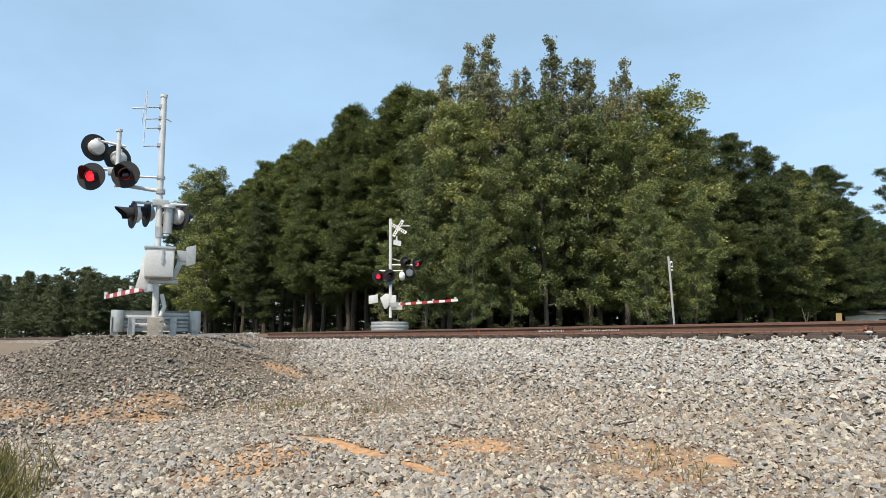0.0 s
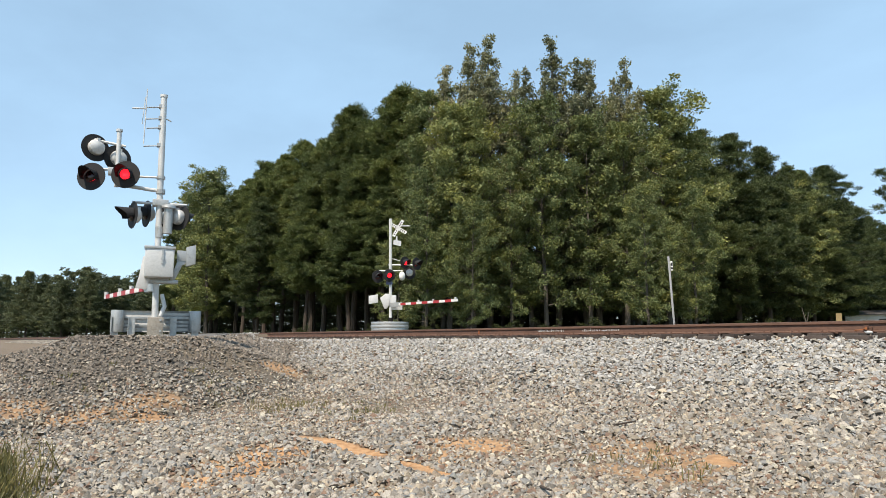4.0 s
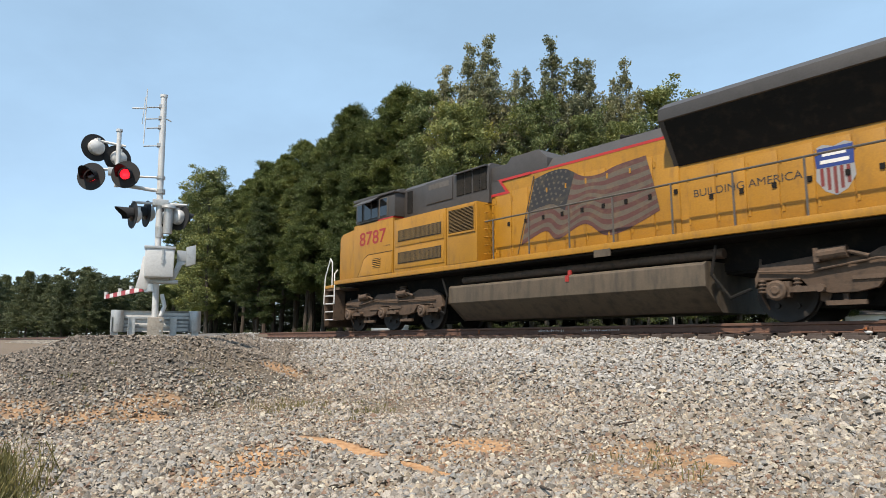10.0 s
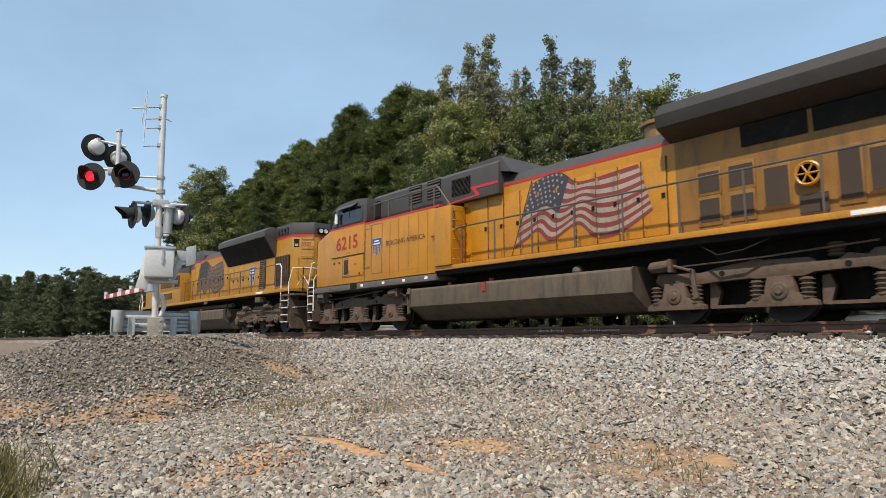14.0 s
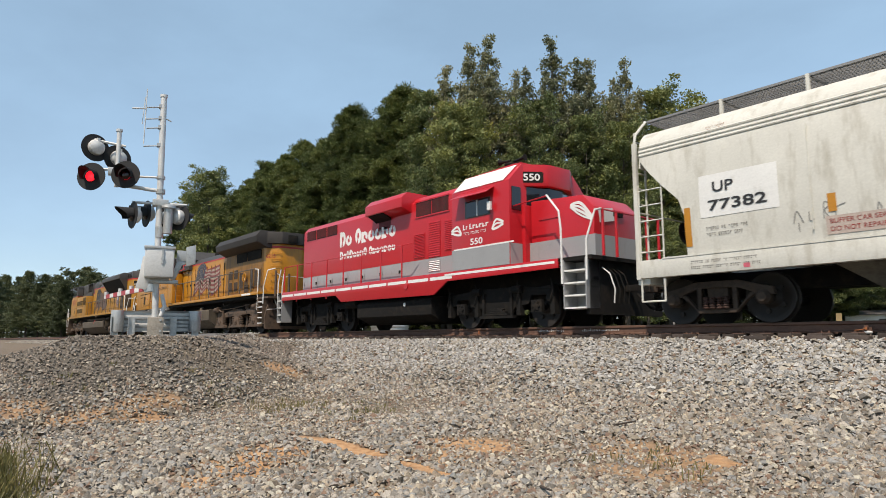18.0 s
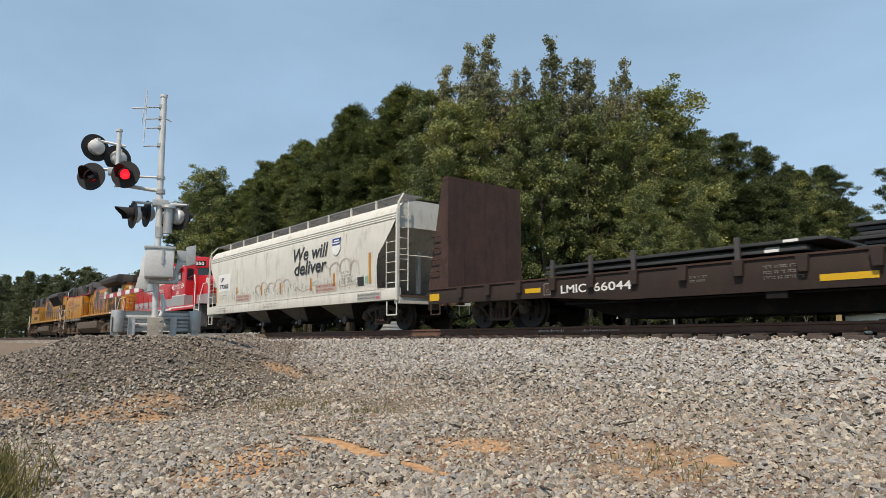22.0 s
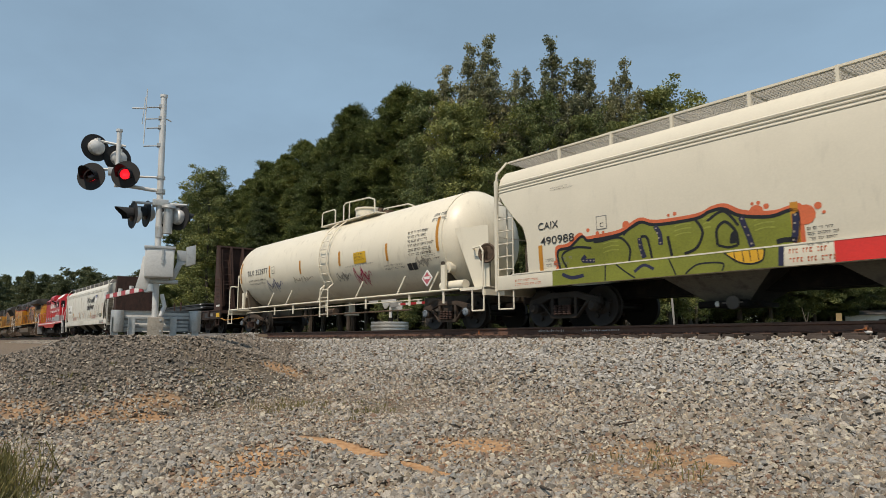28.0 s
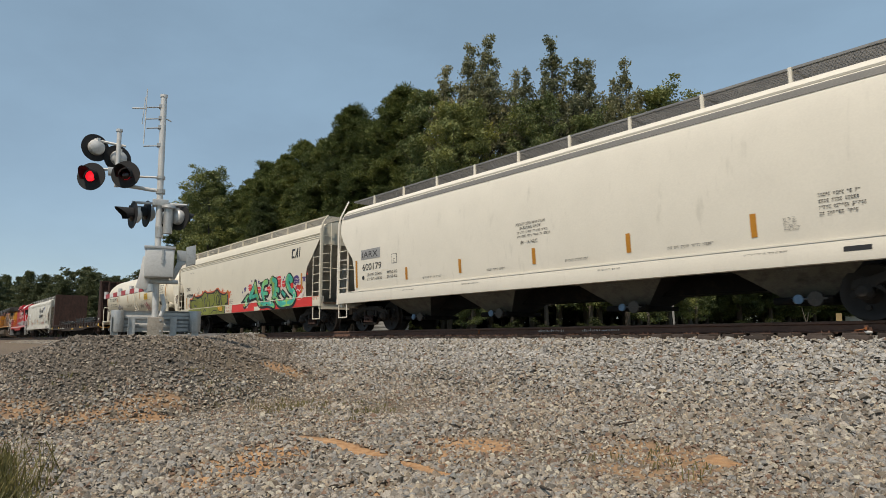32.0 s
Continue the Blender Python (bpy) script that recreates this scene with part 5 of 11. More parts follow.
def truck_two(car, axles, s0, material, loco=False, cap=None):
    """A two-axle truck: cast side frames, bolster, spring nests and roller bearings."""
    a, b = axles
    mid = (a + b) / 2
    r = 0.508 if loco else 0.457
    fr = M()
    if loco:
        prof = [(a - 0.55, 0.62), (a - 0.5, 0.92), (a + 0.4, 1.0), (mid - 0.5, 1.02), (mid + 0.5, 1.02), (b - 0.4, 1.0), (b + 0.5, 0.92), (b + 0.55, 0.62), (b + 0.28, 0.62), (b + 0.24, 0.78), (b - 0.24, 0.78), (b - 0.32, 0.58), (mid + 0.6, 0.5), (mid + 0.5, 0.36), (mid - 0.5, 0.36), (mid - 0.6, 0.5), (a + 0.32, 0.58), (a + 0.24, 0.78), (a - 0.24, 0.78), (a - 0.28, 0.62)]
    else:
        prof = [(a - 0.2, 0.50), (a - 0.17, 0.64), (a + 0.1, 0.70), (mid - 0.42, 0.80), (mid + 0.42, 0.80), (b - 0.1, 0.70), (b + 0.17, 0.64), (b + 0.2, 0.50), (b - 0.16, 0.52), (b - 0.22, 0.57), (mid + 0.38, 0.67), (mid - 0.38, 0.67), (a + 0.22, 0.57), (a + 0.16, 0.52)]
    for k in (-1, 1):
        fr.ext("y", prof, k * 0.99, k * 1.1)
        if not loco:
            # the lower arch and the two columns beside the springs
            fr.ext("y", [(a + 0.15, 0.53), (a + 0.3, 0.42), (mid - 0.36, 0.19), (mid + 0.36, 0.19), (b - 0.3, 0.42), (b - 0.15, 0.53), (b - 0.24, 0.56), (mid + 0.4, 0.275), (mid - 0.4, 0.275), (a + 0.24, 0.56)], k * 0.992, k * 1.098)
            for e in (-1, 1):
                fr.box(mid + e * 0.35 - 0.045, mid + e * 0.35 + 0.045, min(k * 0.995, k * 1.09), max(k * 0.995, k * 1.09), 0.26, 0.7)
    fr.box(mid - 0.2, mid + 0.2, -1.05, 1.05, 0.5, 0.72)
    ob = part("truck_frame", fr, material, car, "cast steel truck side frames", bevel=0.014)
    for k in (-1, 1):
        for s in axles:
            part("bearing", M().lathe([(0.13, 0), (0.135, 0.13), (0.10, 0.16), (0.085, 0.2), (0.03, 0.21)], (s, k * 1.0, r), (0, k, 0), 14), material, ob, smooth=True)
            if cap:
                bolts = M().lathe([(0.105, 0.0), (0.11, 0.02), (0.07, 0.045), (0.02, 0.05)], (s, k * 1.165, r), (0, k, 0), 14)
                for q in range(3):
                    an = q * 2.094 + 0.5
                    bolts.cyl((s + 0.06 * math.cos(an), k * 1.19, r + 0.06 * math.sin(an)), (s + 0.06 * math.cos(an), k * 1.235, r + 0.06 * math.sin(an)), 0.016, 6)
                part("bearing_cap", bolts, cap, ob, "pale bolted bearing cap")
        for dx in (-0.2, -0.07, 0.07, 0.2):
            sp = M()
            spring(sp, mid + dx, k * 1.12, 0.27, 0.5, 0.062, 5)
            part("truck_spring", sp, RUST if not loco else material, ob)
        if loco:
            part("spring_plank", M().box(mid - 0.62, mid + 0.62, k * 1.08, k * 1.2, 0.24, 0.31), material, ob)
            part("leaf_spring", M().box(mid - 0.42, mid + 0.42, k * 1.1, k * 1.2, 0.32, 0.37).box(mid - 0.34, mid + 0.34, k * 1.1, k * 1.2, 0.375, 0.42).box(mid - 0.24, mid + 0.24, k * 1.1, k * 1.2, 0.425, 0.47), material, ob)
            for s in (a - 0.5, a + 0.62, b - 0.62, b + 0.5):
                part("brake_hanger", M().ext("y", [(s - 0.05, 1.0), (s + 0.05, 1.0), (s + 0.07, 0.3), (s - 0.07, 0.3)], k * 1.0, k * 1.16), material, ob)
                part("brake_pipe", M().tube([(s, k * 1.2, 1.15), (s + 0.1, k * 1.22, 0.9), (s - 0.05, k * 1.2, 0.6)], 0.02, 5), material, ob)
            part("swing_hanger", M().box(mid - 0.55, mid - 0.47, k * 1.1, k * 1.16, 0.3, 0.9), material, ob)
            part("swing_hanger", M().box(mid + 0.47, mid + 0.55, k * 1.1, k * 1.16, 0.3, 0.9), material, ob)
            for s in (a + 0.65, b - 0.65):
                part("brake_cylinder", M().cyl((s - 0.15, k * 1.15, 0.95), (s + 0.15, k * 1.15, 0.95), 0.1, 10), material, ob)
            for s in axles:
                jb = M().box(s - 0.17, s + 0.17, k * 1.08, k * 1.18, 0.36, 0.66)
                for q in range(6):
                    an = q * math.pi / 3
                    jb.cyl((s + 0.1 * math.cos(an), k * 1.17, 0.51 + 0.1 * math.sin(an)), (s + 0.1 * math.cos(an), k * 1.21, 0.51 + 0.1 * math.sin(an)), 0.03, 6)
                part("journal_box", jb, material, ob)
        part("brake_beam", M().box(a + 0.52, a + 0.6, -0.7, 0.7, 0.32, 0.42), material, ob) if k > 0 else None
    for s in axles:
        wheelset(car, s, r, s0)


def coupler(car, s, direction, material=DUSTY):
    """A knuckle coupler that points along the train; direction is -1 or 1."""
    d = direction
    m = M().box(min(s, s - d * 0.75), max(s, s - d * 0.75), -0.075, 0.075, 0.8, 0.95)
    m.ext("z", [(s - d * 0.05, -0.17), (s + d * 0.16, -0.2), (s + d * 0.18, -0.08), (s + d * 0.05, 0.0), (s + d * 0.14, 0.16), (s - d * 0.05, 0.18)], 0.74, 1.02)
    part("coupler", m, material, car, "rusty knuckle coupler", bevel=0.012)
    part("air_hose", M().tube([(s - d * 0.5, 0.32, 0.75), (s - d * 0.15, 0.3, 0.42), (s + d * 0.12, 0.12, 0.36), (s + d * 0.2, 0.05, 0.5)], 0.03, 6), BLACK, car)


def rail_posts(car, xs, y, z0, z1, material, r=0.017):
    for x in xs:
        part("handrail_post", M().cyl((x, y, z0), (x, y, z1), r * 1.25, 7), material, car)


def step_well(car, x0, x1, z0, z1, material, edge, n=4, y0=-1.52, y1=-1.05):
    for k in (-1, 1):
        ya, yb = (y0, y1) if k < 0 else (-y1, -y0)
        part("step_frame", M().box(x0, x0 + 0.025, ya, yb, z0, z1).box(x1 - 0.025, x1, ya, yb, z0, z1).box(x0, x1, (yb - 0.02) if k < 0 else ya, yb if k < 0 else ya + 0.02, z0, z1), material, car)
        for i in range(n):
            z = z0 + (z1 - z0) * i / n
            part("step", M().box(x0 + 0.02, x1 - 0.02, ya + 0.01, yb - 0.01, z, z + 0.035), edge, car)


def louvres(car, name, x0, x1, z0, z1, y, n, material, back, vertical=False):
    """A framed opening with slats."""
    fr = part(name, M().box(x0, x1, y, y + 0.02, z0, z1), back, car)
    m = M()
    for i in range(n):
        if vertical:
            x = x0 + (x1 - x0) * (i + 0.25) / n
            m.box(x, x + (x1 - x0) / n * 0.45, y - 0.012, y + 0.012, z0 + 0.02, z1 - 0.02)
        else:
            z = z0 + (z1 - z0) * (i + 0.2) / n
            m.add([(x0 + 0.015, y - 0.018, z), (x1 - 0.015, y - 0.018, z), (x1 - 0.015, y + 0.012, z + (z1 - z0) / n * 0.7), (x0 + 0.015, y + 0.012, z + (z1 - z0) / n * 0.7),
                   (x0 + 0.015, y - 0.004, z - 0.01), (x1 - 0.015, y - 0.004, z - 0.01)], [(0, 1, 2, 3), (0, 4, 5, 1)])
    sl = part("slats", m, material, fr)
    sl["kind"] = "stuff"
    return fr


def hatch_doors(car, xs, z0, z1, y, material):
    """Hood doors: slightly raised panels, each with a latch."""
    for a, b in zip(xs[:-1], xs[1:]):
        d = part("hood_door", M().box(a + 0.012, b - 0.012, y - 0.014, y + 0.01, z0, z1), material, car, bevel=0.004)
        part("latch", M().box(b - 0.13, b - 0.05, y - 0.035, y - 0.012, (z0 + z1) / 2 - 0.05, (z0 + z1) / 2 + 0.05), BLACK, d)
        for hz in (z0 + 0.2, z1 - 0.2):
            part("hinge", M().box(a + 0.02, a + 0.06, y - 0.028, y - 0.012, hz - 0.06, hz + 0.06), material, d)


def window(car, name, pts, y, depth=0.02):
    """A glazed pane with a rubber frame on the side at y."""
    cx, cz = sum(p[0] for p in pts) / len(pts), sum(p[1] for p in pts) / len(pts)
    big = [(cx + (x - cx) * 1.1, cz + (z - cz) * 1.1) for x, z in pts]
    w = part(name, M().ext("y", big, y - depth * 0.6, y + 0.02), GREY, car, bevel=0.006)
    part("pane", M().ext("y", pts, y - depth, y), GLASS, w)
    return w


# ---------------------------------------------------------------- the yellow locomotives
CARS = []        # (thing, place in the train)


def new_car(name, label, category, s0):
    OX[0] = s0
    ob = hold(name, label, category, pose(s0 + TRAIN_X[0], 0, 0), group="cars of the train")
    CARS.append((ob, s0))
    return ob


def chamfered(h, top, base, wide, ch=0.18):
    """Cross-section (y, z) of a hood with chamfered upper edges."""
    return [(-wide, base), (wide, base), (wide, top - ch), (wide - ch, top), (-wide + ch, top), (-wide, top - ch)]


def fuel_tank(car, x0, x1, z0, z1, material, split=0.5, label="dusty grey fuel tank with slanted lower sides"):
    zs = z0 + (z1 - z0) * split
    t = part("fuel_tank", M().ext("x", [(-0.85, z0), (0.85, z0), (1.44, zs), (1.44, z1 - 0.06), (1.38, z1), (-1.38, z1), (-1.44, z1 - 0.06), (-1.44, zs)], x0, x1), material, car, label, bevel=0.012)
    part("tank_end_plate", M().ext("x", [(-0.88, z0 - 0.01), (-1.46, zs), (-1.46, z1 - 0.05), (-1.38, z1 + 0.01), (1.38, z1 + 0.01), (1.46, z1 - 0.05), (1.46, zs), (0.88, z0 - 0.01)], x0 - 0.015, x0 + 0.02), material, t)
    part("tank_end_plate", M().ext("x", [(-0.88, z0 - 0.01), (-1.46, zs), (-1.46, z1 - 0.05), (-1.38, z1 + 0.01), (1.38, z1 + 0.01), (1.46, z1 - 0.05), (1.46, zs), (0.88, z0 - 0.01)], x1 - 0.02, x1 + 0.015), material, t)
    return t


def horn(car, x, y, z, n=3):
    h = part("horn", M().box(x - 0.12, x + 0.35, y - 0.05, y + 0.05, z, z + 0.07), BLACK, car, "black air horn on the roof")
    for k in range(n):
        d = -1 if k % 2 == 0 else 1
        yy = y + 0.13 * (k - 1)
        part("bell", M().lathe([(0.03, 0), (0.035, 0.25), (0.055, 0.36), (0.09, 0.42), (0.075, 0.42)], (x + 0.12, yy, z + 0.12), (d, 0, 0.08), 10), BLACK, h, smooth=True)


def pilot(car, x, d, material):
    """The plow and end sheet below the platform at x; d points outwards."""
    part("pilot_plow", M().ext("x", [(-1.45, 0.2), (1.45, 0.2), (1.45, 0.75), (1.3, 1.25), (-1.3, 1.25), (-1.45, 0.75)], x, x + d * 0.05, taper=[(-1.4, 0.14), (1.4, 0.14), (1.45, 0.7), (1.3, 1.25), (-1.3, 1.25), (-1.45, 0.7)]), material, car, "dusty steel pilot plow")
    part("draft_gear", M().box(min(x, x + d * 0.35), max(x, x + d * 0.35), -0.35, 0.35, 0.68, 1.15), material, car)
    for k in (-1, 1):
        for j in range(3):
            y = k * (0.5 + 0.13 * j)
            part("air_hose", M().tube([(x + d * 0.05, y, 1.15), (x + d * 0.22, y, 0.95), (x + d * 0.2, y + 0.03, 0.55), (x + d * 0.12, y + 0.06, 0.4)], 0.022, 6), BLACK, car)
    part("uncoupling_lever", M().tube([(x + d * 0.12, -1.4, 0.95), (x + d * 0.2, -0.9, 1.0), (x + d * 0.2, -0.2, 1.05)], 0.018, 6), ALU, car)


def loco_grey_top():
    s0 = 0.0
    car = new_car("locomotive", "weathered yellow and grey freight locomotive with faded flag mural", "locomotive", s0)
    truck_three(car, (3.06, 5.12, 7.2), s0, DUSTY, True)
    truck_three(car, (17.4, 19.47, 21.55), s0, DUSTY, True)
    part("underframe", M().box(1.9, 23.05, -0.7, 0.7, 1.0, 1.6).box(8.0, 17.0, -0.65, 0.65, 0.95, 1.0), BLACK, car)
    part("walkway_sill", M().box(2.5, 23.1, -1.52, 1.52, 1.6, 1.74), YELLOW, car, bevel=0.01)
    part("sill_underside", M().box(2.5, 23.05, -1.44, 1.44, 1.55, 1.6), BLACK, car)
    fuel_tank(car, 8.72, 16.2, 0.22, 1.16, TANKGREY)
    part("sill_plate", M().box(13.72, 14.15, -1.53, -1.5, 1.46, 1.62), TANKGREY, car)
    part("tank_filler", M().cyl((12.9, -1.36, 1.14), (12.9, -1.36, 1.26), 0.05, 10).box(12.84, 12.94, -1.46, -1.44, 1.0, 1.14), NUMRED, car, "red fuel filler cap")
    part("air_reservoir", M().cyl((8.9, -1.05, 1.32), (16.4, -1.05, 1.32), 0.10, 12), DUSTY, car, smooth=True)
    part("cable", M().tube([(8.3, -1.35, 1.4), (8.55, -1.38, 0.9), (8.35, -1.3, 0.42), (8.05, -1.2, 0.5)], 0.03, 6), BLACK, car)
    part("cable", M().tube([(16.4, -1.35, 1.45), (16.3, -1.38, 0.9), (16.6, -1.3, 0.45), (16.95, -1.2, 0.6)], 0.03, 6), BLACK, car)
    # nose and cab
    part("nose", M().ext("y", [(2.58, 1.74), (3.9, 1.74), (3.9, 3.48), (3.7, 3.46), (2.78, 3.36), (2.6, 3.22)], -1.36, 1.36), YELLOW, car, bevel=0.05)
    cab = part("cab", M().ext("x", [(-1.5, 1.74), (1.5, 1.74), (1.5, 3.5), (-1.5, 3.5)], 3.75, 6.05), YELLOW, car, "yellow cab side with red number", bevel=0.02)
    part("cab_skirt_step", M().ext("y", [(4.05, 1.76), (6.02, 1.76), (6.02, 2.42), (4.65, 2.42), (4.4, 2.3), (4.2, 1.95)], -1.525, -1.49), YELLOW, cab, bevel=0.008)
    part("skirt_seam", M().tube([(4.03, -1.505, 1.78), (4.19, -1.505, 1.97), (4.39, -1.505, 2.32), (4.64, -1.505, 2.44), (6.02, -1.505, 2.44)], 0.014, 5), JOINT, cab)
    louvres(cab, "cab_louvre", 4.95, 5.4, 1.98, 2.28, -1.53, 5, YELLOW, GRILLE)
    part("red_band", M().box(5.2, 6.05, -1.506, 1.506, 3.49, 3.53), REDLINE, cab)
    up = part("cab_top", M().ext("x", [(-1.5, 3.53), (1.5, 3.53), (1.5, 4.2), (1.3, 4.42), (0.6, 4.52), (-0.6, 4.52), (-1.3, 4.42), (-1.5, 4.2)], 3.86, 6.12), GREY, car, "grey cab top with dark windows", bevel=0.03)
    part("cab_visor", M().ext("y", [(3.74, 4.28), (6.16, 4.28), (6.16, 4.34), (3.74, 4.38)], -1.54, 1.54), GREY, up, bevel=0.01)
    for a, b in ((3.98, 4.26), (4.42, 5.2), (5.34, 5.72)):
        window(up, "cab_window", [(a, 3.62), (b, 3.62), (b, 4.16), (a, 4.16)], -1.505)
    part("window_sunshade", M().ext("x", [(-1.5, 4.3), (-1.86, 4.08), (-1.86, 4.05), (-1.5, 4.26)], 4.25, 5.3), GREY, up, "grey metal sunshade over the cab window")
    part("window_divider", M().box(4.8, 4.84, -1.53, -1.49, 3.62, 4.16), GREY, up)
    part("pale_window_frame", M().box(5.29, 5.33, -1.53, -1.5, 3.56, 4.2).box(5.73, 5.77, -1.53, -1.5, 3.56, 4.2).box(5.33, 5.73, -1.53, -1.5, 4.17, 4.2), SILLGREY, up)
    for y in (-0.7, 0.7):
        part("windshield", M().box(3.845, 3.87, y - 0.5, y + 0.5, 3.66, 4.15), GLASS, up)
    text("road_number", "8787", 4.12, 2.78, 0.44, NUMRED, cab, y=-1.508, width=1.55, bold=0.014, label="large red number 8787")
    bars("builder_plate", 5.5, 2.62, 1, 0.4, 0.035, -1.508, LETTER, cab, 5)
    # equipment cabinets behind the cab
    cb = part("equipment_cabinet", M().box(6.1, 8.62, -1.5, 1.5, 1.74, 3.38), YELLOW, car, bevel=0.02)
    for z0, z1 in ((2.52, 3.24), (1.84, 2.45)):
        dr = part("cabinet_door", M().box(6.2, 8.56, -1.52, -1.49, z0, z1), YELLOW, cb, bevel=0.012)
        louvres(dr, "air_grille", 6.36, 8.45, z0 + 0.15, z0 + 0.49, -1.535, 34, GRILLEYEL, GRILLE, vertical=True)
    bx = part("blower_housing", M().box(8.7, 9.95, -1.53, 1.53, 1.74, 3.36), YELLOW, car, bevel=0.02)
    louvres(bx, "air_grille", 8.82, 9.86, 2.62, 3.24, -1.55, 16, GRILLEYEL, BLACK)
    part("grille_frame", M().box(8.78, 9.9, -1.56, -1.53, 2.55, 2.6).box(8.78, 9.9, -1.56, -1.53, 3.24, 3.29).box(8.78, 8.82, -1.56, -1.53, 2.6, 3.24).box(9.86, 9.9, -1.56, -1.53, 2.6, 3.24), YELLOW, bx)
    for k in range(7):
        part("ladder_rung", M().tube([(10.0, -1.3, 1.95 + 0.22 * k), (10.12, -1.3, 1.95 + 0.22 * k), (10.12, -1.05, 1.95 + 0.22 * k)], 0.014, 5), YELLOW, car)
    # grey upper works
    ug = part("upper_hood", M().ext("x", chamfered(0, 4.48, 3.36, 1.12, 0.12), 6.12, 10.0), GREY, car, "grey upper hood with black grilles", bevel=0.01)
    for a, b in ((8.68, 9.0), (9.05, 9.3), (9.38, 9.64), (9.68, 9.92)):
        louvres(ug, "roof_grille", a, b, 3.74, 4.38, -1.135, 12, GRILLE, BLACK, vertical=True)
    part("grille_visor", M().ext("x", [(-1.12, 4.38), (-1.24, 4.36), (-1.24, 4.4), (-1.12, 4.42)], 8.62, 9.98), GREY, ug)
    part("roof_hatch", M().box(7.25, 8.5, -1.15, -1.1, 3.72, 4.38), GREY, ug, bevel=0.01)
    patch("bare_patch", 7.4, 8.35, 4.14, 4.3, -1.153, SILLGREY, ug)
    part("dark_recess", M().box(6.3, 6.55, -1.14, -1.1, 3.6, 4.3), BLACK, ug)
    part("brake_hood", M().ext("y", [(10.0, 3.862), (12.0, 3.862), (12.0, 4.2), (11.72, 4.46), (10.75, 4.46), (10.6, 4.32), (10.0, 4.32)], -1.02, 1.02), GREY, car, bevel=0.02)
    # hood
    hd = part("hood", M().ext("x", [(-1.02, 1.74), (1.02, 1.74), (1.02, 3.86), (-1.02, 3.86)], 10.0, 20.85), YELLOW, car, "yellow hood with painted flag")
    hatch_doors(hd, [10.15, 10.75, 11.35, 11.95, 12.55, 13.15, 13.75, 14.35, 14.95, 15.55], 1.82, 3.55, -1.025, YELLOW)
    hatch_doors(hd, [15.7, 16.3, 16.9, 17.5, 18.1, 18.7, 19.2], 1.82, 3.1, -1.025, YELLOW)
    part("red_band", M().box(11.4, 15.5, -1.026, 1.026, 3.86, 3.92), REDLINE, hd)
    part("red_chevron", M().flat([(10.02, -1.046, 3.5), (10.72, -1.046, 3.5), (10.42, -1.046, 3.86), (11.45, -1.046, 3.86), (11.45, -1.046, 3.93), (10.28, -1.046, 3.93), (10.56, -1.046, 3.57), (10.02, -1.046, 3.57)]), REDLINE, hd)
    part("grey_corner", M().flat([(10.02, -1.045, 3.57), (10.56, -1.045, 3.57), (10.3, -1.045, 3.9), (10.02, -1.045, 3.9)]), GREY, hd)
    part("hood_roof", M().ext("x", [(-1.02, 3.92), (1.02, 3.92), (0.8, 4.2), (-0.8, 4.2)], 12.0, 15.6), GREY, hd, "grey roof of the hood")
    flag(hd, [(11.6, 3.7), (12.13, 3.79), (12.6, 3.76), (13.12, 3.48), (13.6, 3.44), (14.05, 3.54), (14.8, 3.6)], [(11.1, 2.06), (11.5, 2.22), (11.95, 2.33), (12.3, 2.08), (13.1, 2.35), (13.66, 2.02), (14.2, 2.05), (15.08, 2.36)], -1.044, (MURAL_RED_A, MURAL_WHITE_A, MURAL_BLUE_A))
    horn(car, 14.1, -0.3, 4.2, 3)
    text("slogan", "BUILDING AMERICA", 15.85, 2.5, 0.15, LETTER, hd, y=-1.043, width=2.05, label="black lettering BUILDING AMERICA")
    shield(hd, 18.42, 2.56, 0.62, 0.92, -1.044)
    # radiator section
    part("radiator_housing", M().ext("x", [(-1.0, 3.86), (1.0, 3.86), (1.56, 4.06), (1.56, 4.3), (1.3, 4.47), (-1.3, 4.47), (-1.56, 4.3), (-1.56, 4.06)], 15.45, 20.8), GREY, car, "flared grey radiator housing", bevel=0.012)
    part("radiator_core", M().ext("x", [(-1.04, 3.2), (-1.04, 3.9), (-1.54, 4.08), (-1.5, 4.0)], 15.55, 20.72), BLACK, car, "black radiator openings")
    part("radiator_end", M().ext("x", [(-1.03, 3.2), (-1.03, 3.9), (-1.55, 4.07), (-1.5, 3.98)], 15.45, 15.55), GREY, car)
    part("radiator_end", M().ext("x", [(-1.03, 3.2), (-1.03, 3.9), (-1.55, 4.07), (-1.5, 3.98)], 20.72, 20.84), GREY, car)
    # rear hood
    rh = part("rear_hood", M().ext("z", [(20.85, -1.02), (22.28, -1.02), (22.93, -0.37), (22.93, 0.37), (22.28, 1.02), (20.85, 1.02)], 1.74, 3.95), YELLOW, car, "yellow rear hood with big grille", bevel=0.015)
    part("red_band", M().ext("z", [(20.85, -1.027), (22.283, -1.027), (22.937, -0.373), (22.937, 0.373), (22.283, 1.027), (20.85, 1.027)], 3.9, 3.99), REDLINE, rh)
    rt = part("rear_roof", M().ext("z", [(20.82, -1.04), (22.29, -1.04), (22.95, -0.38), (22.95, 0.38), (22.29, 1.04), (20.82, 1.04)], 3.99, 4.48), GREY, car, "grey rear roof", bevel=0.04)
    for k in range(4):
        louvres(rt, "roof_louvre", 20.95 + 0.28 * k, 21.16 + 0.28 * k, 4.08, 4.34, -1.05, 5, GREY, BLACK)
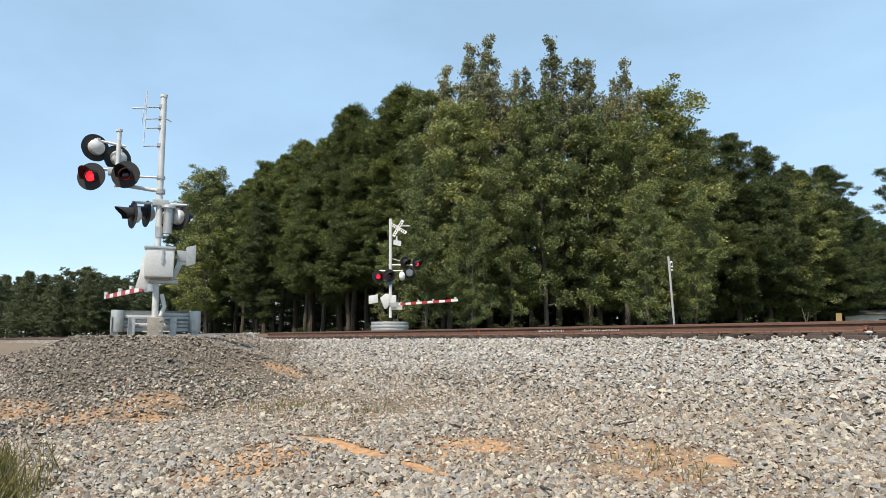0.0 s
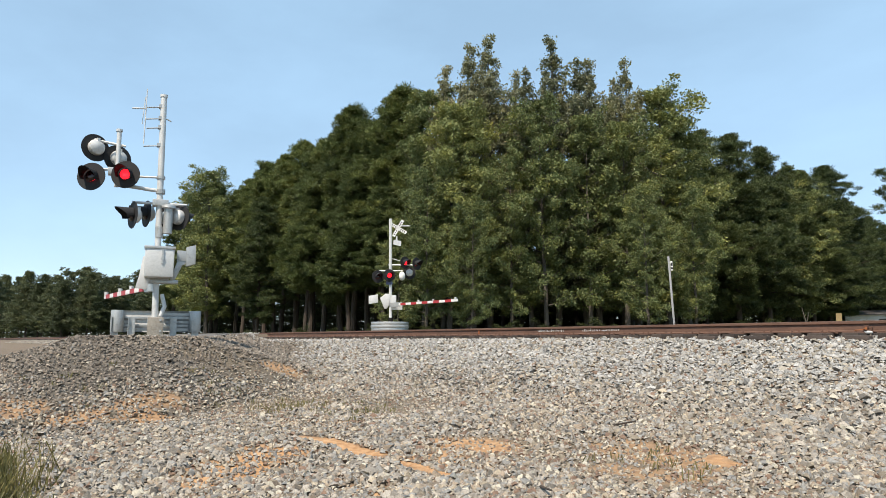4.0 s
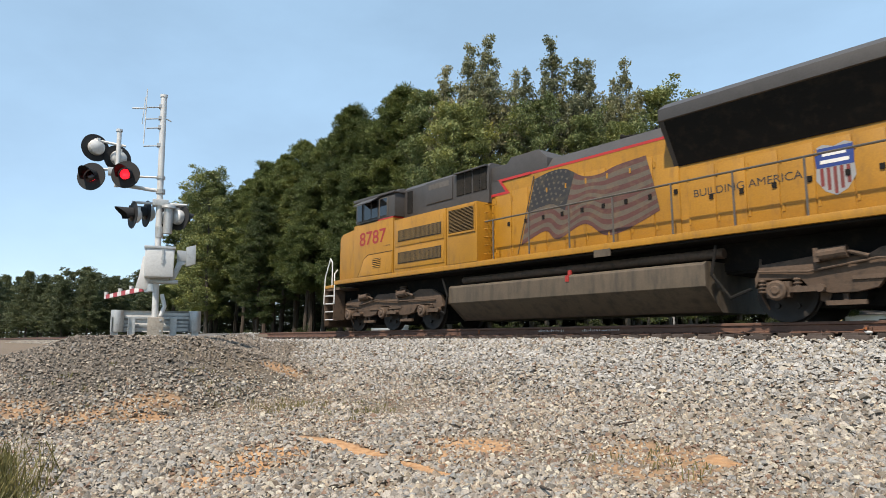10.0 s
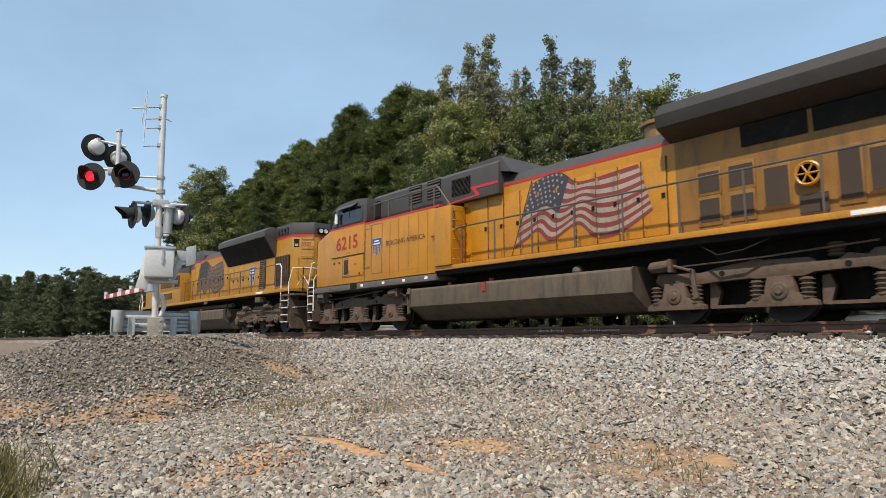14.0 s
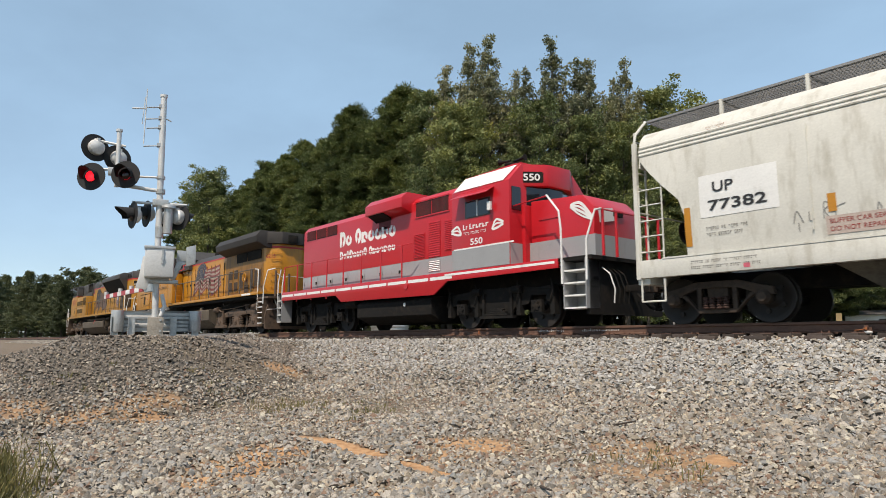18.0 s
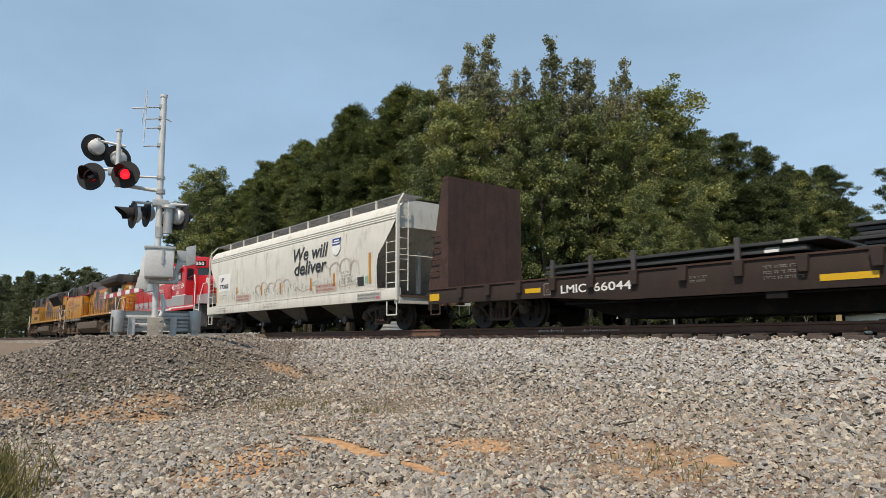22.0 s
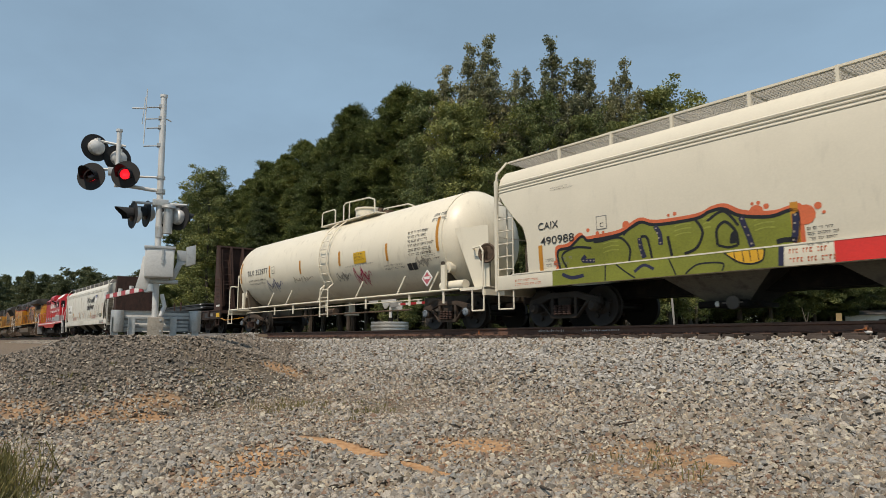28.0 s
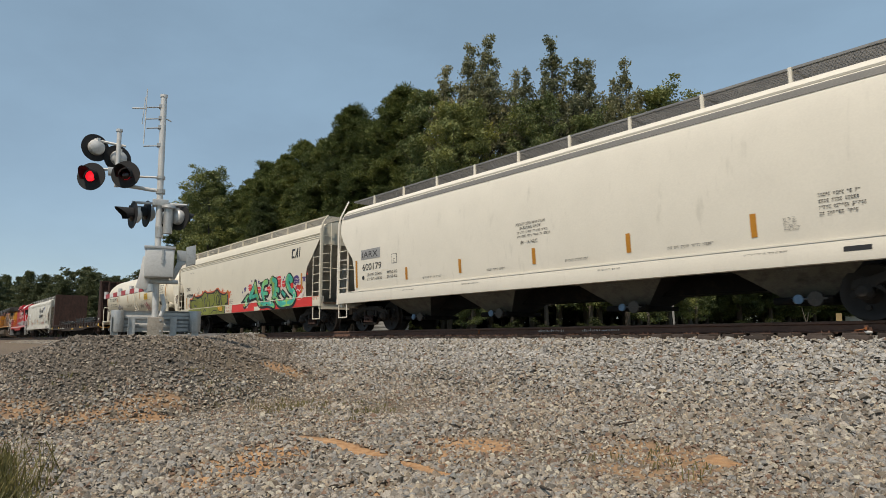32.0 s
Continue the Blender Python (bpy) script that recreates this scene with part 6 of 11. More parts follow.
    louvres(rh, "side_door_grille", 19.25, 19.85, 1.94, 3.18, -1.045, 14, DUSTY, GRILLE)
    gr = part("large_grille", M().box(20.9, 22.16, -1.05, -1.03, 1.96, 3.17), BLACK, rh, "black slatted air grille")
    for k in range(9):
        part("grille_bar", M().box(20.93 + 0.145 * k, 20.96 + 0.145 * k, -1.12, -1.045, 1.96, 3.17), DUSTY, gr)
    for k in range(7):
        part("grille_bar", M().box(20.9, 22.16, -1.085, -1.055, 2.08 + 0.165 * k, 2.105 + 0.165 * k), GRILLE, gr)
    half = math.sqrt(0.5)

    def corner(u, z, out):
        """A place on the slanted corner: u along it, out away from it."""
        return (22.28 + (u + out) * half, -1.02 + (u - out) * half, z)

    def slab(u0, u1, z0, z1, t0, t1):
        m = M()
        return m.add([corner(u, z, t) for t in (t0, t1) for u, z in ((u0, z0), (u1, z0), (u1, z1), (u0, z1))], [(4, 5, 6, 7), (0, 3, 2, 1), (0, 1, 5, 4), (1, 2, 6, 5), (2, 3, 7, 6), (3, 0, 4, 7)])

    tx = text("rear_number", "8787", 0.0, 0.0, 0.17, NUMRED, rh, y=0.0, width=0.42, bold=0.01, label="small red number 8787")
    q = corner(0.4, 3.5, 0.006)
    tx.matrix_basis = pose(q[0] - s0, q[1], q[2], 0, 0, 45) @ pose(s0, 0, 0)
    nb = part("marker_recess", slab(0.09, 0.31, 3.46, 3.8, -0.02, 0.006), BLACK, rh)
    part("marker_lens", slab(0.13, 0.27, 3.5, 3.6, 0.004, 0.03), FLAGWHITE, nb)
    for k in range(5):
        z = 3.86 - 0.39 * k
        part("grab_iron", M().tube([corner(0.42, z, 0.0), corner(0.42, z, 0.07), corner(0.88, z, 0.07), corner(0.88, z, 0.0)], 0.014, 5), YELLOW, rh)
    part("corner_handle", M().tube([corner(0.3, 2.2, 0.0), corner(0.3, 2.2, 0.06), corner(0.3, 3.0, 0.06), corner(0.3, 3.0, 0.0)], 0.013, 5), YELLOW, rh)
    ed = part("end_door", M().box(22.925, 22.95, -0.28, 0.28, 1.8, 3.75), YELLOW, rh, bevel=0.01)
    part("door_louvre", M().box(22.94, 22.96, -0.22, 0.22, 2.95, 3.65), GRILLE, ed)
    part("door_louvre", M().box(22.94, 22.96, -0.22, 0.22, 1.95, 2.75), GRILLE, ed)
    hl = part("headlight_housing", M().box(22.94, 23.03, -0.24, 0.24, 4.02, 4.26), BLACK, rt, bevel=0.02)
    for y in (-0.11, 0.11):
        part("headlight", M().lathe([(0.0, 0.0), (0.06, 0.01), (0.085, 0.03), (0.09, 0.02)], (23.03, y, 4.14), (1, 0, 0), 14), ALU, hl, "clear round headlight")
    part("roof_rail", M().tube([(21.6, -0.6, 4.48), (21.6, -0.6, 4.6), (22.2, -0.6, 4.6), (22.2, -0.6, 4.48)], 0.014, 5), BLACK, rt)
    # platforms, steps, rails
    for x0, x1, d in ((1.86, 2.5, -1), (22.42, 23.12, 1)):
        part("end_platform", M().box(min(x0, x1) - (0.1 if d < 0 else 0), max(x0, x1) + (0.4 if d > 0 else 0.3), -1.48, 1.48, 1.42, 1.5), DUSTY, car)
        step_well(car, x0, x1, 0.38, 1.5, DUSTY, ALU)
    part("platform_edge", M().box(1.78, 2.5, -1.5, -1.47, 1.5, 1.6), YELLOW, car, bevel=0.006)
    pilot(car, 1.75, -1, DUSTY)
    pilot(car, 23.1, 1, DUSTY)
    rail_posts(car, [10.5, 11.75, 13.0, 14.2, 15.6, 16.85, 18.1, 19.35, 20.6, 21.8], -1.46, 1.62, 2.76, HANDGREY, 0.017)
    part("handrail", M().tube([(10.2, -1.46, 2.76), (21.8, -1.46, 2.76)], 0.021, 6), HANDGREY, car)
    part("handrail", M().tube([(21.8, -1.46, 2.76), (22.2, -1.47, 2.74), (22.36, -1.48, 2.6), (22.4, -1.5, 1.2), (22.4, -1.5, 0.9)], 0.022, 7), WHITE, car, "white end handrail")
    part("handrail", M().tube([(23.1, -1.5, 1.0), (23.1, -1.5, 1.95), (23.3, -1.45, 2.5), (23.45, -1.1, 2.52), (23.5, 0.0, 2.52)], 0.022, 7), WHITE, car, "white end handrail")
    part("handrail", M().tube([(1.78, -1.5, 0.95), (1.85, -1.5, 1.9), (2.2, -1.5, 2.55), (2.3, -1.48, 2.4), (2.3, -1.48, 1.5)], 0.022, 7), WHITE, car, "white end handrail")
    part("handrail", M().tube([(2.5, -1.5, 0.95), (2.5, -1.5, 2.0), (2.62, -1.45, 2.12)], 0.022, 7), WHITE, car, "white end handrail")
    rail_posts(car, [23.5], -1.1, 1.5, 2.52, BLACK)
    part("jumper_cable", M().tube([(22.5, -0.9, 1.75), (22.9, -0.95, 1.5), (23.1, -0.7, 1.55), (23.3, -0.6, 1.3)], 0.035, 6), BLACK, car)
    part("jumper_cable", M().tube([(23.0, -1.1, 1.85), (23.35, -1.0, 2.2), (23.6, -0.8, 1.7), (23.9, -0.6, 1.3)], 0.02, 6), WHITE, car)
    part("sand_filler", M().box(19.9, 20.4, -1.5, -1.2, 1.28, 1.5), TANKGREY, car)
    patch("white_stencil", 20.0, 20.7, 1.63, 1.71, -1.525, WHITE, car)
    coupler(car, 1.0, -1)
    coupler(car, 23.5, 1)
    return car


def loco_red_band():
    s0 = 22.7
    car = new_car("locomotive", "bright yellow and grey freight locomotive with vivid flag mural", "locomotive", s0)
    truck_arched(car, (25.63, 27.68, 29.68), s0, DUSTY)
    truck_arched(car, (39.55, 41.58, 43.57), s0, DUSTY)
    part("underframe", M().box(25.1, 45.2, -0.7, 0.7, 1.0, 1.5), BLACK, car)
    part("walkway_sill", M().box(32.3, 44.7, -1.52, 1.52, 1.62, 1.74), YELLOW_B, car, bevel=0.01)
    part("sill_underside", M().box(32.3, 45.2, -1.44, 1.44, 1.5, 1.62), BLACK, car)
    part("cab_skirt", M().box(25.2, 32.32, -1.49, 1.49, 1.37, 1.56), SILLGREY, car, "dusty grey skirt below the cab", bevel=0.012)
    part("skirt_box", M().box(25.3, 25.75, -1.45, -1.2, 1.2, 1.38).box(26.3, 26.95, -1.5, -1.47, 1.42, 1.47), SILLGREY, car)
    for x in (28.35, 29.6, 30.7, 31.8):
        patch("white_marker", x, x + 0.15, 1.43, 1.51, -1.496, WHITE, car)
    fuel_tank(car, 31.05, 38.75, 0.28, 1.2, TANKGREY, 0.42, "stained grey fuel tank")
    part("tank_gauge", M().box(34.2, 34.34, -1.465, -1.44, 0.95, 1.18), NUMRED, car, "red fuel gauge box")
    for x in (32.6, 34.3):
        part("filler_cap", M().cyl((x, -1.2, 1.2), (x, -1.2, 1.3), 0.06, 10), NUMRED, car, "red fuel filler cap")
    part("dome_fitting", M().ball((37.2, -1.25, 1.24), 0.13, 10, 6), TANKGREY, car)
    part("bell", M().lathe([(0.03, 0.2), (0.08, 0.16), (0.1, 0.04), (0.14, 0)], (30.9, -1.35, 1.05), (0, 0, 1), 12), DUSTY, car)
    # nose and cab
    part("nose", M().ext("y", [(25.17, 1.58), (26.5, 1.58), (26.5, 3.66), (26.25, 3.64), (25.19, 3.26)], -1.42, 1.42), YELLOW_B, car, "smooth yellow nose", bevel=0.06)
    cab = part("cab", M().ext("y", [(26.0, 1.58), (28.56, 1.58), (28.56, 3.56), (26.3, 3.56), (26.0, 3.3)], -1.5, 1.5), YELLOW_B, car, "yellow cab side with red number", bevel=0.02)
    part("red_band", M().box(26.25, 28.56, -1.506, 1.506, 3.53, 3.59), REDLINE, cab)
    up = part("cab_top", M().ext("y", [(26.28, 3.59), (28.6, 3.59), (28.6, 4.38), (28.0, 4.46), (27.0, 4.44), (26.62, 4.36)], -1.47, 1.47), GREY, car, "grey cab top with windows", bevel=0.05)
    window(up, "quarter_window", [(26.45, 3.66), (26.72, 3.66), (26.72, 4.1), (26.58, 4.1)], -1.475)
    window(up, "side_window", [(26.95, 3.66), (28.3, 3.66), (28.3, 4.18), (26.95, 4.18)], -1.475)
    part("window_divider", M().box(27.55, 27.6, -1.5, -1.47, 3.66, 4.18), GREY, up)
    part("sunshade", M().add([(26.8, -1.47, 4.32), (28.05, -1.47, 4.32), (28.05, -1.7, 4.16), (26.8, -1.7, 4.16)], [(0, 1, 2, 3)]), GREY, up)
    part("mirror", M().box(26.78, 26.92, -1.62, -1.58, 3.72, 4.08), WHITE, up)
    text("road_number", "6215", 26.74, 2.78, 0.46, NUMRED, cab, y=-1.508, width=1.4, bold=0.02, label="large red number 6215")
    dr = part("nose_door", M().box(27.2, 28.5, -1.515, -1.49, 1.82, 2.5), YELLOW_B, cab, bevel=0.01)
    outline(cab, 27.18, 28.52, 1.8, 2.52, -1.508, JOINT)
    part("door_drip_rail", M().box(26.42, 28.55, -1.53, -1.49, 2.53, 2.55), JOINT, cab)
    part("door_louvre", M().box(27.3, 27.57, -1.522, -1.5, 1.9, 2.4), GRILLE, dr)
    outline(dr, 27.22, 27.62, 1.84, 2.46, -1.518, JOINT, 0.01)
    for x, z in ((26.62, 2.34), (26.98, 2.34), (28.3, 1.88)):
        part("latch", M().box(x - 0.035, x + 0.035, -1.53, -1.5, z - 0.03, z + 0.03), LETTER, cab)
    for x, z in ((27.95, 2.18), (28.75, 2.0)):
        patch("small_label", x, x + 0.16, z, z + 0.06, -1.52, REDLINE, cab)
    rivets(cab, [28.5], [2.7 + 0.12 * k for k in range(7)], -1.505, YELLOW_B)
    rivets(cab, [26.45 + 0.17 * k for k in range(13)], [1.74], -1.505, YELLOW_B)
    part("step_recess", M().box(27.7, 28.1, -1.505, -1.45, 1.38, 1.56), BLACK, cab)
    bars("builder_plate", 27.4, 2.62, 1, 0.35, 0.035, -1.508, LETTER, cab, 6)
    # body behind the cab
    bd = part("auxiliary_cab", M().box(28.58, 32.3, -1.5, 1.5, 1.58, 3.5), YELLOW_B, car, "yellow equipment body with lettering", bevel=0.02)
    shield(bd, 29.3, 2.66, 0.5, 0.62, -1.506)
    text("slogan", "BUILDING AMERICA", 29.85, 2.62, 0.155, LETTER, bd, y=-1.508, width=2.0, label="black lettering BUILDING AMERICA")
    for a, b, z0, z1 in ((28.62, 28.98, 2.0, 3.3), (28.98, 29.6, 1.8, 3.4)):
        outline(bd, a, b, z0, z1, -1.506, JOINT, 0.01)
    for x in (29.62, 30.08, 30.55, 31.05, 31.55, 32.0):
        rivets(bd, [x], [2.42 + 0.16 * k for k in range(7)], -1.505, YELLOW_B)
    for x in (30.08, 30.55, 31.05, 31.55, 32.0):
        part("panel_seam", M().box(x - 0.05, x - 0.043, -1.504, -1.49, 1.66, 3.42), JOINT, bd)
    rivets(bd, [28.65 + 0.16 * k for k in range(22)], [1.78, 3.4], -1.505, YELLOW_B)
    rivets(bd, [29.0, 29.58], [1.9 + 0.14 * k for k in range(10)], -1.505, YELLOW_B)
    part("panel_joint", M().box(28.57, 28.585, -1.508, -1.49, 1.6, 3.46), JOINT, bd)
    part("red_band", M().box(28.58, 32.5, -1.506, 1.506, 3.47, 3.53), REDLINE, bd)
    ub = part("upper_body", M().ext("x", chamfered(0, 4.46, 3.53, 1.2, 0.1), 28.6, 34.6), GREY, car, "grey upper body with black vents", bevel=0.012)
    part("raised_block", M().ext("y", [(33.3, 4.4), (35.0, 4.05), (34.6, 4.56), (33.4, 4.54)], -1.12, 1.12), GREY, ub)
    for a, b in ((30.63, 31.27), (31.56, 32.2)):
        louvres(ub, "body_vent", a, b, 3.84, 4.38, -1.215, 6, GREY, BLACK)
    louvres(ub, "mesh_vent", 32.7, 33.5, 3.75, 4.22, -1.215, 14, GRILLE, BLACK)
    part("cab_rear_recess", M().box(28.75, 29.05, -1.22, -1.18, 3.66, 4.25), BLACK, ub)
    part("upper_handrail", M().tube([(28.75, -1.42, 4.0), (29.0, -1.46, 4.08), (32.35, -1.46, 4.1), (33.1, -1.5, 3.3), (33.1, -1.5, 2.8)], 0.024, 6), HANDGREY, car)
    rail_posts(car, [29.9, 31.1, 32.2], -1.46, 3.5, 4.08, HANDGREY, 0.02)
    sb = part("stair_box", M().box(32.36, 33.08, -1.58, -1.02, 1.74, 3.42), YELLOW_B, car, bevel=0.03)
    for k in range(6):
        part("grab_iron", M().tube([(33.1, -1.52, 1.9 + 0.27 * k), (33.2, -1.52, 1.9 + 0.27 * k), (33.2, -1.2, 1.9 + 0.27 * k), (33.1, -1.2, 1.9 + 0.27 * k)], 0.014, 5), YELLOW_B, sb)
    # hood
    hd = part("hood", M().ext("x", [(-1.0, 1.74), (1.0, 1.74), (1.0, 3.72), (-1.0, 3.72)], 33.0, 39.6), YELLOW_B, car, "yellow hood with painted flag")
    part("rear_hood_side", M().ext("x", [(-1.0, 1.74), (1.0, 1.74), (1.0, 3.72), (-1.0, 3.72)], 39.6, 44.0), YELLOW_G, car, "grimy yellow hood side below the radiators")
    hatch_doors(hd, [33.3, 34.0, 34.6, 35.2, 35.8, 36.4, 37.0, 37.6, 38.2, 38.8, 39.4], 1.84, 3.5, -1.005, YELLOW_B)
    part("red_band", M().box(34.35, 39.6, -1.007, 1.007, 3.72, 3.79), REDLINE, hd)
    part("red_chevron", M().flat([(32.5, -1.21, 3.53), (33.9, -1.21, 3.6), (33.72, -1.21, 3.8), (34.6, -1.21, 3.8), (34.6, -1.21, 3.88), (33.5, -1.21, 3.88), (33.72, -1.21, 3.64), (32.5, -1.21, 3.58)]), REDLINE, hd)
    part("hood_roof", M().ext("x", [(-1.0, 3.79), (1.0, 3.79), (0.85, 4.04), (-0.85, 4.04)], 34.6, 39.6), GREY, hd, "grey roof of the hood")
    flag(hd, [(35.66, 3.6), (36.15, 3.72), (36.6, 3.7), (37.05, 3.4), (37.55, 3.38), (38.1, 3.42), (38.74, 3.46)], [(35.0, 2.0), (35.45, 2.2), (35.8, 2.36), (36.22, 2.06), (37.04, 2.36), (37.54, 1.99), (38.2, 2.0), (39.05, 2.4)], -1.026, (FLAGRED, FLAGWHITE, FLAGBLUE))
    for x in (34.0, 34.6, 35.2, 35.8, 36.4, 37.0, 37.6, 38.2, 38.8, 39.4):
        part("door_seam", M().box(x - 0.008, x + 0.008, -1.033, -1.0, 1.84, 3.5), JOINT, hd, "dark grimy gap between hood doors")
    part("exhaust_stack", M().lathe([(0.42, 0), (0.42, 0.34), (0.5, 0.36), (0.5, 0.44), (0.4, 0.45)], (38.95, -0.3, 4.02), (0, 0, 1), 20), mat("bronze_stack", (0.35, 0.2, 0.08), 0.5, metal=0.5), hd, "brownish exhaust stack")
    horn(car, 37.2, -0.4, 4.04, 3)
    # radiator section
    part("radiator_housing", M().ext("x", [(-1.0, 3.72), (1.0, 3.72), (1.5, 3.95), (1.55, 4.2), (1.35, 4.46), (-1.35, 4.46), (-1.55, 4.2), (-1.5, 3.95)], 39.5, 44.35), SOOT, car, "flared sooty grey radiator housing", bevel=0.012)
    part("housing_tip", M().ext("z", [(44.3, -1.1), (44.75, -0.5), (44.75, 0.5), (44.3, 1.1)], 3.9, 4.42), SOOT, car, bevel=0.03)
    part("headlight_housing", M().box(44.74, 44.82, -0.22, 0.22, 3.95, 4.3), BLACK, car, bevel=0.02)
    part("roof_rail", M().tube([(43.9, -0.6, 4.46), (43.95, -0.6, 4.56), (44.2, -0.6, 4.56), (44.2, -0.6, 4.46)], 0.014, 5), BLACK, car)
    for a, b in ((41.0, 42.18), (42.28, 43.76)):
        part("dark_window", M().ext("x", [(-1.01, 3.3), (-1.01, 3.7), (-1.06, 3.71), (-1.03, 3.3)], a, b), BLACK, hd)
    for a, b, z0, z1 in ((40.1, 40.52, 2.56, 2.96), (40.1, 40.5, 1.97, 2.42), (40.72, 41.18, 2.57, 2.98), (40.73, 41.16, 1.98, 2.41), (41.38, 41.8, 2.1, 2.8), (42.62, 42.95, 2.0, 2.86), (43.09, 43.4, 2.1, 2.8), (43.5, 43.78, 2.1, 2.8)):
        d = part("vented_door", M().box(a - 0.04, b + 0.04, -1.02, -1.0, z0 - 0.08, z1 + 0.08), YELLOW_G, hd, bevel=0.006)
        part("door_mesh", M().box(a, b, -1.026, -1.01, z0, z1), MESHBROWN, d, "brown mesh panel")
    hw = part("hand_brake_wheel", M().lathe([(0.17, 0), (0.2, 0.02), (0.23, 0.0), (0.2, -0.02), (0.17, 0)], (42.16, -1.12, 2.55), (0, -1, 0), 20), YELLOW_B, hd, "yellow hand brake wheel", smooth=True)
    for k in range(6):
        an = k * math.pi / 3
        part("spoke", M().cyl((42.16, -1.12, 2.55), (42.16 + 0.2 * math.cos(an), -1.12, 2.55 + 0.2 * math.sin(an)), 0.02, 5), YELLOW_B, hw)
    part("lower_grille", M().box(41.96, 42.43, -1.03, -1.0, 1.88, 2.2), MESHBROWN, hd, "brown mesh panel")
    part("rear_hood", M().ext("z", [(44.0, -1.0), (44.2, -0.97), (44.55, -0.55), (44.6, -0.35), (44.6, 0.35), (44.55, 0.55), (44.2, 0.97), (44.0, 1.0)], 1.74, 3.95), YELLOW_B, car, bevel=0.02)
    part("red_band", M().ext("z", [(44.0, -1.007), (44.2, -0.978), (44.558, -0.556), (44.607, -0.35), (44.607, 0.35), (44.558, 0.556), (44.2, 0.978), (44.0, 1.007)], 3.72, 3.8), REDLINE, hd)
    turn = math.atan2(0.42, 0.35)
    tx = text("rear_number", "6215", 0.0, 0.0, 0.16, NUMRED, hd, y=0.0, width=0.4, bold=0.008, label="small red number 6215")
    tx.matrix_basis = pose(44.2 - s0, -0.985, 3.28, 0, 0, math.degrees(turn)) @ pose(s0, 0, 0)
    for k in range(6):
        z = 3.5 - 0.3 * k
        part("grab_iron", M().tube([(44.36, -0.78, z), (44.42, -0.83, z), (44.64, -0.5, z), (44.58, -0.46, z)], 0.014, 5), YELLOW_B, hd)
    # platforms, rails
    for x0, x1, d in ((24.72, 25.14, -1), (44.65, 45.2, 1)):
        part("end_platform", M().box(x0 - 0.05, x1 + (0.45 if d > 0 else 0.1), -1.48, 1.48, 1.42, 1.5), DUSTY, car)
        step_well(car, x0, x1, 0.38, 1.5 if d > 0 else 1.9, DUSTY, WHITE, 5)
    pilot(car, 24.65, -1, DUSTY)
    pilot(car, 45.25, 1, DUSTY)
    rail_posts(car, [33.4, 34.7, 36.0, 37.3, 38.6, 39.9, 41.2, 42.5, 43.8], -1.46, 1.62, 2.76, HANDGREY, 0.018)
    part("handrail", M().tube([(32.2, -1.55, 2.62), (33.4, -1.46, 2.76), (44.3, -1.46, 2.76)], 0.022, 6), HANDGREY, car)
    part("handrail", M().tube([(44.2, -1.46, 2.75), (44.55, -1.48, 2.7), (44.62, -1.5, 2.5), (44.62, -1.5, 0.95)], 0.022, 7), WHITE, car, "white end handrail")
    part("handrail", M().tube([(45.2, -1.5, 1.2), (45.2, -1.5, 1.9), (45.38, -1.42, 2.6), (45.4, -1.1, 2.7)], 0.022, 7), WHITE, car, "white end handrail")
    rail_posts(car, [45.5], -1.1, 1.5, 2.6, DUSTY, 0.04)
    rail_posts(car, [45.5], -0.5, 1.5, 2.5, DUSTY, 0.04)
    part("chain", M().tube([(45.5, -1.1, 2.5), (45.6, -0.8, 2.3), (45.5, -0.5, 2.4), (45.55, 0.4, 2.35)], 0.015, 5), ALU, car)
    part("handrail", M().tube([(24.7, -1.5, 0.75), (24.72, -1.5, 1.7), (24.95, -1.5, 2.5), (25.05, -1.45, 2.55)], 0.022, 7), WHITE, car, "white end handrail")
    part("handrail", M().tube([(25.14, -1.5, 0.75), (25.14, -1.5, 1.9), (25.25, -1.46, 2.05)], 0.022, 7), WHITE, car, "white end handrail")
    part("chain", M().tube([(40.2, -1.35, 1.5), (40.6, -1.4, 1.25), (41.1, -1.4, 1.3), (41.6, -1.35, 1.48)], 0.018, 5), BLACK, car)
    part("jumper_cable", M().tube([(45.0, -0.95, 1.6), (45.4, -1.0, 1.2), (45.8, -0.7, 1.0), (46.0, -0.5, 1.3)], 0.03, 6), WHITE, car)
    patch("white_stencil", 42.9, 43.9, 1.64, 1.72, -1.525, WHITE, car)
    coupler(car, 24.4, -1)
    coupler(car, 45.65, 1)
    return car


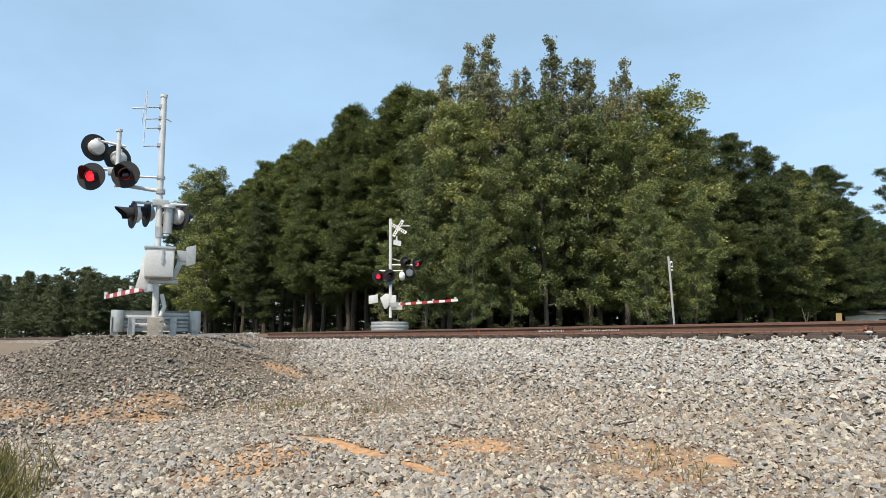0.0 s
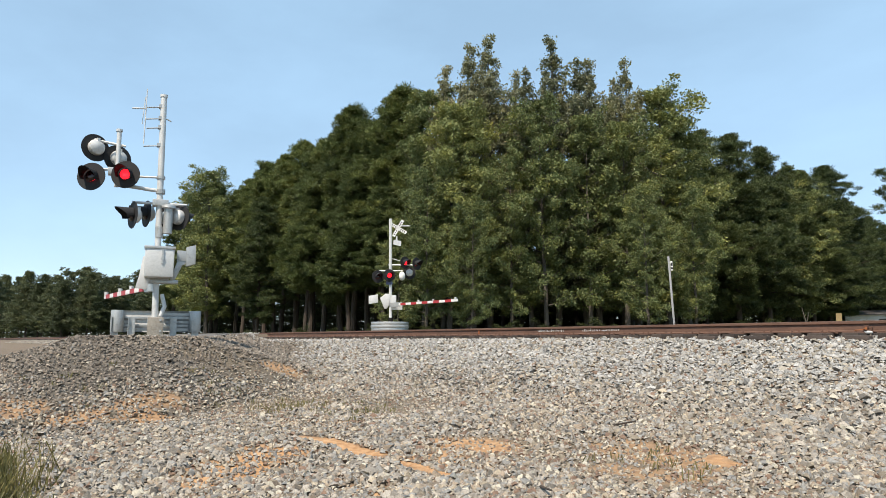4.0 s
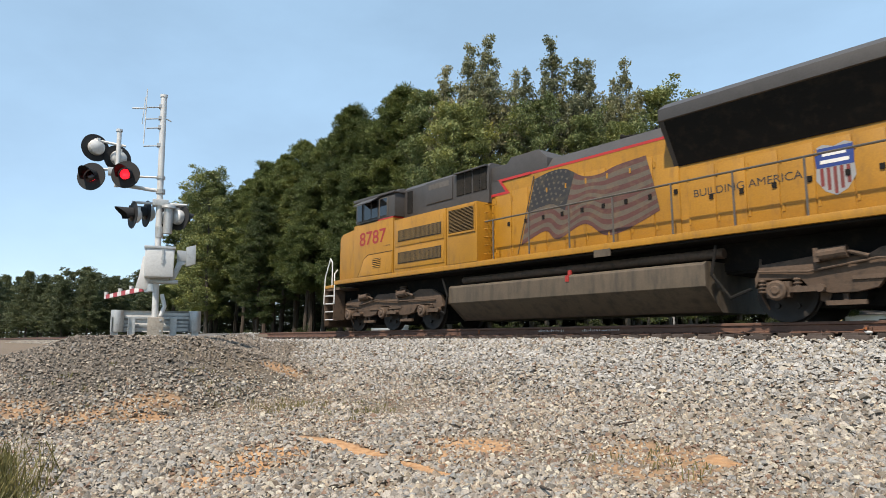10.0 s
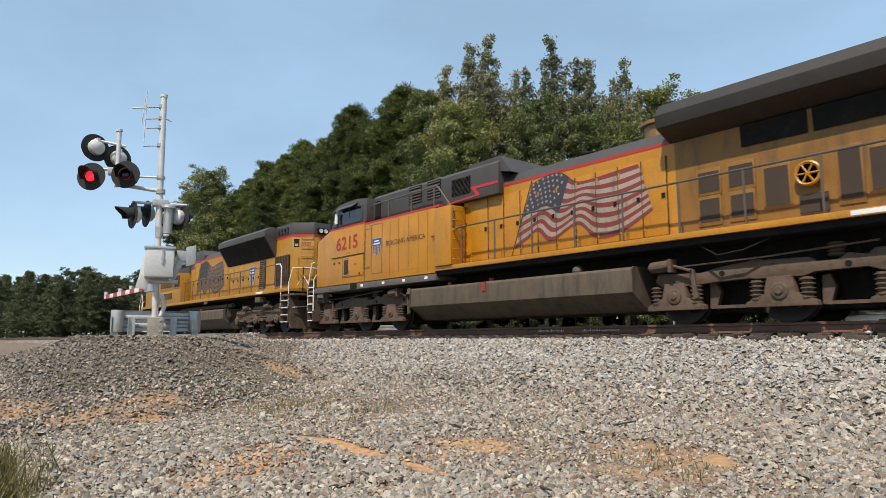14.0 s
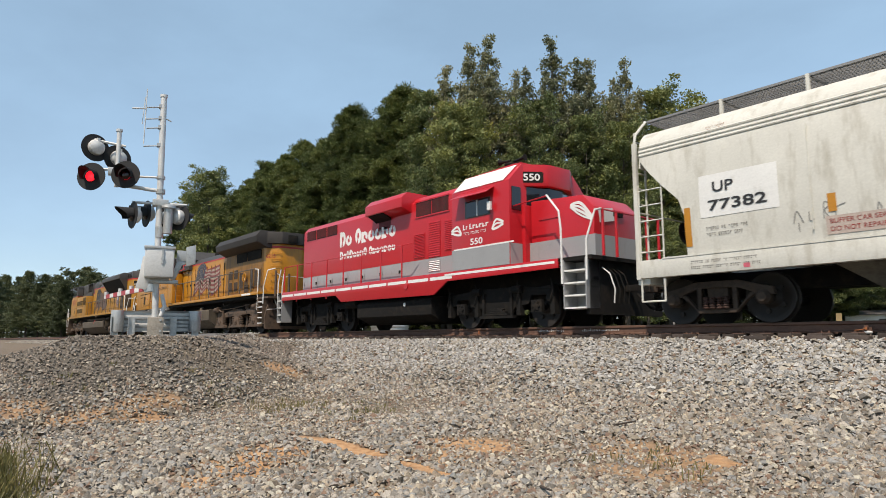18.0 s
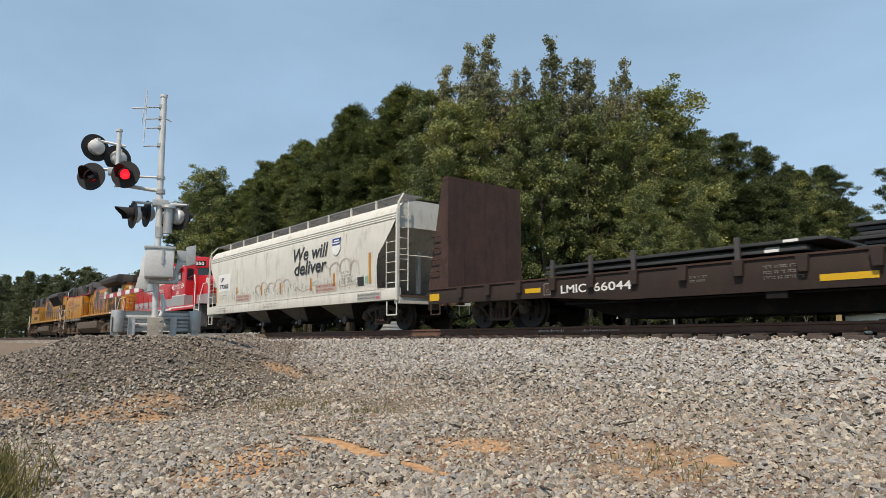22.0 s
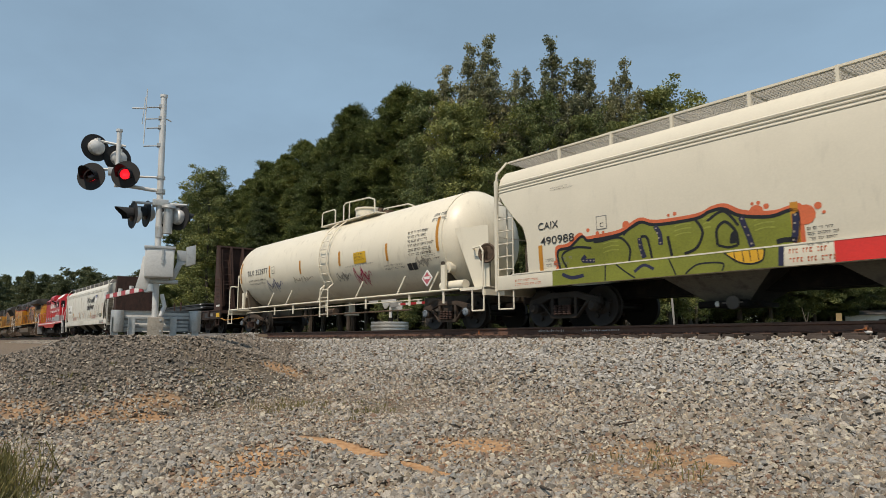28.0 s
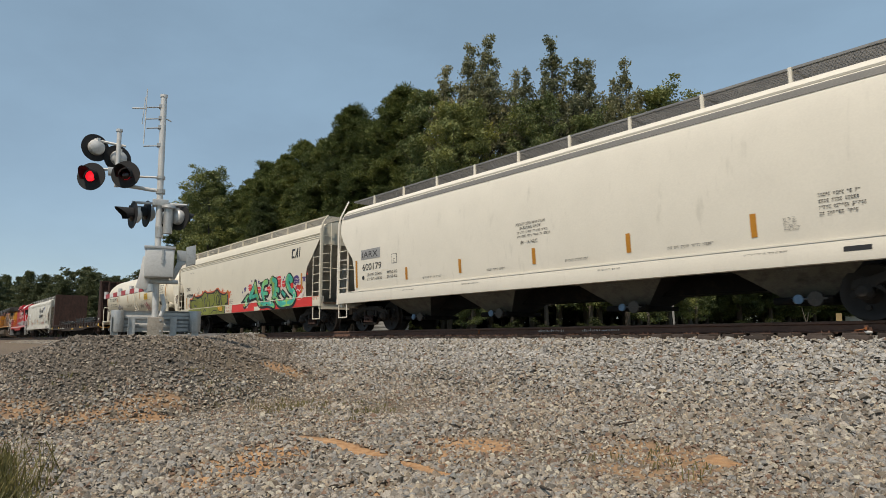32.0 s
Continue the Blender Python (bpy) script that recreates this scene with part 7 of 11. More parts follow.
# ---------------------------------------------------------------- the red locomotive
def loco_red():
    s0 = 46.0
    car = new_car("locomotive", "glossy red and grey road switcher locomotive with white lettering", "locomotive", s0)
    truck_two(car, (48.2, 50.94), s0, BLACK, loco=True)
    truck_two(car, (57.5, 60.3), s0, BLACK, loco=True)
    part("underframe", M().box(46.9, 62.0, -0.7, 0.7, 1.0, 1.5), BLACK, car)
    part("side_sill", M().ext("y", [(46.95, 1.22), (51.2, 1.22), (51.6, 0.98), (56.7, 0.95), (57.3, 1.3), (61.3, 1.33), (61.3, 1.55), (46.95, 1.55)], -1.51, -1.46), RED, car, "red side sill with a white stripe", bevel=0.008)
    part("side_sill", M().ext("y", [(46.95, 1.14), (61.3, 1.36), (61.3, 1.55), (46.95, 1.55)], 1.46, 1.51), RED, car)
    part("walkway", M().box(46.9, 61.4, -1.5, 1.5, 1.5, 1.552), RED, car)
    x = 47.0
    while x < 56.6:
        patch("white_stripe", x, x + 0.98, 1.36, 1.45, -1.513, WHITE, car)
        x += 1.06
    patch("white_stripe", 57.2, 61.2, 1.44, 1.5, -1.513, WHITE, car)
    part("fuel_tank", M().ext("x", [(-0.9, 0.2), (0.9, 0.2), (1.35, 0.42), (1.35, 0.85), (1.2, 0.95), (-1.2, 0.95), (-1.35, 0.85), (-1.35, 0.42)], 52.4, 56.4), BLACK, car, bevel=0.02)
    part("air_reservoir", M().cyl((51.6, -1.2, 0.95), (52.3, -1.2, 0.95), 0.2, 14), BLACK, car, smooth=True)
    part("tank_gauge", M().cyl((55.1, -1.37, 0.75), (55.1, -1.33, 0.75), 0.06, 10), ALU, car)
    part("sill_port", M().lathe([(0.05, 0), (0.09, 0.01), (0.09, 0.03), (0.05, 0.03)], (55.4, -1.51, 1.28), (0, -1, 0), 14), RED, car)
    hw = 0.92
    hd = part("long_hood", M().ext("x", chamfered(0, 4.14, 2.12, hw, 0.2), 47.62, 57.5), RED, car, "red long hood with white lettering", bevel=0.02)
    part("grey_skirt", M().box(47.63, 57.45, -hw - 0.005, hw + 0.005, 1.55, 2.12), LOCOGREY, hd, "grey band along the hood")
    hatch_doors(hd, [47.75, 48.85, 49.95, 51.05, 52.15, 53.25, 54.35], 1.6, 2.08, -hw - 0.008, LOCOGREY)
    for k in range(3):
        louvres(hd, "rear_grille", 47.9 + 0.8 * k, 48.62 + 0.8 * k, 3.56, 3.93, -hw - 0.012, 12, DARKRED, GRILLE, vertical=True)
    db = part("dynamic_brake_box", M().ext("x", [(-0.9, 3.66), (0.9, 3.66), (1.32, 3.82), (1.32, 4.12), (1.1, 4.32), (-1.1, 4.32), (-1.32, 4.12), (-1.32, 3.82)], 52.75, 54.85), RED, car, "red brake grid housing on the hood", bevel=0.015)
    part("grid_opening", M().ext("x", [(-0.93, 3.6), (-0.93, 3.68), (-1.28, 3.8), (-1.24, 3.77)], 52.85, 53.75), BLACK, db)
    part("grid_grime", sheet([(53.0, 3.3), (53.7, 3.36), (53.7, 3.62), (53.0, 3.62)], -hw - 0.006), DARKRED, db, "sooty streak below the grid housing")
    for a, b in ((55.1, 55.85), (55.9, 56.67)):
        louvres(hd, "radiator_grille", a, b, 3.48, 3.93, -hw - 0.015, 14, DARKRED, GRILLE, vertical=True)
        part("grille_frame", M().box(a - 0.05, b + 0.05, -hw - 0.03, -hw, 3.93, 3.97).box(a - 0.05, b + 0.05, -hw - 0.03, -hw, 3.44, 3.48), RED, hd)
    for a, b, z0, z1 in ((55.0, 55.55, 2.2, 2.95), (55.75, 56.3, 2.15, 3.25), (56.5, 57.15, 2.3, 3.2)):
        louvres(hd, "louvred_door", a, b, z0, z1, -hw - 0.015, 16, RED, RED)
    louvres(hd, "lower_louvre", 55.75, 56.3, 1.72, 2.05, -hw - 0.015, 6, WHITE, LOCOGREY)
    # the owner's name, as plain white shapes
    rr = random.Random(7)
    for x0, z0, h, n, w in ((50.45, 3.04, 0.56, 8, 3.35), (50.47, 2.58, 0.3, 15, 3.4)):
        x = x0
        for k in range(n):
            if (n, k) in ((8, 2), (15, 8)):
                x += w / n * 0.5
            ww = w / n * 0.96
            tall = k in (0, 2) if n == 8 else k in (0, 2, 3, 7, 8)
            hh = h * (1.0 if tall else 0.7)
            ring = [(x + ww * (0.5 + 0.5 * math.cos(a)), z0 + hh * (0.5 + 0.5 * math.sin(a))) for a in (i * math.pi / 6 for i in range(12))]
            hole = [(x + ww * (0.5 + 0.15 * math.cos(a)), z0 + hh * (0.5 + 0.2 * math.sin(a))) for a in (i * math.pi / 6 for i in range(12))]
            m = M()
            gap = rr.choice((2, 8, 10))
            for i in range(12):
                if i != gap:
                    j = (i + 1) % 12
                    m.flat([(p, -hw - 0.006, q) for p, q in (ring[i], ring[j], hole[j], hole[i])])
            if k % 3 == 0:
                m.flat([(p, -hw - 0.0075, q) for p, q in ((x, z0), (x + 0.3 * ww, z0), (x + 0.3 * ww, z0 + hh), (x, z0 + hh))])
            part("white_mark", m, WHITE, hd, "plain white shape of the owner's mark")
            x += w / n
    # cab
    cab = part("cab", M().ext("x", [(-1.5, 1.56), (1.5, 1.56), (1.5, 3.72), (1.02, 4.2), (-1.02, 4.2), (-1.5, 3.72)], 57.5, 59.75), RED, car, "red cab with a white roof panel and grey lower side", bevel=0.02)
    part("cab_front", M().ext("y", [(59.7, 1.56), (59.86, 1.56), (59.86, 3.1), (59.7, 3.12)], -1.05, 1.05), RED, cab, bevel=0.02)
    part("roof_cap", M().ext("y", [(57.45, 4.18), (59.72, 4.18), (59.72, 4.26), (59.4, 4.28), (57.5, 4.24)], -1.0, 1.0), RED, cab, bevel=0.02)
    part("white_roof_panel", M().flat([(57.6, -1.508, 3.74), (59.55, -1.508, 3.74), (59.6, -1.03, 4.215), (57.55, -1.03, 4.215)]), WHITE, cab, "white roof side panel")
    part("grey_lower_side", M().box(57.52, 59.74, -1.506, 1.506, 1.56, 2.12), LOCOGREY, cab, "grey lower cab side")
    part("side_band", M().box(57.6, 59.9, -1.51, -1.5, 2.1, 2.14), WHITE, cab)
    w = window(cab, "cab_window", [(58.12, 2.95), (59.02, 2.95), (59.02, 3.38), (58.12, 3.38)], -1.505)
    part("window_divider", M().box(58.56, 58.6, -1.535, -1.5, 2.95, 3.38), ALU, w)
    part("sunshade", M().add([(57.85, -1.5, 3.64), (59.2, -1.5, 3.64), (59.25, -1.82, 3.46), (57.8, -1.82, 3.46), (57.85, -1.5, 3.62), (59.2, -1.5, 3.62), (59.25, -1.82, 3.44), (57.8, -1.82, 3.44)], [(0, 1, 2, 3), (7, 6, 5, 4), (3, 2, 6, 7), (0, 3, 7, 4), (1, 5, 6, 2)]), RED, cab)
    part("mirror", M().box(59.1, 59.22, -1.66, -1.6, 3.0, 3.22), WHITE, cab)
    part("door_window", M().box(59.752, 59.772, -1.42, -1.1, 2.95, 3.56), GLASS, cab, "dark glass of the front cab door")
    part("grey_door_foot", M().box(59.752, 59.768, -1.48, -1.06, 1.56, 2.1), LOCOGREY, cab)
    part("windshield", M().ext("z", [(59.7, -0.98), (60.02, -0.24), (60.02, 0.24), (59.7, 0.98)], 3.1, 3.64), GLASS, cab, "dark windshield below the visor")
    nb = part("number_board", M().ext("z", [(59.64, -1.12), (60.1, -0.5), (60.14, -0.4), (60.14, 0.4), (60.1, 0.5), (59.64, 1.12)], 3.62, 4.2), RED, cab, "red visor with number boards", bevel=0.03)
    tilt = math.atan2(0.62, 0.46)

    def corner(x, z, out):
        return (59.64 + x * math.cos(tilt) + out * math.sin(tilt), -1.12 + x * math.sin(tilt) - out * math.cos(tilt), z)

    part("number_panel", M().flat([corner(0.08, 3.74, 0.006), corner(0.11, 3.71, 0.006), corner(0.68, 3.71, 0.006), corner(0.71, 3.74, 0.006), corner(0.71, 3.97, 0.006), corner(0.68, 4.0, 0.006), corner(0.11, 4.0, 0.006), corner(0.08, 3.97, 0.006)]), BLACK, nb, "black number panel")
    tx = text("board_number", "550", 0.0, 0.0, 0.18, WHITE, nb, y=0.0, width=0.44, bold=0.02, label="white number 550 on the board")
    q = corner(0.18, 3.77, 0.012)
    tx.matrix_basis = pose(q[0] - s0, q[1], q[2], 0, 0, math.degrees(tilt)) @ pose(s0, 0, 0)
    text("cab_number", "550", 58.28, 2.2, 0.17, WHITE, cab, y=-1.508, width=0.48, bold=0.02, label="white number 550")
    x = 57.98
    for k in range(8):
        tall = k in (0, 2)
        wide = 0.105 if k != 1 else 0.06
        patch("white_mark", x, x + wide * 0.42, 2.63, 2.63 + (0.15 if tall else 0.105), -1.507, WHITE, cab)
        part("white_mark", sheet([(x + wide * 0.42, 2.63 + 0.07 * (k % 2)), (x + wide, 2.63 + 0.07 * (k % 2)), (x + wide, 2.665 + 0.07 * (k % 2)), (x + wide * 0.42, 2.665 + 0.07 * (k % 2))], -1.507), WHITE, cab)
        x += wide + (0.08 if k == 1 else 0.022)
    bars("owner_lines", 58.02, 2.49, 1, 0.95, 0.075, -1.507, WHITE, cab, 5, "small white bars of the owner's mark")
    for x0, d in ((57.92, -1), (59.12, 1)):
        for q, w in ((0.17, 0.03), (0.05, 0.022), (-0.08, 0.03)):
            ribbon(cab, "wing_mark", [(x0, 2.52), (x0 + d * 0.16, 2.6 + q * 0.9), (x0 + d * 0.42, 2.62 + q * 0.2)], w, WHITE, 0.0, flat_y=-1.507 - 0.0006 * abs(q))
    horn(car, 58.8, -0.45, 4.42, 3)
    part("horn_bracket", M().box(58.86, 58.98, -0.5, -0.4, 4.2, 4.43), BLACK, car)
    # short hood
    nose = part("short_hood", M().ext("y", [(59.9, 1.56), (61.85, 1.56), (61.9, 2.75), (61.55, 3.1), (59.9, 3.2)], -0.88, 0.88), RED, car, "red short hood with grey base", bevel=0.05)
    part("grey_skirt", M().box(59.76, 61.9, -0.888, 0.888, 1.56, 2.12), LOCOGREY, nose)
    for q, w in ((0.16, 0.035), (0.06, 0.026), (-0.04, 0.03), (-0.13, 0.022)):
        ribbon(nose, "wing_mark", [(61.2, 2.86 + q * 0.15), (61.5, 2.74 + q), (61.82, 2.5 + q * 0.3)], w, WHITE, 0.0, "plain white emblem shape", flat_y=-0.892 - 0.002 * abs(q))
    part("wing_mark", M().flat([(61.905, -0.7, 2.4), (61.905, -0.1, 2.5), (61.905, -0.2, 2.8), (61.905, -0.75, 2.72)]), WHITE, nose)
    part("sand_hatch", M().box(60.2, 60.9, -0.9, -0.87, 2.66, 2.72), RED, nose)
    part("headlight", M().box(61.85, 61.93, -0.18, 0.18, 2.6, 2.74), BLACK, nose)
    # ends
    part("end_platform", M().box(61.3, 62.25, -1.5, 1.5, 1.46, 1.55), BLACK, car)
    part("end_platform", M().box(46.6, 47.6, -1.5, 1.5, 1.46, 1.55), BLACK, car)
    step_well(car, 61.45, 62.1, 0.38, 1.5, LOCOGREY, WHITE, 4)
    step_well(car, 46.62, 47.0, 0.38, 1.5, LOCOGREY, WHITE, 4)
    for k in (-1, 1):
        part("pilot_sheet", M().box(62.0, 62.1, -1.4, 1.4, 0.25, 1.46) if k > 0 else M().box(46.65, 46.75, -1.4, 1.4, 0.25, 1.46), BLACK, car)
    xs = [47.1, 48.2, 49.35, 50.5, 51.65, 52.8, 53.95, 55.1]
    rail_posts(car, xs, -1.47, 1.15, 2.55, RED, 0.02)
    part("handrail", M().tube([(47.1, -1.47, 2.55), (55.1, -1.47, 2.55), (55.4, -1.3, 2.6)], 0.016, 6), RED, car)
    part("handrail", M().tube([(59.3, -1.35, 3.02), (60.9, -1.4, 3.1)], 0.018, 6), RED, car)
    part("handrail", M().tube([(60.9, -1.4, 3.12), (61.35, -1.5, 2.65), (61.42, -1.52, 2.2), (61.42, -1.52, 0.95)], 0.024, 7), WHITE, car, "white end handrail")
    part("handrail", M().tube([(62.12, -1.52, 1.0), (62.12, -1.5, 1.9), (62.3, -1.4, 2.55), (62.32, -1.2, 2.6)], 0.024, 7), WHITE, car, "white end handrail")
    part("handrail", M().tube([(46.6, -1.5, 0.9), (46.62, -1.5, 2.0), (46.8, -1.48, 2.5)], 0.022, 7), WHITE, car, "white end handrail")
    part("handrail", M().tube([(46.98, -1.5, 0.9), (46.98, -1.5, 1.8), (47.1, -1.47, 2.5)], 0.022, 7), WHITE, car, "white end handrail")
    for y in (-1.1, -0.6, 0.6, 1.1):
        part("end_post", M().cyl((62.28, y, 1.55), (62.28, y, 2.6), 0.035, 8), RED, car)
    part("end_rail", M().tube([(62.28, -1.2, 2.6), (62.28, 1.2, 2.6)], 0.02, 6), RED, car)
    for j in range(4):
        y = -1.0 + 0.18 * j
        part("air_hose", M().tube([(62.15, y, 1.3), (62.35, y, 1.15), (62.45, y + 0.04, 0.8), (62.4, y + 0.06, 0.5)], 0.014, 6), WHITE if j == 0 else BLACK, car)
    coupler(car, 46.2, -1, BLACK)
    coupler(car, 62.65, 1, BLACK)
    return car


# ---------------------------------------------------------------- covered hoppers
SLOPEGREY = mat("dark_outlet_grey", (0.2, 0.185, 0.15), 0.75, var=0.2, dirt=(0.06, 0.053, 0.045), amount=0.45)
# near-black: the shade on the sunless outlet slopes, with some grime
SHADEGRIME = mat("shaded_grimy_slope", (0.03, 0.027, 0.023), 0.85, var=0.3, dirt=(0.09, 0.08, 0.065), amount=0.35)
GRATING = mat("weathered_grating", (0.30, 0.30, 0.30), 0.6, metal=0.3, var=0.2)
PALEGRATE = mat("pale_painted_grating", (0.62, 0.6, 0.55), 0.6, var=0.2)
TRUCKDARK = mat("dark_truck_steel", (0.036, 0.027, 0.02), 0.85, dirt=(0.015, 0.012, 0.01), amount=0.45, scale=3, bump=0.3)
SIDE = [(0.90, -1.525), (1.28, -1.525), (1.281, -1.49), (1.7, -1.525), (2.4, -1.55), (3.1, -1.535), (3.55, -1.48), (3.8, -1.40), (3.98, -1.22), (4.1, -0.85), (4.16, -0.4), (4.18, 0.0)]


def side_y(z, lift=0.0):
    return lerp_list(z, SIDE) - lift


def on_side(lift):
    return lambda z: side_y(z) - lift


def taller(z, tall):
    """Levels above the middle of the side, raised on the higher cars."""
    return z if z < 3.1 else 3.1 + (z - 3.1) * tall


def hopper_shell(car, x0, x1, material, inset_l, inset_r, tall=1.0):
    """The curved sides and roof: each level of the cross-section has its own ends, so the corners are cut away."""
    prof = []
    low = [p for p in SIDE if p[0] > 1.2805]
    for (z, y), (z2, y2) in zip(low[:-1], low[1:]):
        prof += [(z, y), ((z + z2) / 2, (y + y2) / 2 - 0.004)]
    prof.append(low[-1])
    n = 12
    m = M()
    for k in (-1, 1):
        vs, fs = [], []
        for z, y in prof:
            a, b = x0 + inset_l(z), x1 - inset_r(z)
            vs += [(a + (b - a) * i / n, y if k < 0 else -y, taller(z, tall)) for i in range(n + 1)]
        for j in range(len(prof) - 1):
            for i in range(n):
                q = (j * (n + 1) + i, j * (n + 1) + i + 1, (j + 1) * (n + 1) + i + 1, (j + 1) * (n + 1) + i)
                fs.append(q if k < 0 else q[::-1])
        m.add(vs, fs)
    return part("hopper_body", m, material, car, smooth=True)


def slope_sheets(car, x0, x1, material, paint):
    """The slanted end sheets and the upright upper end sheets."""
    for xe, d in ((x0, 1), (x1, -1)):
        pts = [(xe + d * 0.15, 3.3), (xe + d * 0.17, 3.3), (xe + d * 2.9, 1.1), (xe + d * 2.9, 1.0), (xe + d * 2.75, 1.0)]
        part("slope_sheet", M().ext("y", pts if d > 0 else pts[::-1], -1.46, 1.46), material, car, "slanted end sheet, its shade put into the grey")
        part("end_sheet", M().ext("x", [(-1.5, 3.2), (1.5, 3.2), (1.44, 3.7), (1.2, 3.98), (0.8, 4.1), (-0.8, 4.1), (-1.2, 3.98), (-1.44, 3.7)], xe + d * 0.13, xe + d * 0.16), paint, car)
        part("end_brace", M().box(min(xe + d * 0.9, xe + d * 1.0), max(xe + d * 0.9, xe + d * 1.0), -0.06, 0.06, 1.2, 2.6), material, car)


def roof_walk(car, x0, x1, z, posts, material, grate, rail, out=1.12):
    """The roof walkway: two grated boards, an edge rail and stanchions."""
    for k in (-1, 1):
        g = M()
        for j in range(8):
            y = k * (out - 0.094 * j)
            g.box(x0, x1, y - 0.006, y + 0.006, z - 0.035, z)
        n = int((x1 - x0) / 0.06)
        for i in range(n):
            x = x0 + (x1 - x0) * (i + 0.5) / n
            g.box(x - 0.008, x + 0.008, k * out if k < 0 else out - 0.66, k * (out - 0.66) if k < 0 else out, z - 0.025, z - 0.005)
        b = part("running_board", g, grate, car, "galvanised grating of the roof walkway")
        part("edge_rail", M().box(x0, x1, k * (out + 0.04) - 0.015, k * (out + 0.04) + 0.015, z - 0.02, z + 0.022), rail, car)
        for i, x in enumerate(posts):
            m = M().add([(x - 0.03, k * (out + 0.08), z - 0.3), (x + 0.03, k * (out + 0.08), z - 0.3), (x + 0.03, k * (out + 0.08), z + 0.02), (x - 0.03, k * (out + 0.08), z + 0.02), (x - 0.03, k * (out + 0.03), z - 0.28), (x + 0.03, k * (out + 0.03), z - 0.28), (x + 0.03, k * (out + 0.03), z + 0.02), (x - 0.03, k * (out + 0.03), z + 0.02)],
                       [(0, 1, 2, 3), (5, 4, 7, 6), (1, 5, 6, 2), (4, 0, 3, 7), (3, 2, 6, 7), (0, 4, 5, 1)])
            part("stanchion", m, material, car)
            part("walk_bracket", M().cyl((x, k * (out + 0.03), z - 0.02), (x + 0.2, k * (out - 0.5), z - 0.14), 0.025, 6), grate, car)


def outlets(car, xs, w, fitting):
    for x in xs:
        top = [(x - w, -1.2), (x + w, -1.2), (x + w, 1.2), (x - w, 1.2)]
        low = [(x - 0.4, -0.42), (x + 0.4, -0.42), (x + 0.4, 0.42), (x - 0.4, 0.42)]
        # the lengthwise slopes get their shade from this black colour
        h = part("outlet_hopper", M().ext("z", low, 0.42, 1.15, taper=top), SHADEGRIME, car, "sloped outlet hopper, shade and grime painted on its lengthwise slopes")
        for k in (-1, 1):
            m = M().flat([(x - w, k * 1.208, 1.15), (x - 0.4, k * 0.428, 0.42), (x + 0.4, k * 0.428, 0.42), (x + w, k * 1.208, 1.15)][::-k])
            part("outlet_side", m, SLOPEGREY, h, "dark grey side sheet of the outlet")
        part("outlet_gate", M().box(x - 0.5, x + 0.5, -0.62, 0.62, 0.34, 0.43), BLACK, h, bevel=0.01)
        part("outlet_pipe", M().cyl((x - 0.5, -0.66, 0.38), (x + 0.5, -0.66, 0.38), 0.07, 10), BLACK, h)
        part("outlet_valve", M().lathe([(0.0, 0.05), (0.13, 0.04), (0.14, 0.0)], (x + 0.22, -0.7, 0.4), (0, -1, 0), 14).box(x + 0.02, x + 0.42, -0.76, -0.73, 0.385, 0.415), HANDGREY, h)
        part("outlet_cap", M().lathe([(0.055, 0), (0.06, 0.03), (0.04, 0.05)], (x - 0.1, -0.68, 0.38), (0, -1, 0), 14), fitting, h)
        bars("stencil", x - 0.25, 0.86, 1, 0.5, 0.05, lambda z: -0.98 - (z - 0.82) * 1.0, BARGREY, h, int(x))


def ladder(car, x0, x1, z0, z1, n, y, material, face="y"):
    lad = part("ladder", M().cyl((x0, y, z0), (x0, y, z1), 0.017, 6).cyl((x1, y, z0), (x1, y, z1), 0.017, 6), material, car)
    for i in range(n):
        z = z0 + (z1 - z0) * (i + 0.6) / n
        part("rung", M().cyl((x0, y, z), (x1, y, z), 0.014, 5), material, lad)


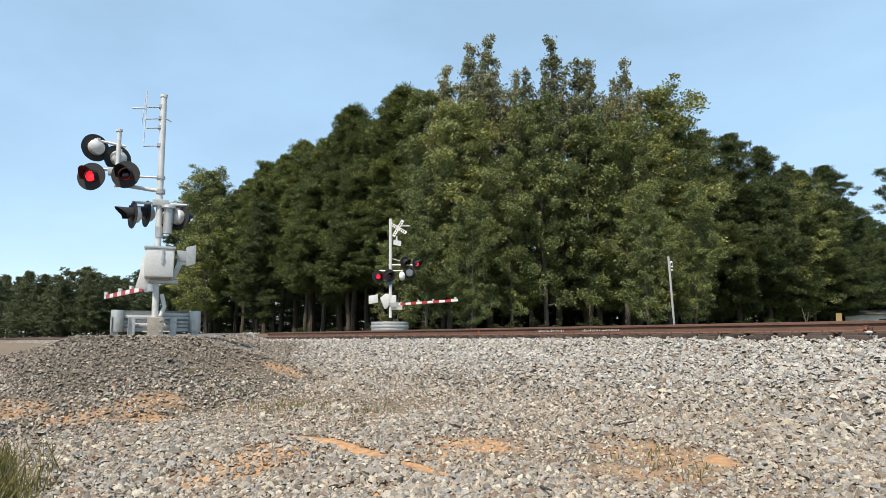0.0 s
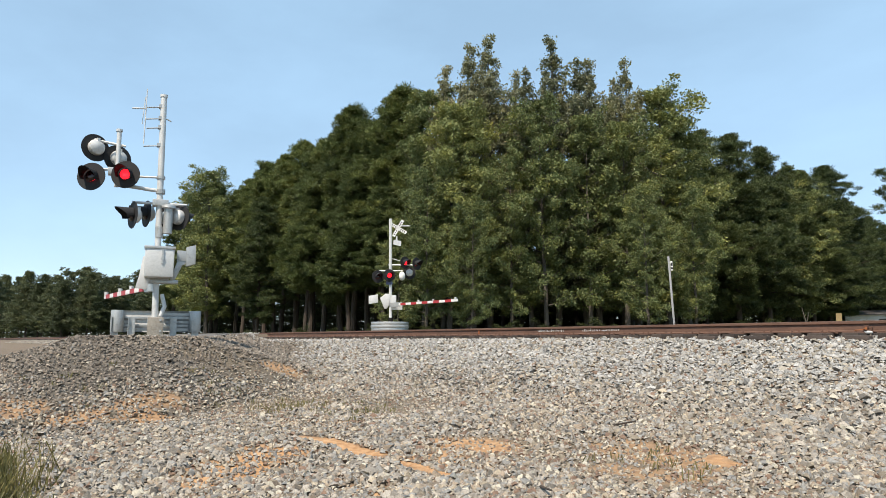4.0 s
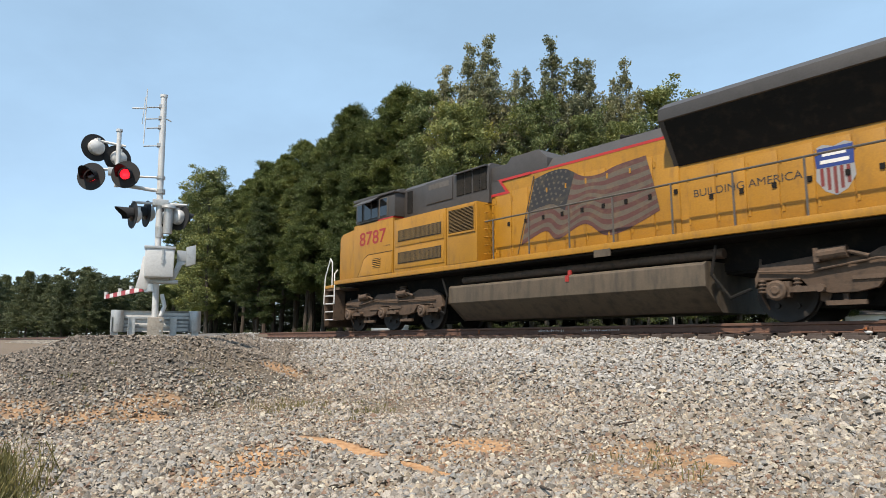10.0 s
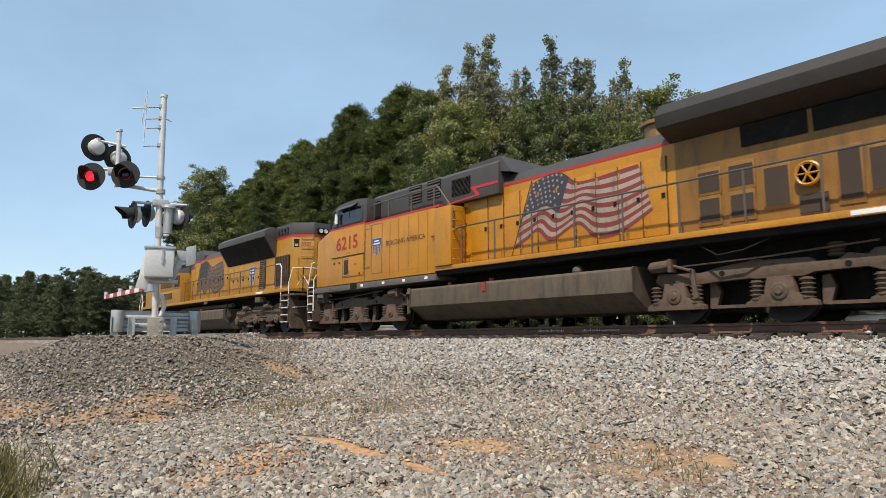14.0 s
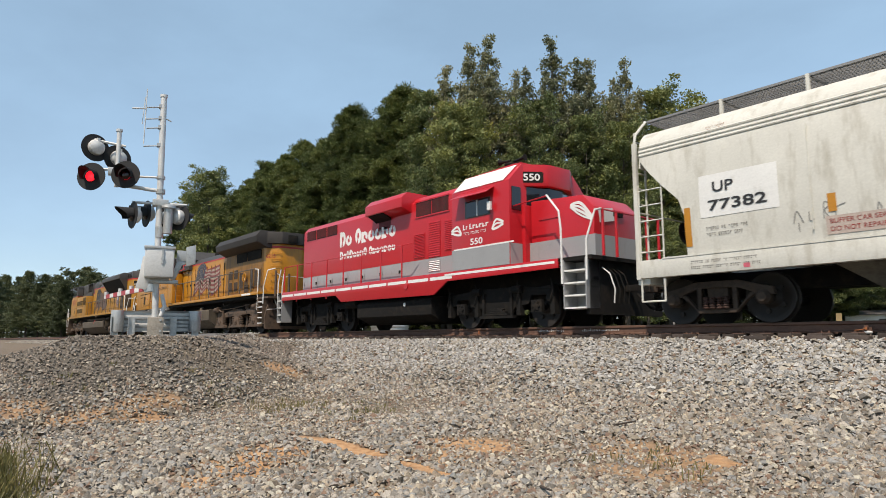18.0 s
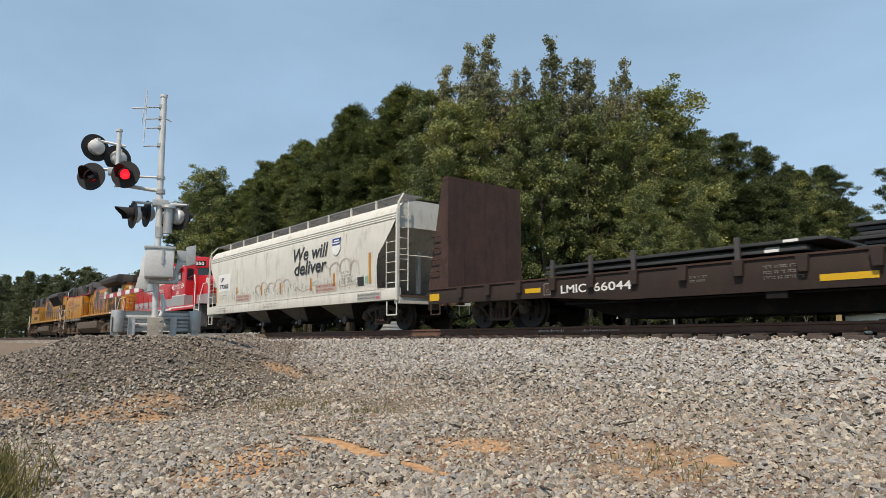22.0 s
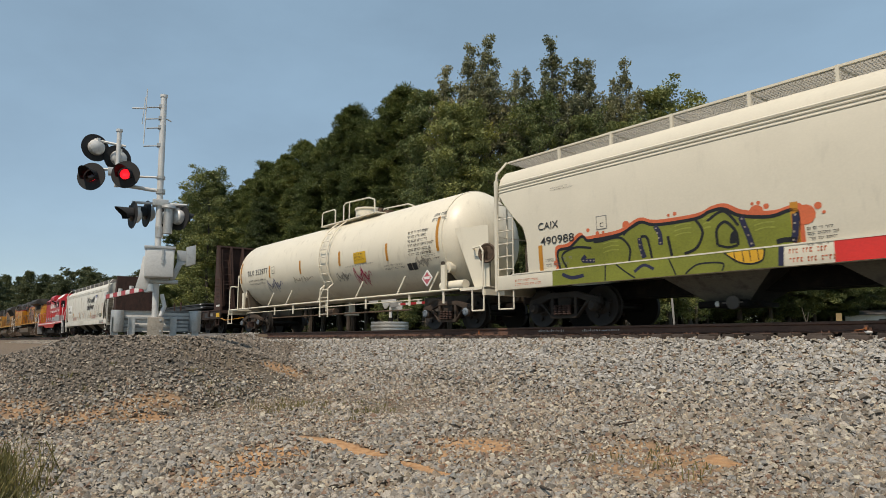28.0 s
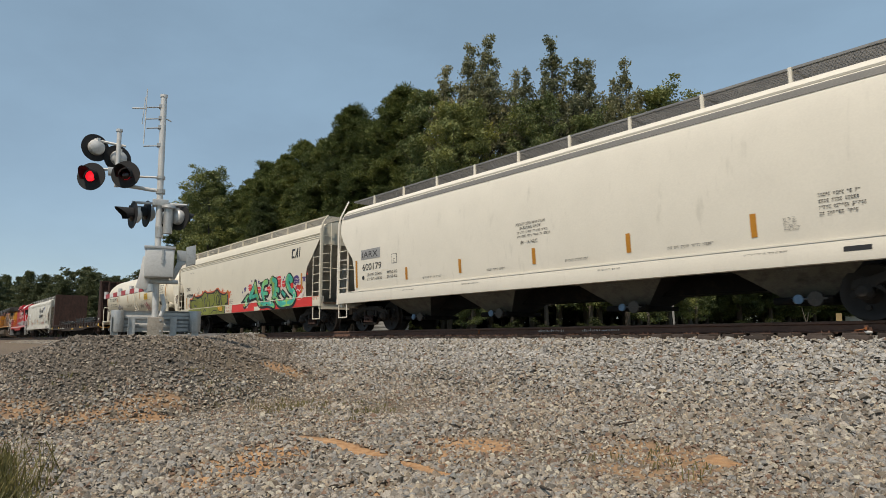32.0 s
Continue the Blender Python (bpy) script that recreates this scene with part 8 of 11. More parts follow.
def hopper_ends(car, x0, x1, material, zt=4.2):
    for xe, d in ((x0, 1), (x1, -1)):
        for k in (-1, 1):
            part("end_post", M().box(min(xe, xe + d * 0.09), max(xe, xe + d * 0.09), k * 1.5 - 0.035, k * 1.5 + 0.035, 0.9, 3.75), material, car)
            part("end_post_top", M().tube([(xe + d * 0.04, k * 1.5, 3.72), (xe + d * 0.05, k * 1.46, 3.95), (xe + d * 0.14, k * 1.2, zt)], 0.028, 6), material, car)
            ladder(car, min(xe + d * 0.1, xe + d * 0.62), max(xe + d * 0.1, xe + d * 0.62), 1.25, 2.85, 5, k * 1.5, material)
            part("corner_step", M().tube([(xe + d * 0.08, k * 1.48, 0.9), (xe + d * 0.08, k * 1.48, 0.45), (xe + d * 0.6, k * 1.48, 0.45), (xe + d * 0.6, k * 1.48, 0.9)], 0.02, 6), material, car)
        lad = part("end_ladder", M().cyl((xe + d * 0.02, -1.1, 1.2), (xe + d * 0.02, -1.1, 4.0), 0.022, 6).cyl((xe + d * 0.02, -1.45, 1.2), (xe + d * 0.02, -1.45, 4.0), 0.022, 6), material, car)
        for i in range(8):
            part("rung", M().cyl((xe + d * 0.02, -1.45, 1.5 + 0.33 * i), (xe + d * 0.02, -1.1, 1.5 + 0.33 * i), 0.014, 5), material, lad)
        part("cross_rail", M().cyl((xe + d * 0.02, -1.45, 2.3), (xe + d * 0.02, 1.45, 2.3), 0.018, 6), material, car)
        part("end_platform", M().box(min(xe - d * 0.05, xe + d * 1.2), max(xe - d * 0.05, xe + d * 1.2), -1.4, 1.4, 1.0, 1.06), DUSTY, car)
        part("end_sill", M().box(min(xe - d * 0.02, xe + d * 0.25), max(xe - d * 0.02, xe + d * 0.25), -1.45, 1.45, 0.8, 1.0), material, car)
        wheel = part("hand_brake", M().lathe([(0.2, 0), (0.24, 0.02), (0.27, 0), (0.24, -0.02), (0.2, 0)], (xe - d * 0.06, 0.5, 2.1), (d, 0, 0), 18), RUST, car)
        for i in range(4):
            an = i * math.pi / 2
            part("spoke", M().cyl((xe - d * 0.06, 0.5, 2.1), (xe - d * 0.06, 0.5 + 0.24 * math.cos(an), 2.1 + 0.24 * math.sin(an)), 0.018, 5), RUST, wheel)


def hopper_car(s0, x0, x1, axles, paint, dark, label, bays, ridges, posts, walk_z=4.27, rail=None, tall=1.0, walk_out=1.12, grate=GRATING, trucks=TRUCKDARK):
    car = new_car("covered_hopper_car", label, "freight car", s0)
    truck_two(car, axles[0], s0, trucks)
    truck_two(car, axles[1], s0, trucks)

    def inset(z):
        if z > 3.45:
            return 0.12
        return 0.12 + 1.0 * ((3.45 - z) / 1.15) ** 1.25 if z > 2.3 else 1.12

    hopper_shell(car, x0, x1, paint, inset, inset, tall)
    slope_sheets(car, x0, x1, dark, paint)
    sill = part("side_sill", M().box(x0 + 0.02, x1 - 0.02, -1.525, -1.36, 0.92, 1.28).box(x0 + 0.02, x1 - 0.02, 1.36, 1.525, 0.92, 1.28), paint, car, bevel=0.012)
    part("sill_lip", M().box(x0 + 0.6, x1 - 0.6, -1.535, -1.5, 1.272, 1.30), paint, sill)
    part("center_sill", M().box(x0 - 0.2, x1 + 0.2, -0.3, 0.3, 0.62, 1.0), BLACK, car)
    outlets(car, bays, 1.35, ALU)
    for z, r in ridges:
        part("side_rib", M().cyl((x0 + 0.14, side_y(z) - 0.005, taller(z, tall)), (x1 - 0.14, side_y(z) - 0.005, taller(z, tall)), r, 6), paint, car)
        part("side_rib", M().cyl((x0 + 0.14, -side_y(z) + 0.005, taller(z, tall)), (x1 - 0.14, -side_y(z) + 0.005, taller(z, tall)), r, 6), paint, car)
    roof_walk(car, x0 + 0.15, x1 - 0.15, walk_z, posts, paint, grate, rail or paint, walk_out)
    hopper_ends(car, x0, x1, paint, walk_z)
    n = 8
    for i in range(n):
        x = x0 + 1.2 + (x1 - x0 - 2.4) * i / (n - 1)
        part("roof_hatch", M().lathe([(0.3, 0), (0.3, 0.1), (0.22, 0.14), (0.05, 0.15)], (x, 0, 4.15), (0, 0, 1), 12), paint, car)
    coupler(car, x0 - 0.45, -1, DUSTY)
    coupler(car, x1 + 0.45, 1, DUSTY)
    return car, sill


def hopper_deliver():
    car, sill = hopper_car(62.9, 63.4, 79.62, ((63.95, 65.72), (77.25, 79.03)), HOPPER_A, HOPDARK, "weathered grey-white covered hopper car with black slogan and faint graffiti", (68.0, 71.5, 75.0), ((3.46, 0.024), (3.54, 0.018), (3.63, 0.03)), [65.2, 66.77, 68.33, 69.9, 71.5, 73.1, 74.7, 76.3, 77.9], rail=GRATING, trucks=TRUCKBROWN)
    o = on_side(0.012)
    text("slogan", "We will", 72.65, 2.68, 0.5, LETTER, car, y=on_side(0.02), width=2.72, bold=0.02, slant=0.16, label="large black lettering We will")
    text("slogan", "deliver", 72.82, 2.14, 0.5, LETTER, car, y=on_side(0.02), width=2.5, bold=0.02, slant=0.16, label="large black lettering deliver")
    shield(car, 75.97, 2.95, 0.58, 0.68, on_side(0.03), plain=True)
    p = patch("number_panel", 64.85, 66.3, 1.96, 2.76, on_side(0.01), WHITE, car, "clean white panel with the car number")
    text("reporting_mark", "UP", 65.12, 2.42, 0.19, LETTER, p, y=on_side(0.018), width=0.4, bold=0.02, label="black lettering UP")
    text("car_number", "77382", 65.02, 2.08, 0.19, LETTER, p, y=on_side(0.018), width=1.08, bold=0.02, label="black number 77382")
    for x in (67.0, 74.47):
        q = patch("notice", x, x + 1.5, 1.38, 1.68, on_side(0.01), mat("pinkish_sign", (0.62, 0.5, 0.43), 0.6), car, "pale notice with red lettering")
        text("notice_line", "BUFFER CAR SERVICE ONLY", x + 0.06, 1.56, 0.075, NUMRED, q, y=on_side(0.014), width=1.36, bold=0.0)
        text("notice_line", "DO NOT REPAIR OUTLETS", x + 0.06, 1.43, 0.075, NUMRED, q, y=on_side(0.014), width=1.3, bold=0.0)
    for x, z0, z1 in ((64.52, 1.45, 2.2), (67.05, 1.75, 2.05), (69.7, 1.55, 2.0), (71.5, 1.5, 1.95), (74.05, 1.5, 1.95), (75.75, 1.55, 2.0), (78.05, 1.5, 2.5)):
        patch("reflector", x, x + 0.13, z0, z1, on_side(0.012), ORANGE, car)
    bars("capacity_data", 64.95, 1.72, 2, 0.9, 0.06, o, BARGREY, car, 3)
    bars("dimension_data", 76.3, 1.95, 4, 0.7, 0.06, o, BARGREY, car, 4)
    for x in (64.6, 70.0):
        bars("sill_stencil", x, 1.12, 2, 1.3, 0.055, -1.53, BARGREY, sill, int(x))
    patch("sill_tag", 65.6, 65.72, 0.97, 1.05, -1.53, mat("pink_tag", (0.75, 0.15, 0.2), 0.5), sill)
    patch("placard", 77.35, 77.75, 1.45, 1.75, o, LETTER, car)
    # faded scribbles along the lower side
    rr = random.Random(17)
    GR = mat("faded_graffiti_grey", (0.26, 0.26, 0.25), 0.7, var=0.3)
    GO = mat("faded_graffiti_rust", (0.58, 0.45, 0.33), 0.7, var=0.3)
    x = 66.5
    while x < 78.0:
        h = rr.uniform(0.1, 0.3)
        z = rr.uniform(1.5, 1.66)
        w = rr.uniform(0.05, 0.16)
        shape = rr.choice(([(0, 0), (0.02, h), (w, h * 0.8), (0.02, h * 0.5), (w, 0)], [(w, h), (0, h * 0.8), (0, 0.05), (w, 0), (w, h * 0.4)], [(0, 0), (w * 0.4, h), (w, 0)], [(0, h), (0, 0), (w, 0.02)]))
        ribbon(car, "faint_scribble", [(x + p, z + q) for p, q in shape], 0.0075, GR, 0.008, "faded grey graffiti line")
        if rr.random() < 0.6:
            ribbon(car, "paint_drip", [(x + w * 0.5, z), (x + w * 0.5 + 0.01, z - rr.uniform(0.05, 0.2))], 0.007, GR, 0.008, "thin paint drip")
        x += rr.uniform(0.16, 0.34)
    GP = mat("faded_graffiti_purple", (0.34, 0.3, 0.36), 0.7, var=0.3)
    # scalloped outlines of an old, faded piece
    for cx, cz, rx, rz in ((69.4, 1.78, 0.3, 0.22), (70.0, 1.84, 0.34, 0.26), (70.7, 1.8, 0.36, 0.22), (71.4, 1.86, 0.34, 0.26), (72.1, 1.82, 0.36, 0.24), (73.4, 1.98, 0.42, 0.3), (74.2, 2.06, 0.46, 0.32), (75.1, 2.0, 0.5, 0.34), (75.9, 2.08, 0.4, 0.3), (76.6, 2.1, 0.42, 0.36), (77.2, 1.95, 0.3, 0.4)):
        for grow, paint, w in ((1.0, GO, 0.011), (0.86, GP, 0.006)):
            ribbon(car, "faint_arch", [(cx + grow * rx * math.cos(a), cz + grow * rz * math.sin(a)) for a in (-0.3, 0.4, 1.0, 1.6, 2.2, 2.8, 3.4)], w, paint, 0.009, "faded graffiti arc")
    for x0, x1 in ((73.1, 74.3), (74.6, 75.8), (76.0, 77.4)):
        ribbon(car, "faint_loop", [(x0, 1.62), (x0 + 0.3 * (x1 - x0), 1.5), (x0 + 0.7 * (x1 - x0), 1.56), (x1, 1.5)], 0.01, GO, 0.009, "faded rust-coloured graffiti line")
    patch("green_notice", 77.82, 78.02, 1.52, 1.74, o, mat("pale_green_notice", (0.3, 0.5, 0.38), 0.6), car, "small pale green notice")
    nt = patch("sill_notice", 77.35, 78.75, 0.96, 1.2, -1.531, mat("pale_grey_notice", (0.5, 0.5, 0.46), 0.6), sill, "pale grey stencilled notice on the sill")
    text("notice_line", "NO MEN TO OPEN HATCH COVERS", 77.4, 1.1, 0.06, LETTER, nt, y=-1.536, width=1.25, label="small dark lettering of a notice")
    text("notice_line", "BEFORE OPENING OUTLET GATES", 77.4, 1.0, 0.06, LETTER, nt, y=-1.536, width=1.25, label="small dark lettering of a notice")
    patch("pink_tag", 78.5, 78.68, 0.98, 1.06, -1.538, mat("pink_marker", (0.7, 0.12, 0.22), 0.5), sill)
    for x in (66.8, 70.2, 73.4, 76.6):
        part("panel_seam", M().box(x, x + 0.015, side_y(2.4) - 0.006, side_y(2.4) + 0.02, 1.5, 3.3), HOPPER_A, car)
    for x, z in ((65.0, 3.7), (71.9, 3.75), (76.4, 3.7)):
        bars("rust_streak", x, z, 2, 0.35, 0.03, on_side(0.01), mat("rust_streak", (0.36, 0.14, 0.07), 0.8), car, int(x), "rust streak")
    return car


def ribbon(parent, name, line, half, material, lift, label="", flat_y=None):
    """A painted stroke along a smooth line through a few points (x, z)."""
    n = max(6, 6 * (len(line) - 1))
    pts = [bend_at(line, i / n) for i in range(n + 1)]
    m = M()
    quads = []
    for i in range(n + 1):
        d = (pts[min(n, i + 1)] - pts[max(0, i - 1)])
        d = d.normalized() if d.length > 1e-6 else Vector((1, 0))
        o = Vector((-d.y, d.x)) * half
        quads.append((pts[i] + o, pts[i] - o))
    v = [(p.x, (flat_y if flat_y is not None else side_y(p.y) - lift), p.y) for pair in quads for p in pair]
    m.add(v, [(2 * i, 2 * i + 1, 2 * i + 3, 2 * i + 2) for i in range(n)])
    return part(name, m, material, parent, label)


def blob(parent, name, line, material, lift, flat_y=None, label=""):
    """A painted field inside a closed outline of straight edges and round corners."""
    n = len(line)
    loop = []
    for i in range(n):
        p0, p1, p2 = (Vector(line[(i + k) % n]) for k in (-1, 0, 1))
        a, b = p1.lerp(p0, 0.22), p1.lerp(p2, 0.22)
        for t in (0.0, 0.5, 1.0):
            loop.append(a.lerp(p1, t).lerp(p1.lerp(b, t), t))
    m = M().flat([(p.x, flat_y if flat_y is not None else side_y(p.y) - lift, p.y) for p in loop])
    part(name, m, material, parent, label)
    return loop


def disc(parent, name, x, z, r, material, lift, n=14, squash=1.0):
    m = M().flat([(x + r * math.cos(2 * math.pi * i / n), side_y(z + r * squash * math.sin(2 * math.pi * i / n)) - lift, z + r * squash * math.sin(2 * math.pi * i / n)) for i in range(n)])
    return part(name, m, material, parent)


def star(parent, x, z, r, material, lift):
    part("painted_star", M().flat([(x + r * (1 if j % 2 == 0 else 0.42) * math.sin(j * math.pi / 5), side_y(z) - lift, z + r * (1 if j % 2 == 0 else 0.42) * math.cos(j * math.pi / 5)) for j in range(10)]), material, parent)


def hopper_graffiti():
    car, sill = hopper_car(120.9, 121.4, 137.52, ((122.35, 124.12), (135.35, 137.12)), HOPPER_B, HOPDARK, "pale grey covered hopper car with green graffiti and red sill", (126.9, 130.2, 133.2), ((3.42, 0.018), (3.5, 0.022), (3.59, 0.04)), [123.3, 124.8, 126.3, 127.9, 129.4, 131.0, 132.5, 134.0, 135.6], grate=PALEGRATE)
    GREEN = mat("olive_spray_paint", (0.24, 0.26, 0.03), 0.5, var=0.25)
    HALO = mat("orange_spray_paint", (0.75, 0.16, 0.06), 0.6, var=0.2)
    TEAL = sprayed("teal_spray_paint", (0.025, 0.47, 0.33), (0.25, 0.48, 0.09), (0.1, 0.62, 0.45))
    LIME = sprayed("lime_spray_paint", (0.29, 0.48, 0.09), (0.04, 0.46, 0.28), (0.45, 0.56, 0.1))
    SPRAYRED = mat("red_spray_paint", (0.84, 0.038, 0.028), 0.5, var=0.12)
    PURPLE = mat("purple_spray_paint", (0.09, 0.05, 0.22), 0.6)
    text("reporting_mark", "CAIX", 122.92, 2.26, 0.17, LETTER, car, y=on_side(0.012), width=0.62, bold=0.006, label="black lettering CAIX")
    text("car_number", "490988", 122.98, 1.9, 0.18, LETTER, car, y=on_side(0.016), width=1.0, bold=0.006, label="black number 490988")
    bx = patch("plate_box", 124.6, 124.88, 2.05, 2.35, on_side(0.010), BARGREY, car)
    patch("plate_field", 124.62, 124.86, 2.07, 2.33, on_side(0.013), HOPPER_B, bx)
    text("plate_letter", "C", 124.7, 2.1, 0.1, LETTER, bx, y=on_side(0.016))
    patch("sill_paint", 129.25, 136.95, 0.925, 1.295, lambda z: -1.529, SPRAYRED, sill, "red sprayed stretch of the sill")
    patch("reflector", 122.9, 123.02, 1.3, 1.9, on_side(0.012), ORANGE, car)
    patch("reflector", 128.62, 128.75, 1.3, 2.0, on_side(0.012), ORANGE, car)
    patch("reflector", 136.02, 136.15, 1.3, 2.2, on_side(0.012), ORANGE, car)
    bars("data_lines", 123.1, 1.5, 2, 0.9, 0.06, on_side(0.012), BARGREY, car, 3)
    bars("caution_lines", 128.86, 1.5, 4, 0.5, 0.045, on_side(0.012), LETTER, car, 4)
    bars("upper_lines", 123.3, 3.2, 2, 0.6, 0.03, on_side(0.012), BARGREY, car, 9)
    bars("sill_stencil", 122.1, 1.1, 2, 0.8, 0.05, -1.53, HALO, sill, 6)
    bars("sill_tag", 128.55, 1.13, 2, 0.6, 0.08, -1.53, HALO, sill, 7)
    INK = mat("black_spray_paint", (0.008, 0.008, 0.01), 0.55, var=0.2)
    NAVY = mat("navy_spray_paint", (0.02, 0.02, 0.06), 0.5, var=0.2)
    YSP = mat("yellow_spray_paint", (0.85, 0.46, 0.03), 0.5)
    GREENPALE = mat("pale_olive_spray", (0.34, 0.36, 0.06), 0.5, var=0.25)
    # olive piece: orange haze, one broad field with a wavy top, then the strokes
    patch("graffiti_base", 123.3, 128.45, 0.925, 1.285, lambda z: -1.529, GREEN, sill, "olive green graffiti over the sill")
    top = [(123.52, 1.29), (123.49, 1.7), (123.84, 1.76), (124.18, 1.96), (124.33, 1.86), (124.51, 1.85), (125.21, 1.89), (125.68, 2.07), (126.06, 1.97), (126.9, 1.97), (127.19, 2.06), (127.46, 2.07), (127.77, 1.9), (128.28, 1.81), (128.62, 1.87), (128.74, 1.78), (128.7, 1.29)]
    haze = [(x + (x - 126.0) * 0.03, z + (0.1 if z > 1.4 else 0.0)) for x, z in top]
    for line, paint, lift in ((haze, HALO, 0.006), (top, GREEN, 0.009)):
        rim = [bend_at(line, q / 64) for q in range(65)]
        for a, b in zip(rim[:-1], rim[1:]):
            if b.x - a.x > 0.004:
                part("graffiti_field" if paint is GREEN else "graffiti_haze", sheet([(a.x, 1.3), (b.x, 1.3), (b.x, max(1.31, b.y)), (a.x, max(1.31, a.y))], on_side(lift), rows=3), paint, car)
    ribbon(car, "graffiti_outline", top, 0.032, INK, 0.012)
    for x0, x1, z in ((124.75, 125.15, 1.55), (126.45, 126.8, 1.7), (128.0, 128.35, 1.6), (127.05, 127.2, 1.75)):
        for q in range(3):
            ribbon(car, "graffiti_shine", [(x0, z + 0.09 * q), ((x0 + x1) / 2, z + 0.09 * q + 0.03), (x1, z + 0.09 * q + 0.02)], 0.012, GREENPALE, 0.0105)
    for pts, w in (([(123.72, 1.3), (123.61, 1.6), (123.99, 1.74), (124.44, 1.68)], 0.018), ([(124.51, 1.4), (124.18, 1.43), (124.27, 1.52)], 0.045), ([(124.51, 1.8), (124.73, 1.8), (125.18, 1.82), (125.41, 1.58), (125.37, 1.31)], 0.018),
                   ([(125.66, 1.75), (125.68, 1.55), (125.74, 1.34)], 0.05), ([(125.69, 1.77), (125.84, 1.73), (125.91, 1.32)], 0.02), ([(125.28, 1.86), (125.4, 1.95), (125.68, 2.06)], 0.018), ([(126.03, 1.95), (126.13, 1.77), (126.13, 1.56)], 0.05),
                   ([(126.3, 1.71), (126.33, 1.5), (126.35, 1.32)], 0.022), ([(126.9, 1.96), (127.03, 1.7), (126.88, 1.42), (126.62, 1.33)], 0.02), ([(127.13, 1.89), (127.46, 2.03), (127.72, 1.73)], 0.018), ([(127.3, 1.42), (127.31, 1.71), (127.48, 1.83), (127.66, 1.63), (127.68, 1.38)], 0.02), ([(127.3, 1.42), (127.5, 1.36), (127.68, 1.38)], 0.016),
                   ([(127.77, 1.88), (127.87, 1.57), (127.93, 1.32)], 0.052), ([(128.7, 1.8), (128.68, 1.52), (128.62, 1.32)], 0.055), ([(128.35, 1.36), (128.5, 1.38), (128.67, 1.36)], 0.03)):
        ribbon(car, "graffiti_stroke", pts, w if w > 0.04 else w * 1.35, NAVY if w > 0.04 else INK, 0.0135)
    for pts, w in (([(123.6, 1.17), (123.87, 1.07), (124.21, 1.1)], 0.04), ([(124.79, 1.27), (124.77, 0.94)], 0.016), ([(125.06, 1.26), (125.3, 1.08), (125.52, 0.94)], 0.016), ([(125.5, 1.07), (125.73, 1.19), (125.95, 1.09)], 0.03), ([(126.29, 1.27), (126.43, 0.94)], 0.016), ([(126.63, 0.94), (126.9, 1.1), (127.37, 1.08), (127.36, 0.94)], 0.016), ([(128.43, 1.27), (128.4, 0.94)], 0.045)):
        ribbon(sill, "graffiti_stroke", pts, w, NAVY if w > 0.025 else INK, 0.0, flat_y=-1.5315)
    blob(car, "graffiti_pupil", [(127.52, 1.42), (127.66, 1.42), (127.64, 1.66), (127.56, 1.6)], INK, 0.0145)
    blob(sill, "graffiti_grin", [(127.42, 1.26), (128.15, 1.26), (128.1, 1.07), (127.9, 1.02), (127.66, 1.08)], YSP, 0.0, -1.533)
    ribbon(sill, "grin_line", [(127.42, 1.26), (127.66, 1.08), (127.9, 1.02), (128.1, 1.07), (128.15, 1.26)], 0.014, INK, 0.0, flat_y=-1.5345)
    for x in (127.6, 127.75, 127.88, 128.02):
        ribbon(sill, "tooth_line", [(x, 1.26), (x + 0.02, 1.07)], 0.008, INK, 0.0, flat_y=-1.5345)
    for x, z, r in ((124.37, 2.08, 0.045), (124.62, 1.98, 0.05), (124.77, 1.98, 0.035), (125.35, 2.06, 0.09), (126.34, 2.12, 0.03), (126.48, 2.13, 0.04), (127.99, 2.08, 0.03), (128.1, 2.08, 0.035), (128.23, 2.0, 0.05), (128.05, 1.92, 0.13), (128.85, 1.76, 0.17), (129.06, 1.88, 0.06), (129.14, 1.76, 0.03), (123.4, 1.45, 0.06), (125.8, 1.5, 0.035)):
        disc(car, "spray_dot", x, z, r, HALO, 0.0075, 14)
    for x0, z0, x1, z1 in ((125.67, 1.4, 125.66, 1.72), (126.05, 1.9, 126.13, 1.6), (127.79, 1.84, 127.92, 1.38), (128.63, 1.36, 128.7, 1.78), (124.2, 1.43, 124.48, 1.4)):
        for k in range(4):
            disc(car, "pale_dot", x0 + (x1 - x0) * k / 3, z0 + (z1 - z0) * k / 3, 0.02, FLAGWHITE, 0.016, 8)
    # teal piece: five leaning shapes in broad strokes, black shade, teal and lime bodies, pale glints
    PINK = mat("white_pink_spray", (0.85, 0.72, 0.7), 0.5)
    LIGHTRED = mat("light_red_spray", (0.85, 0.16, 0.13), 0.5, var=0.15)
    AQUA = mat("aqua_spray_paint", (0.03, 0.5, 0.42), 0.45, var=0.3)
    for x, z, r in ((131.28, 1.96, 0.24), (132.21, 1.8, 0.24), (133.16, 1.74, 0.26), (134.15, 2.1, 0.25), (134.17, 1.86, 0.2), (134.57, 1.9, 0.22), (135.89, 1.55, 0.42)):
        blob(car, "lip_border", [(x - 1.05 * r, z), (x - 0.6 * r, z + 0.75 * r), (x, z + 0.62 * r), (x + 0.6 * r, z + 0.75 * r), (x + 1.05 * r, z), (x + 0.5 * r, z - 0.8 * r), (x - 0.5 * r, z - 0.8 * r)], PINK, 0.006)
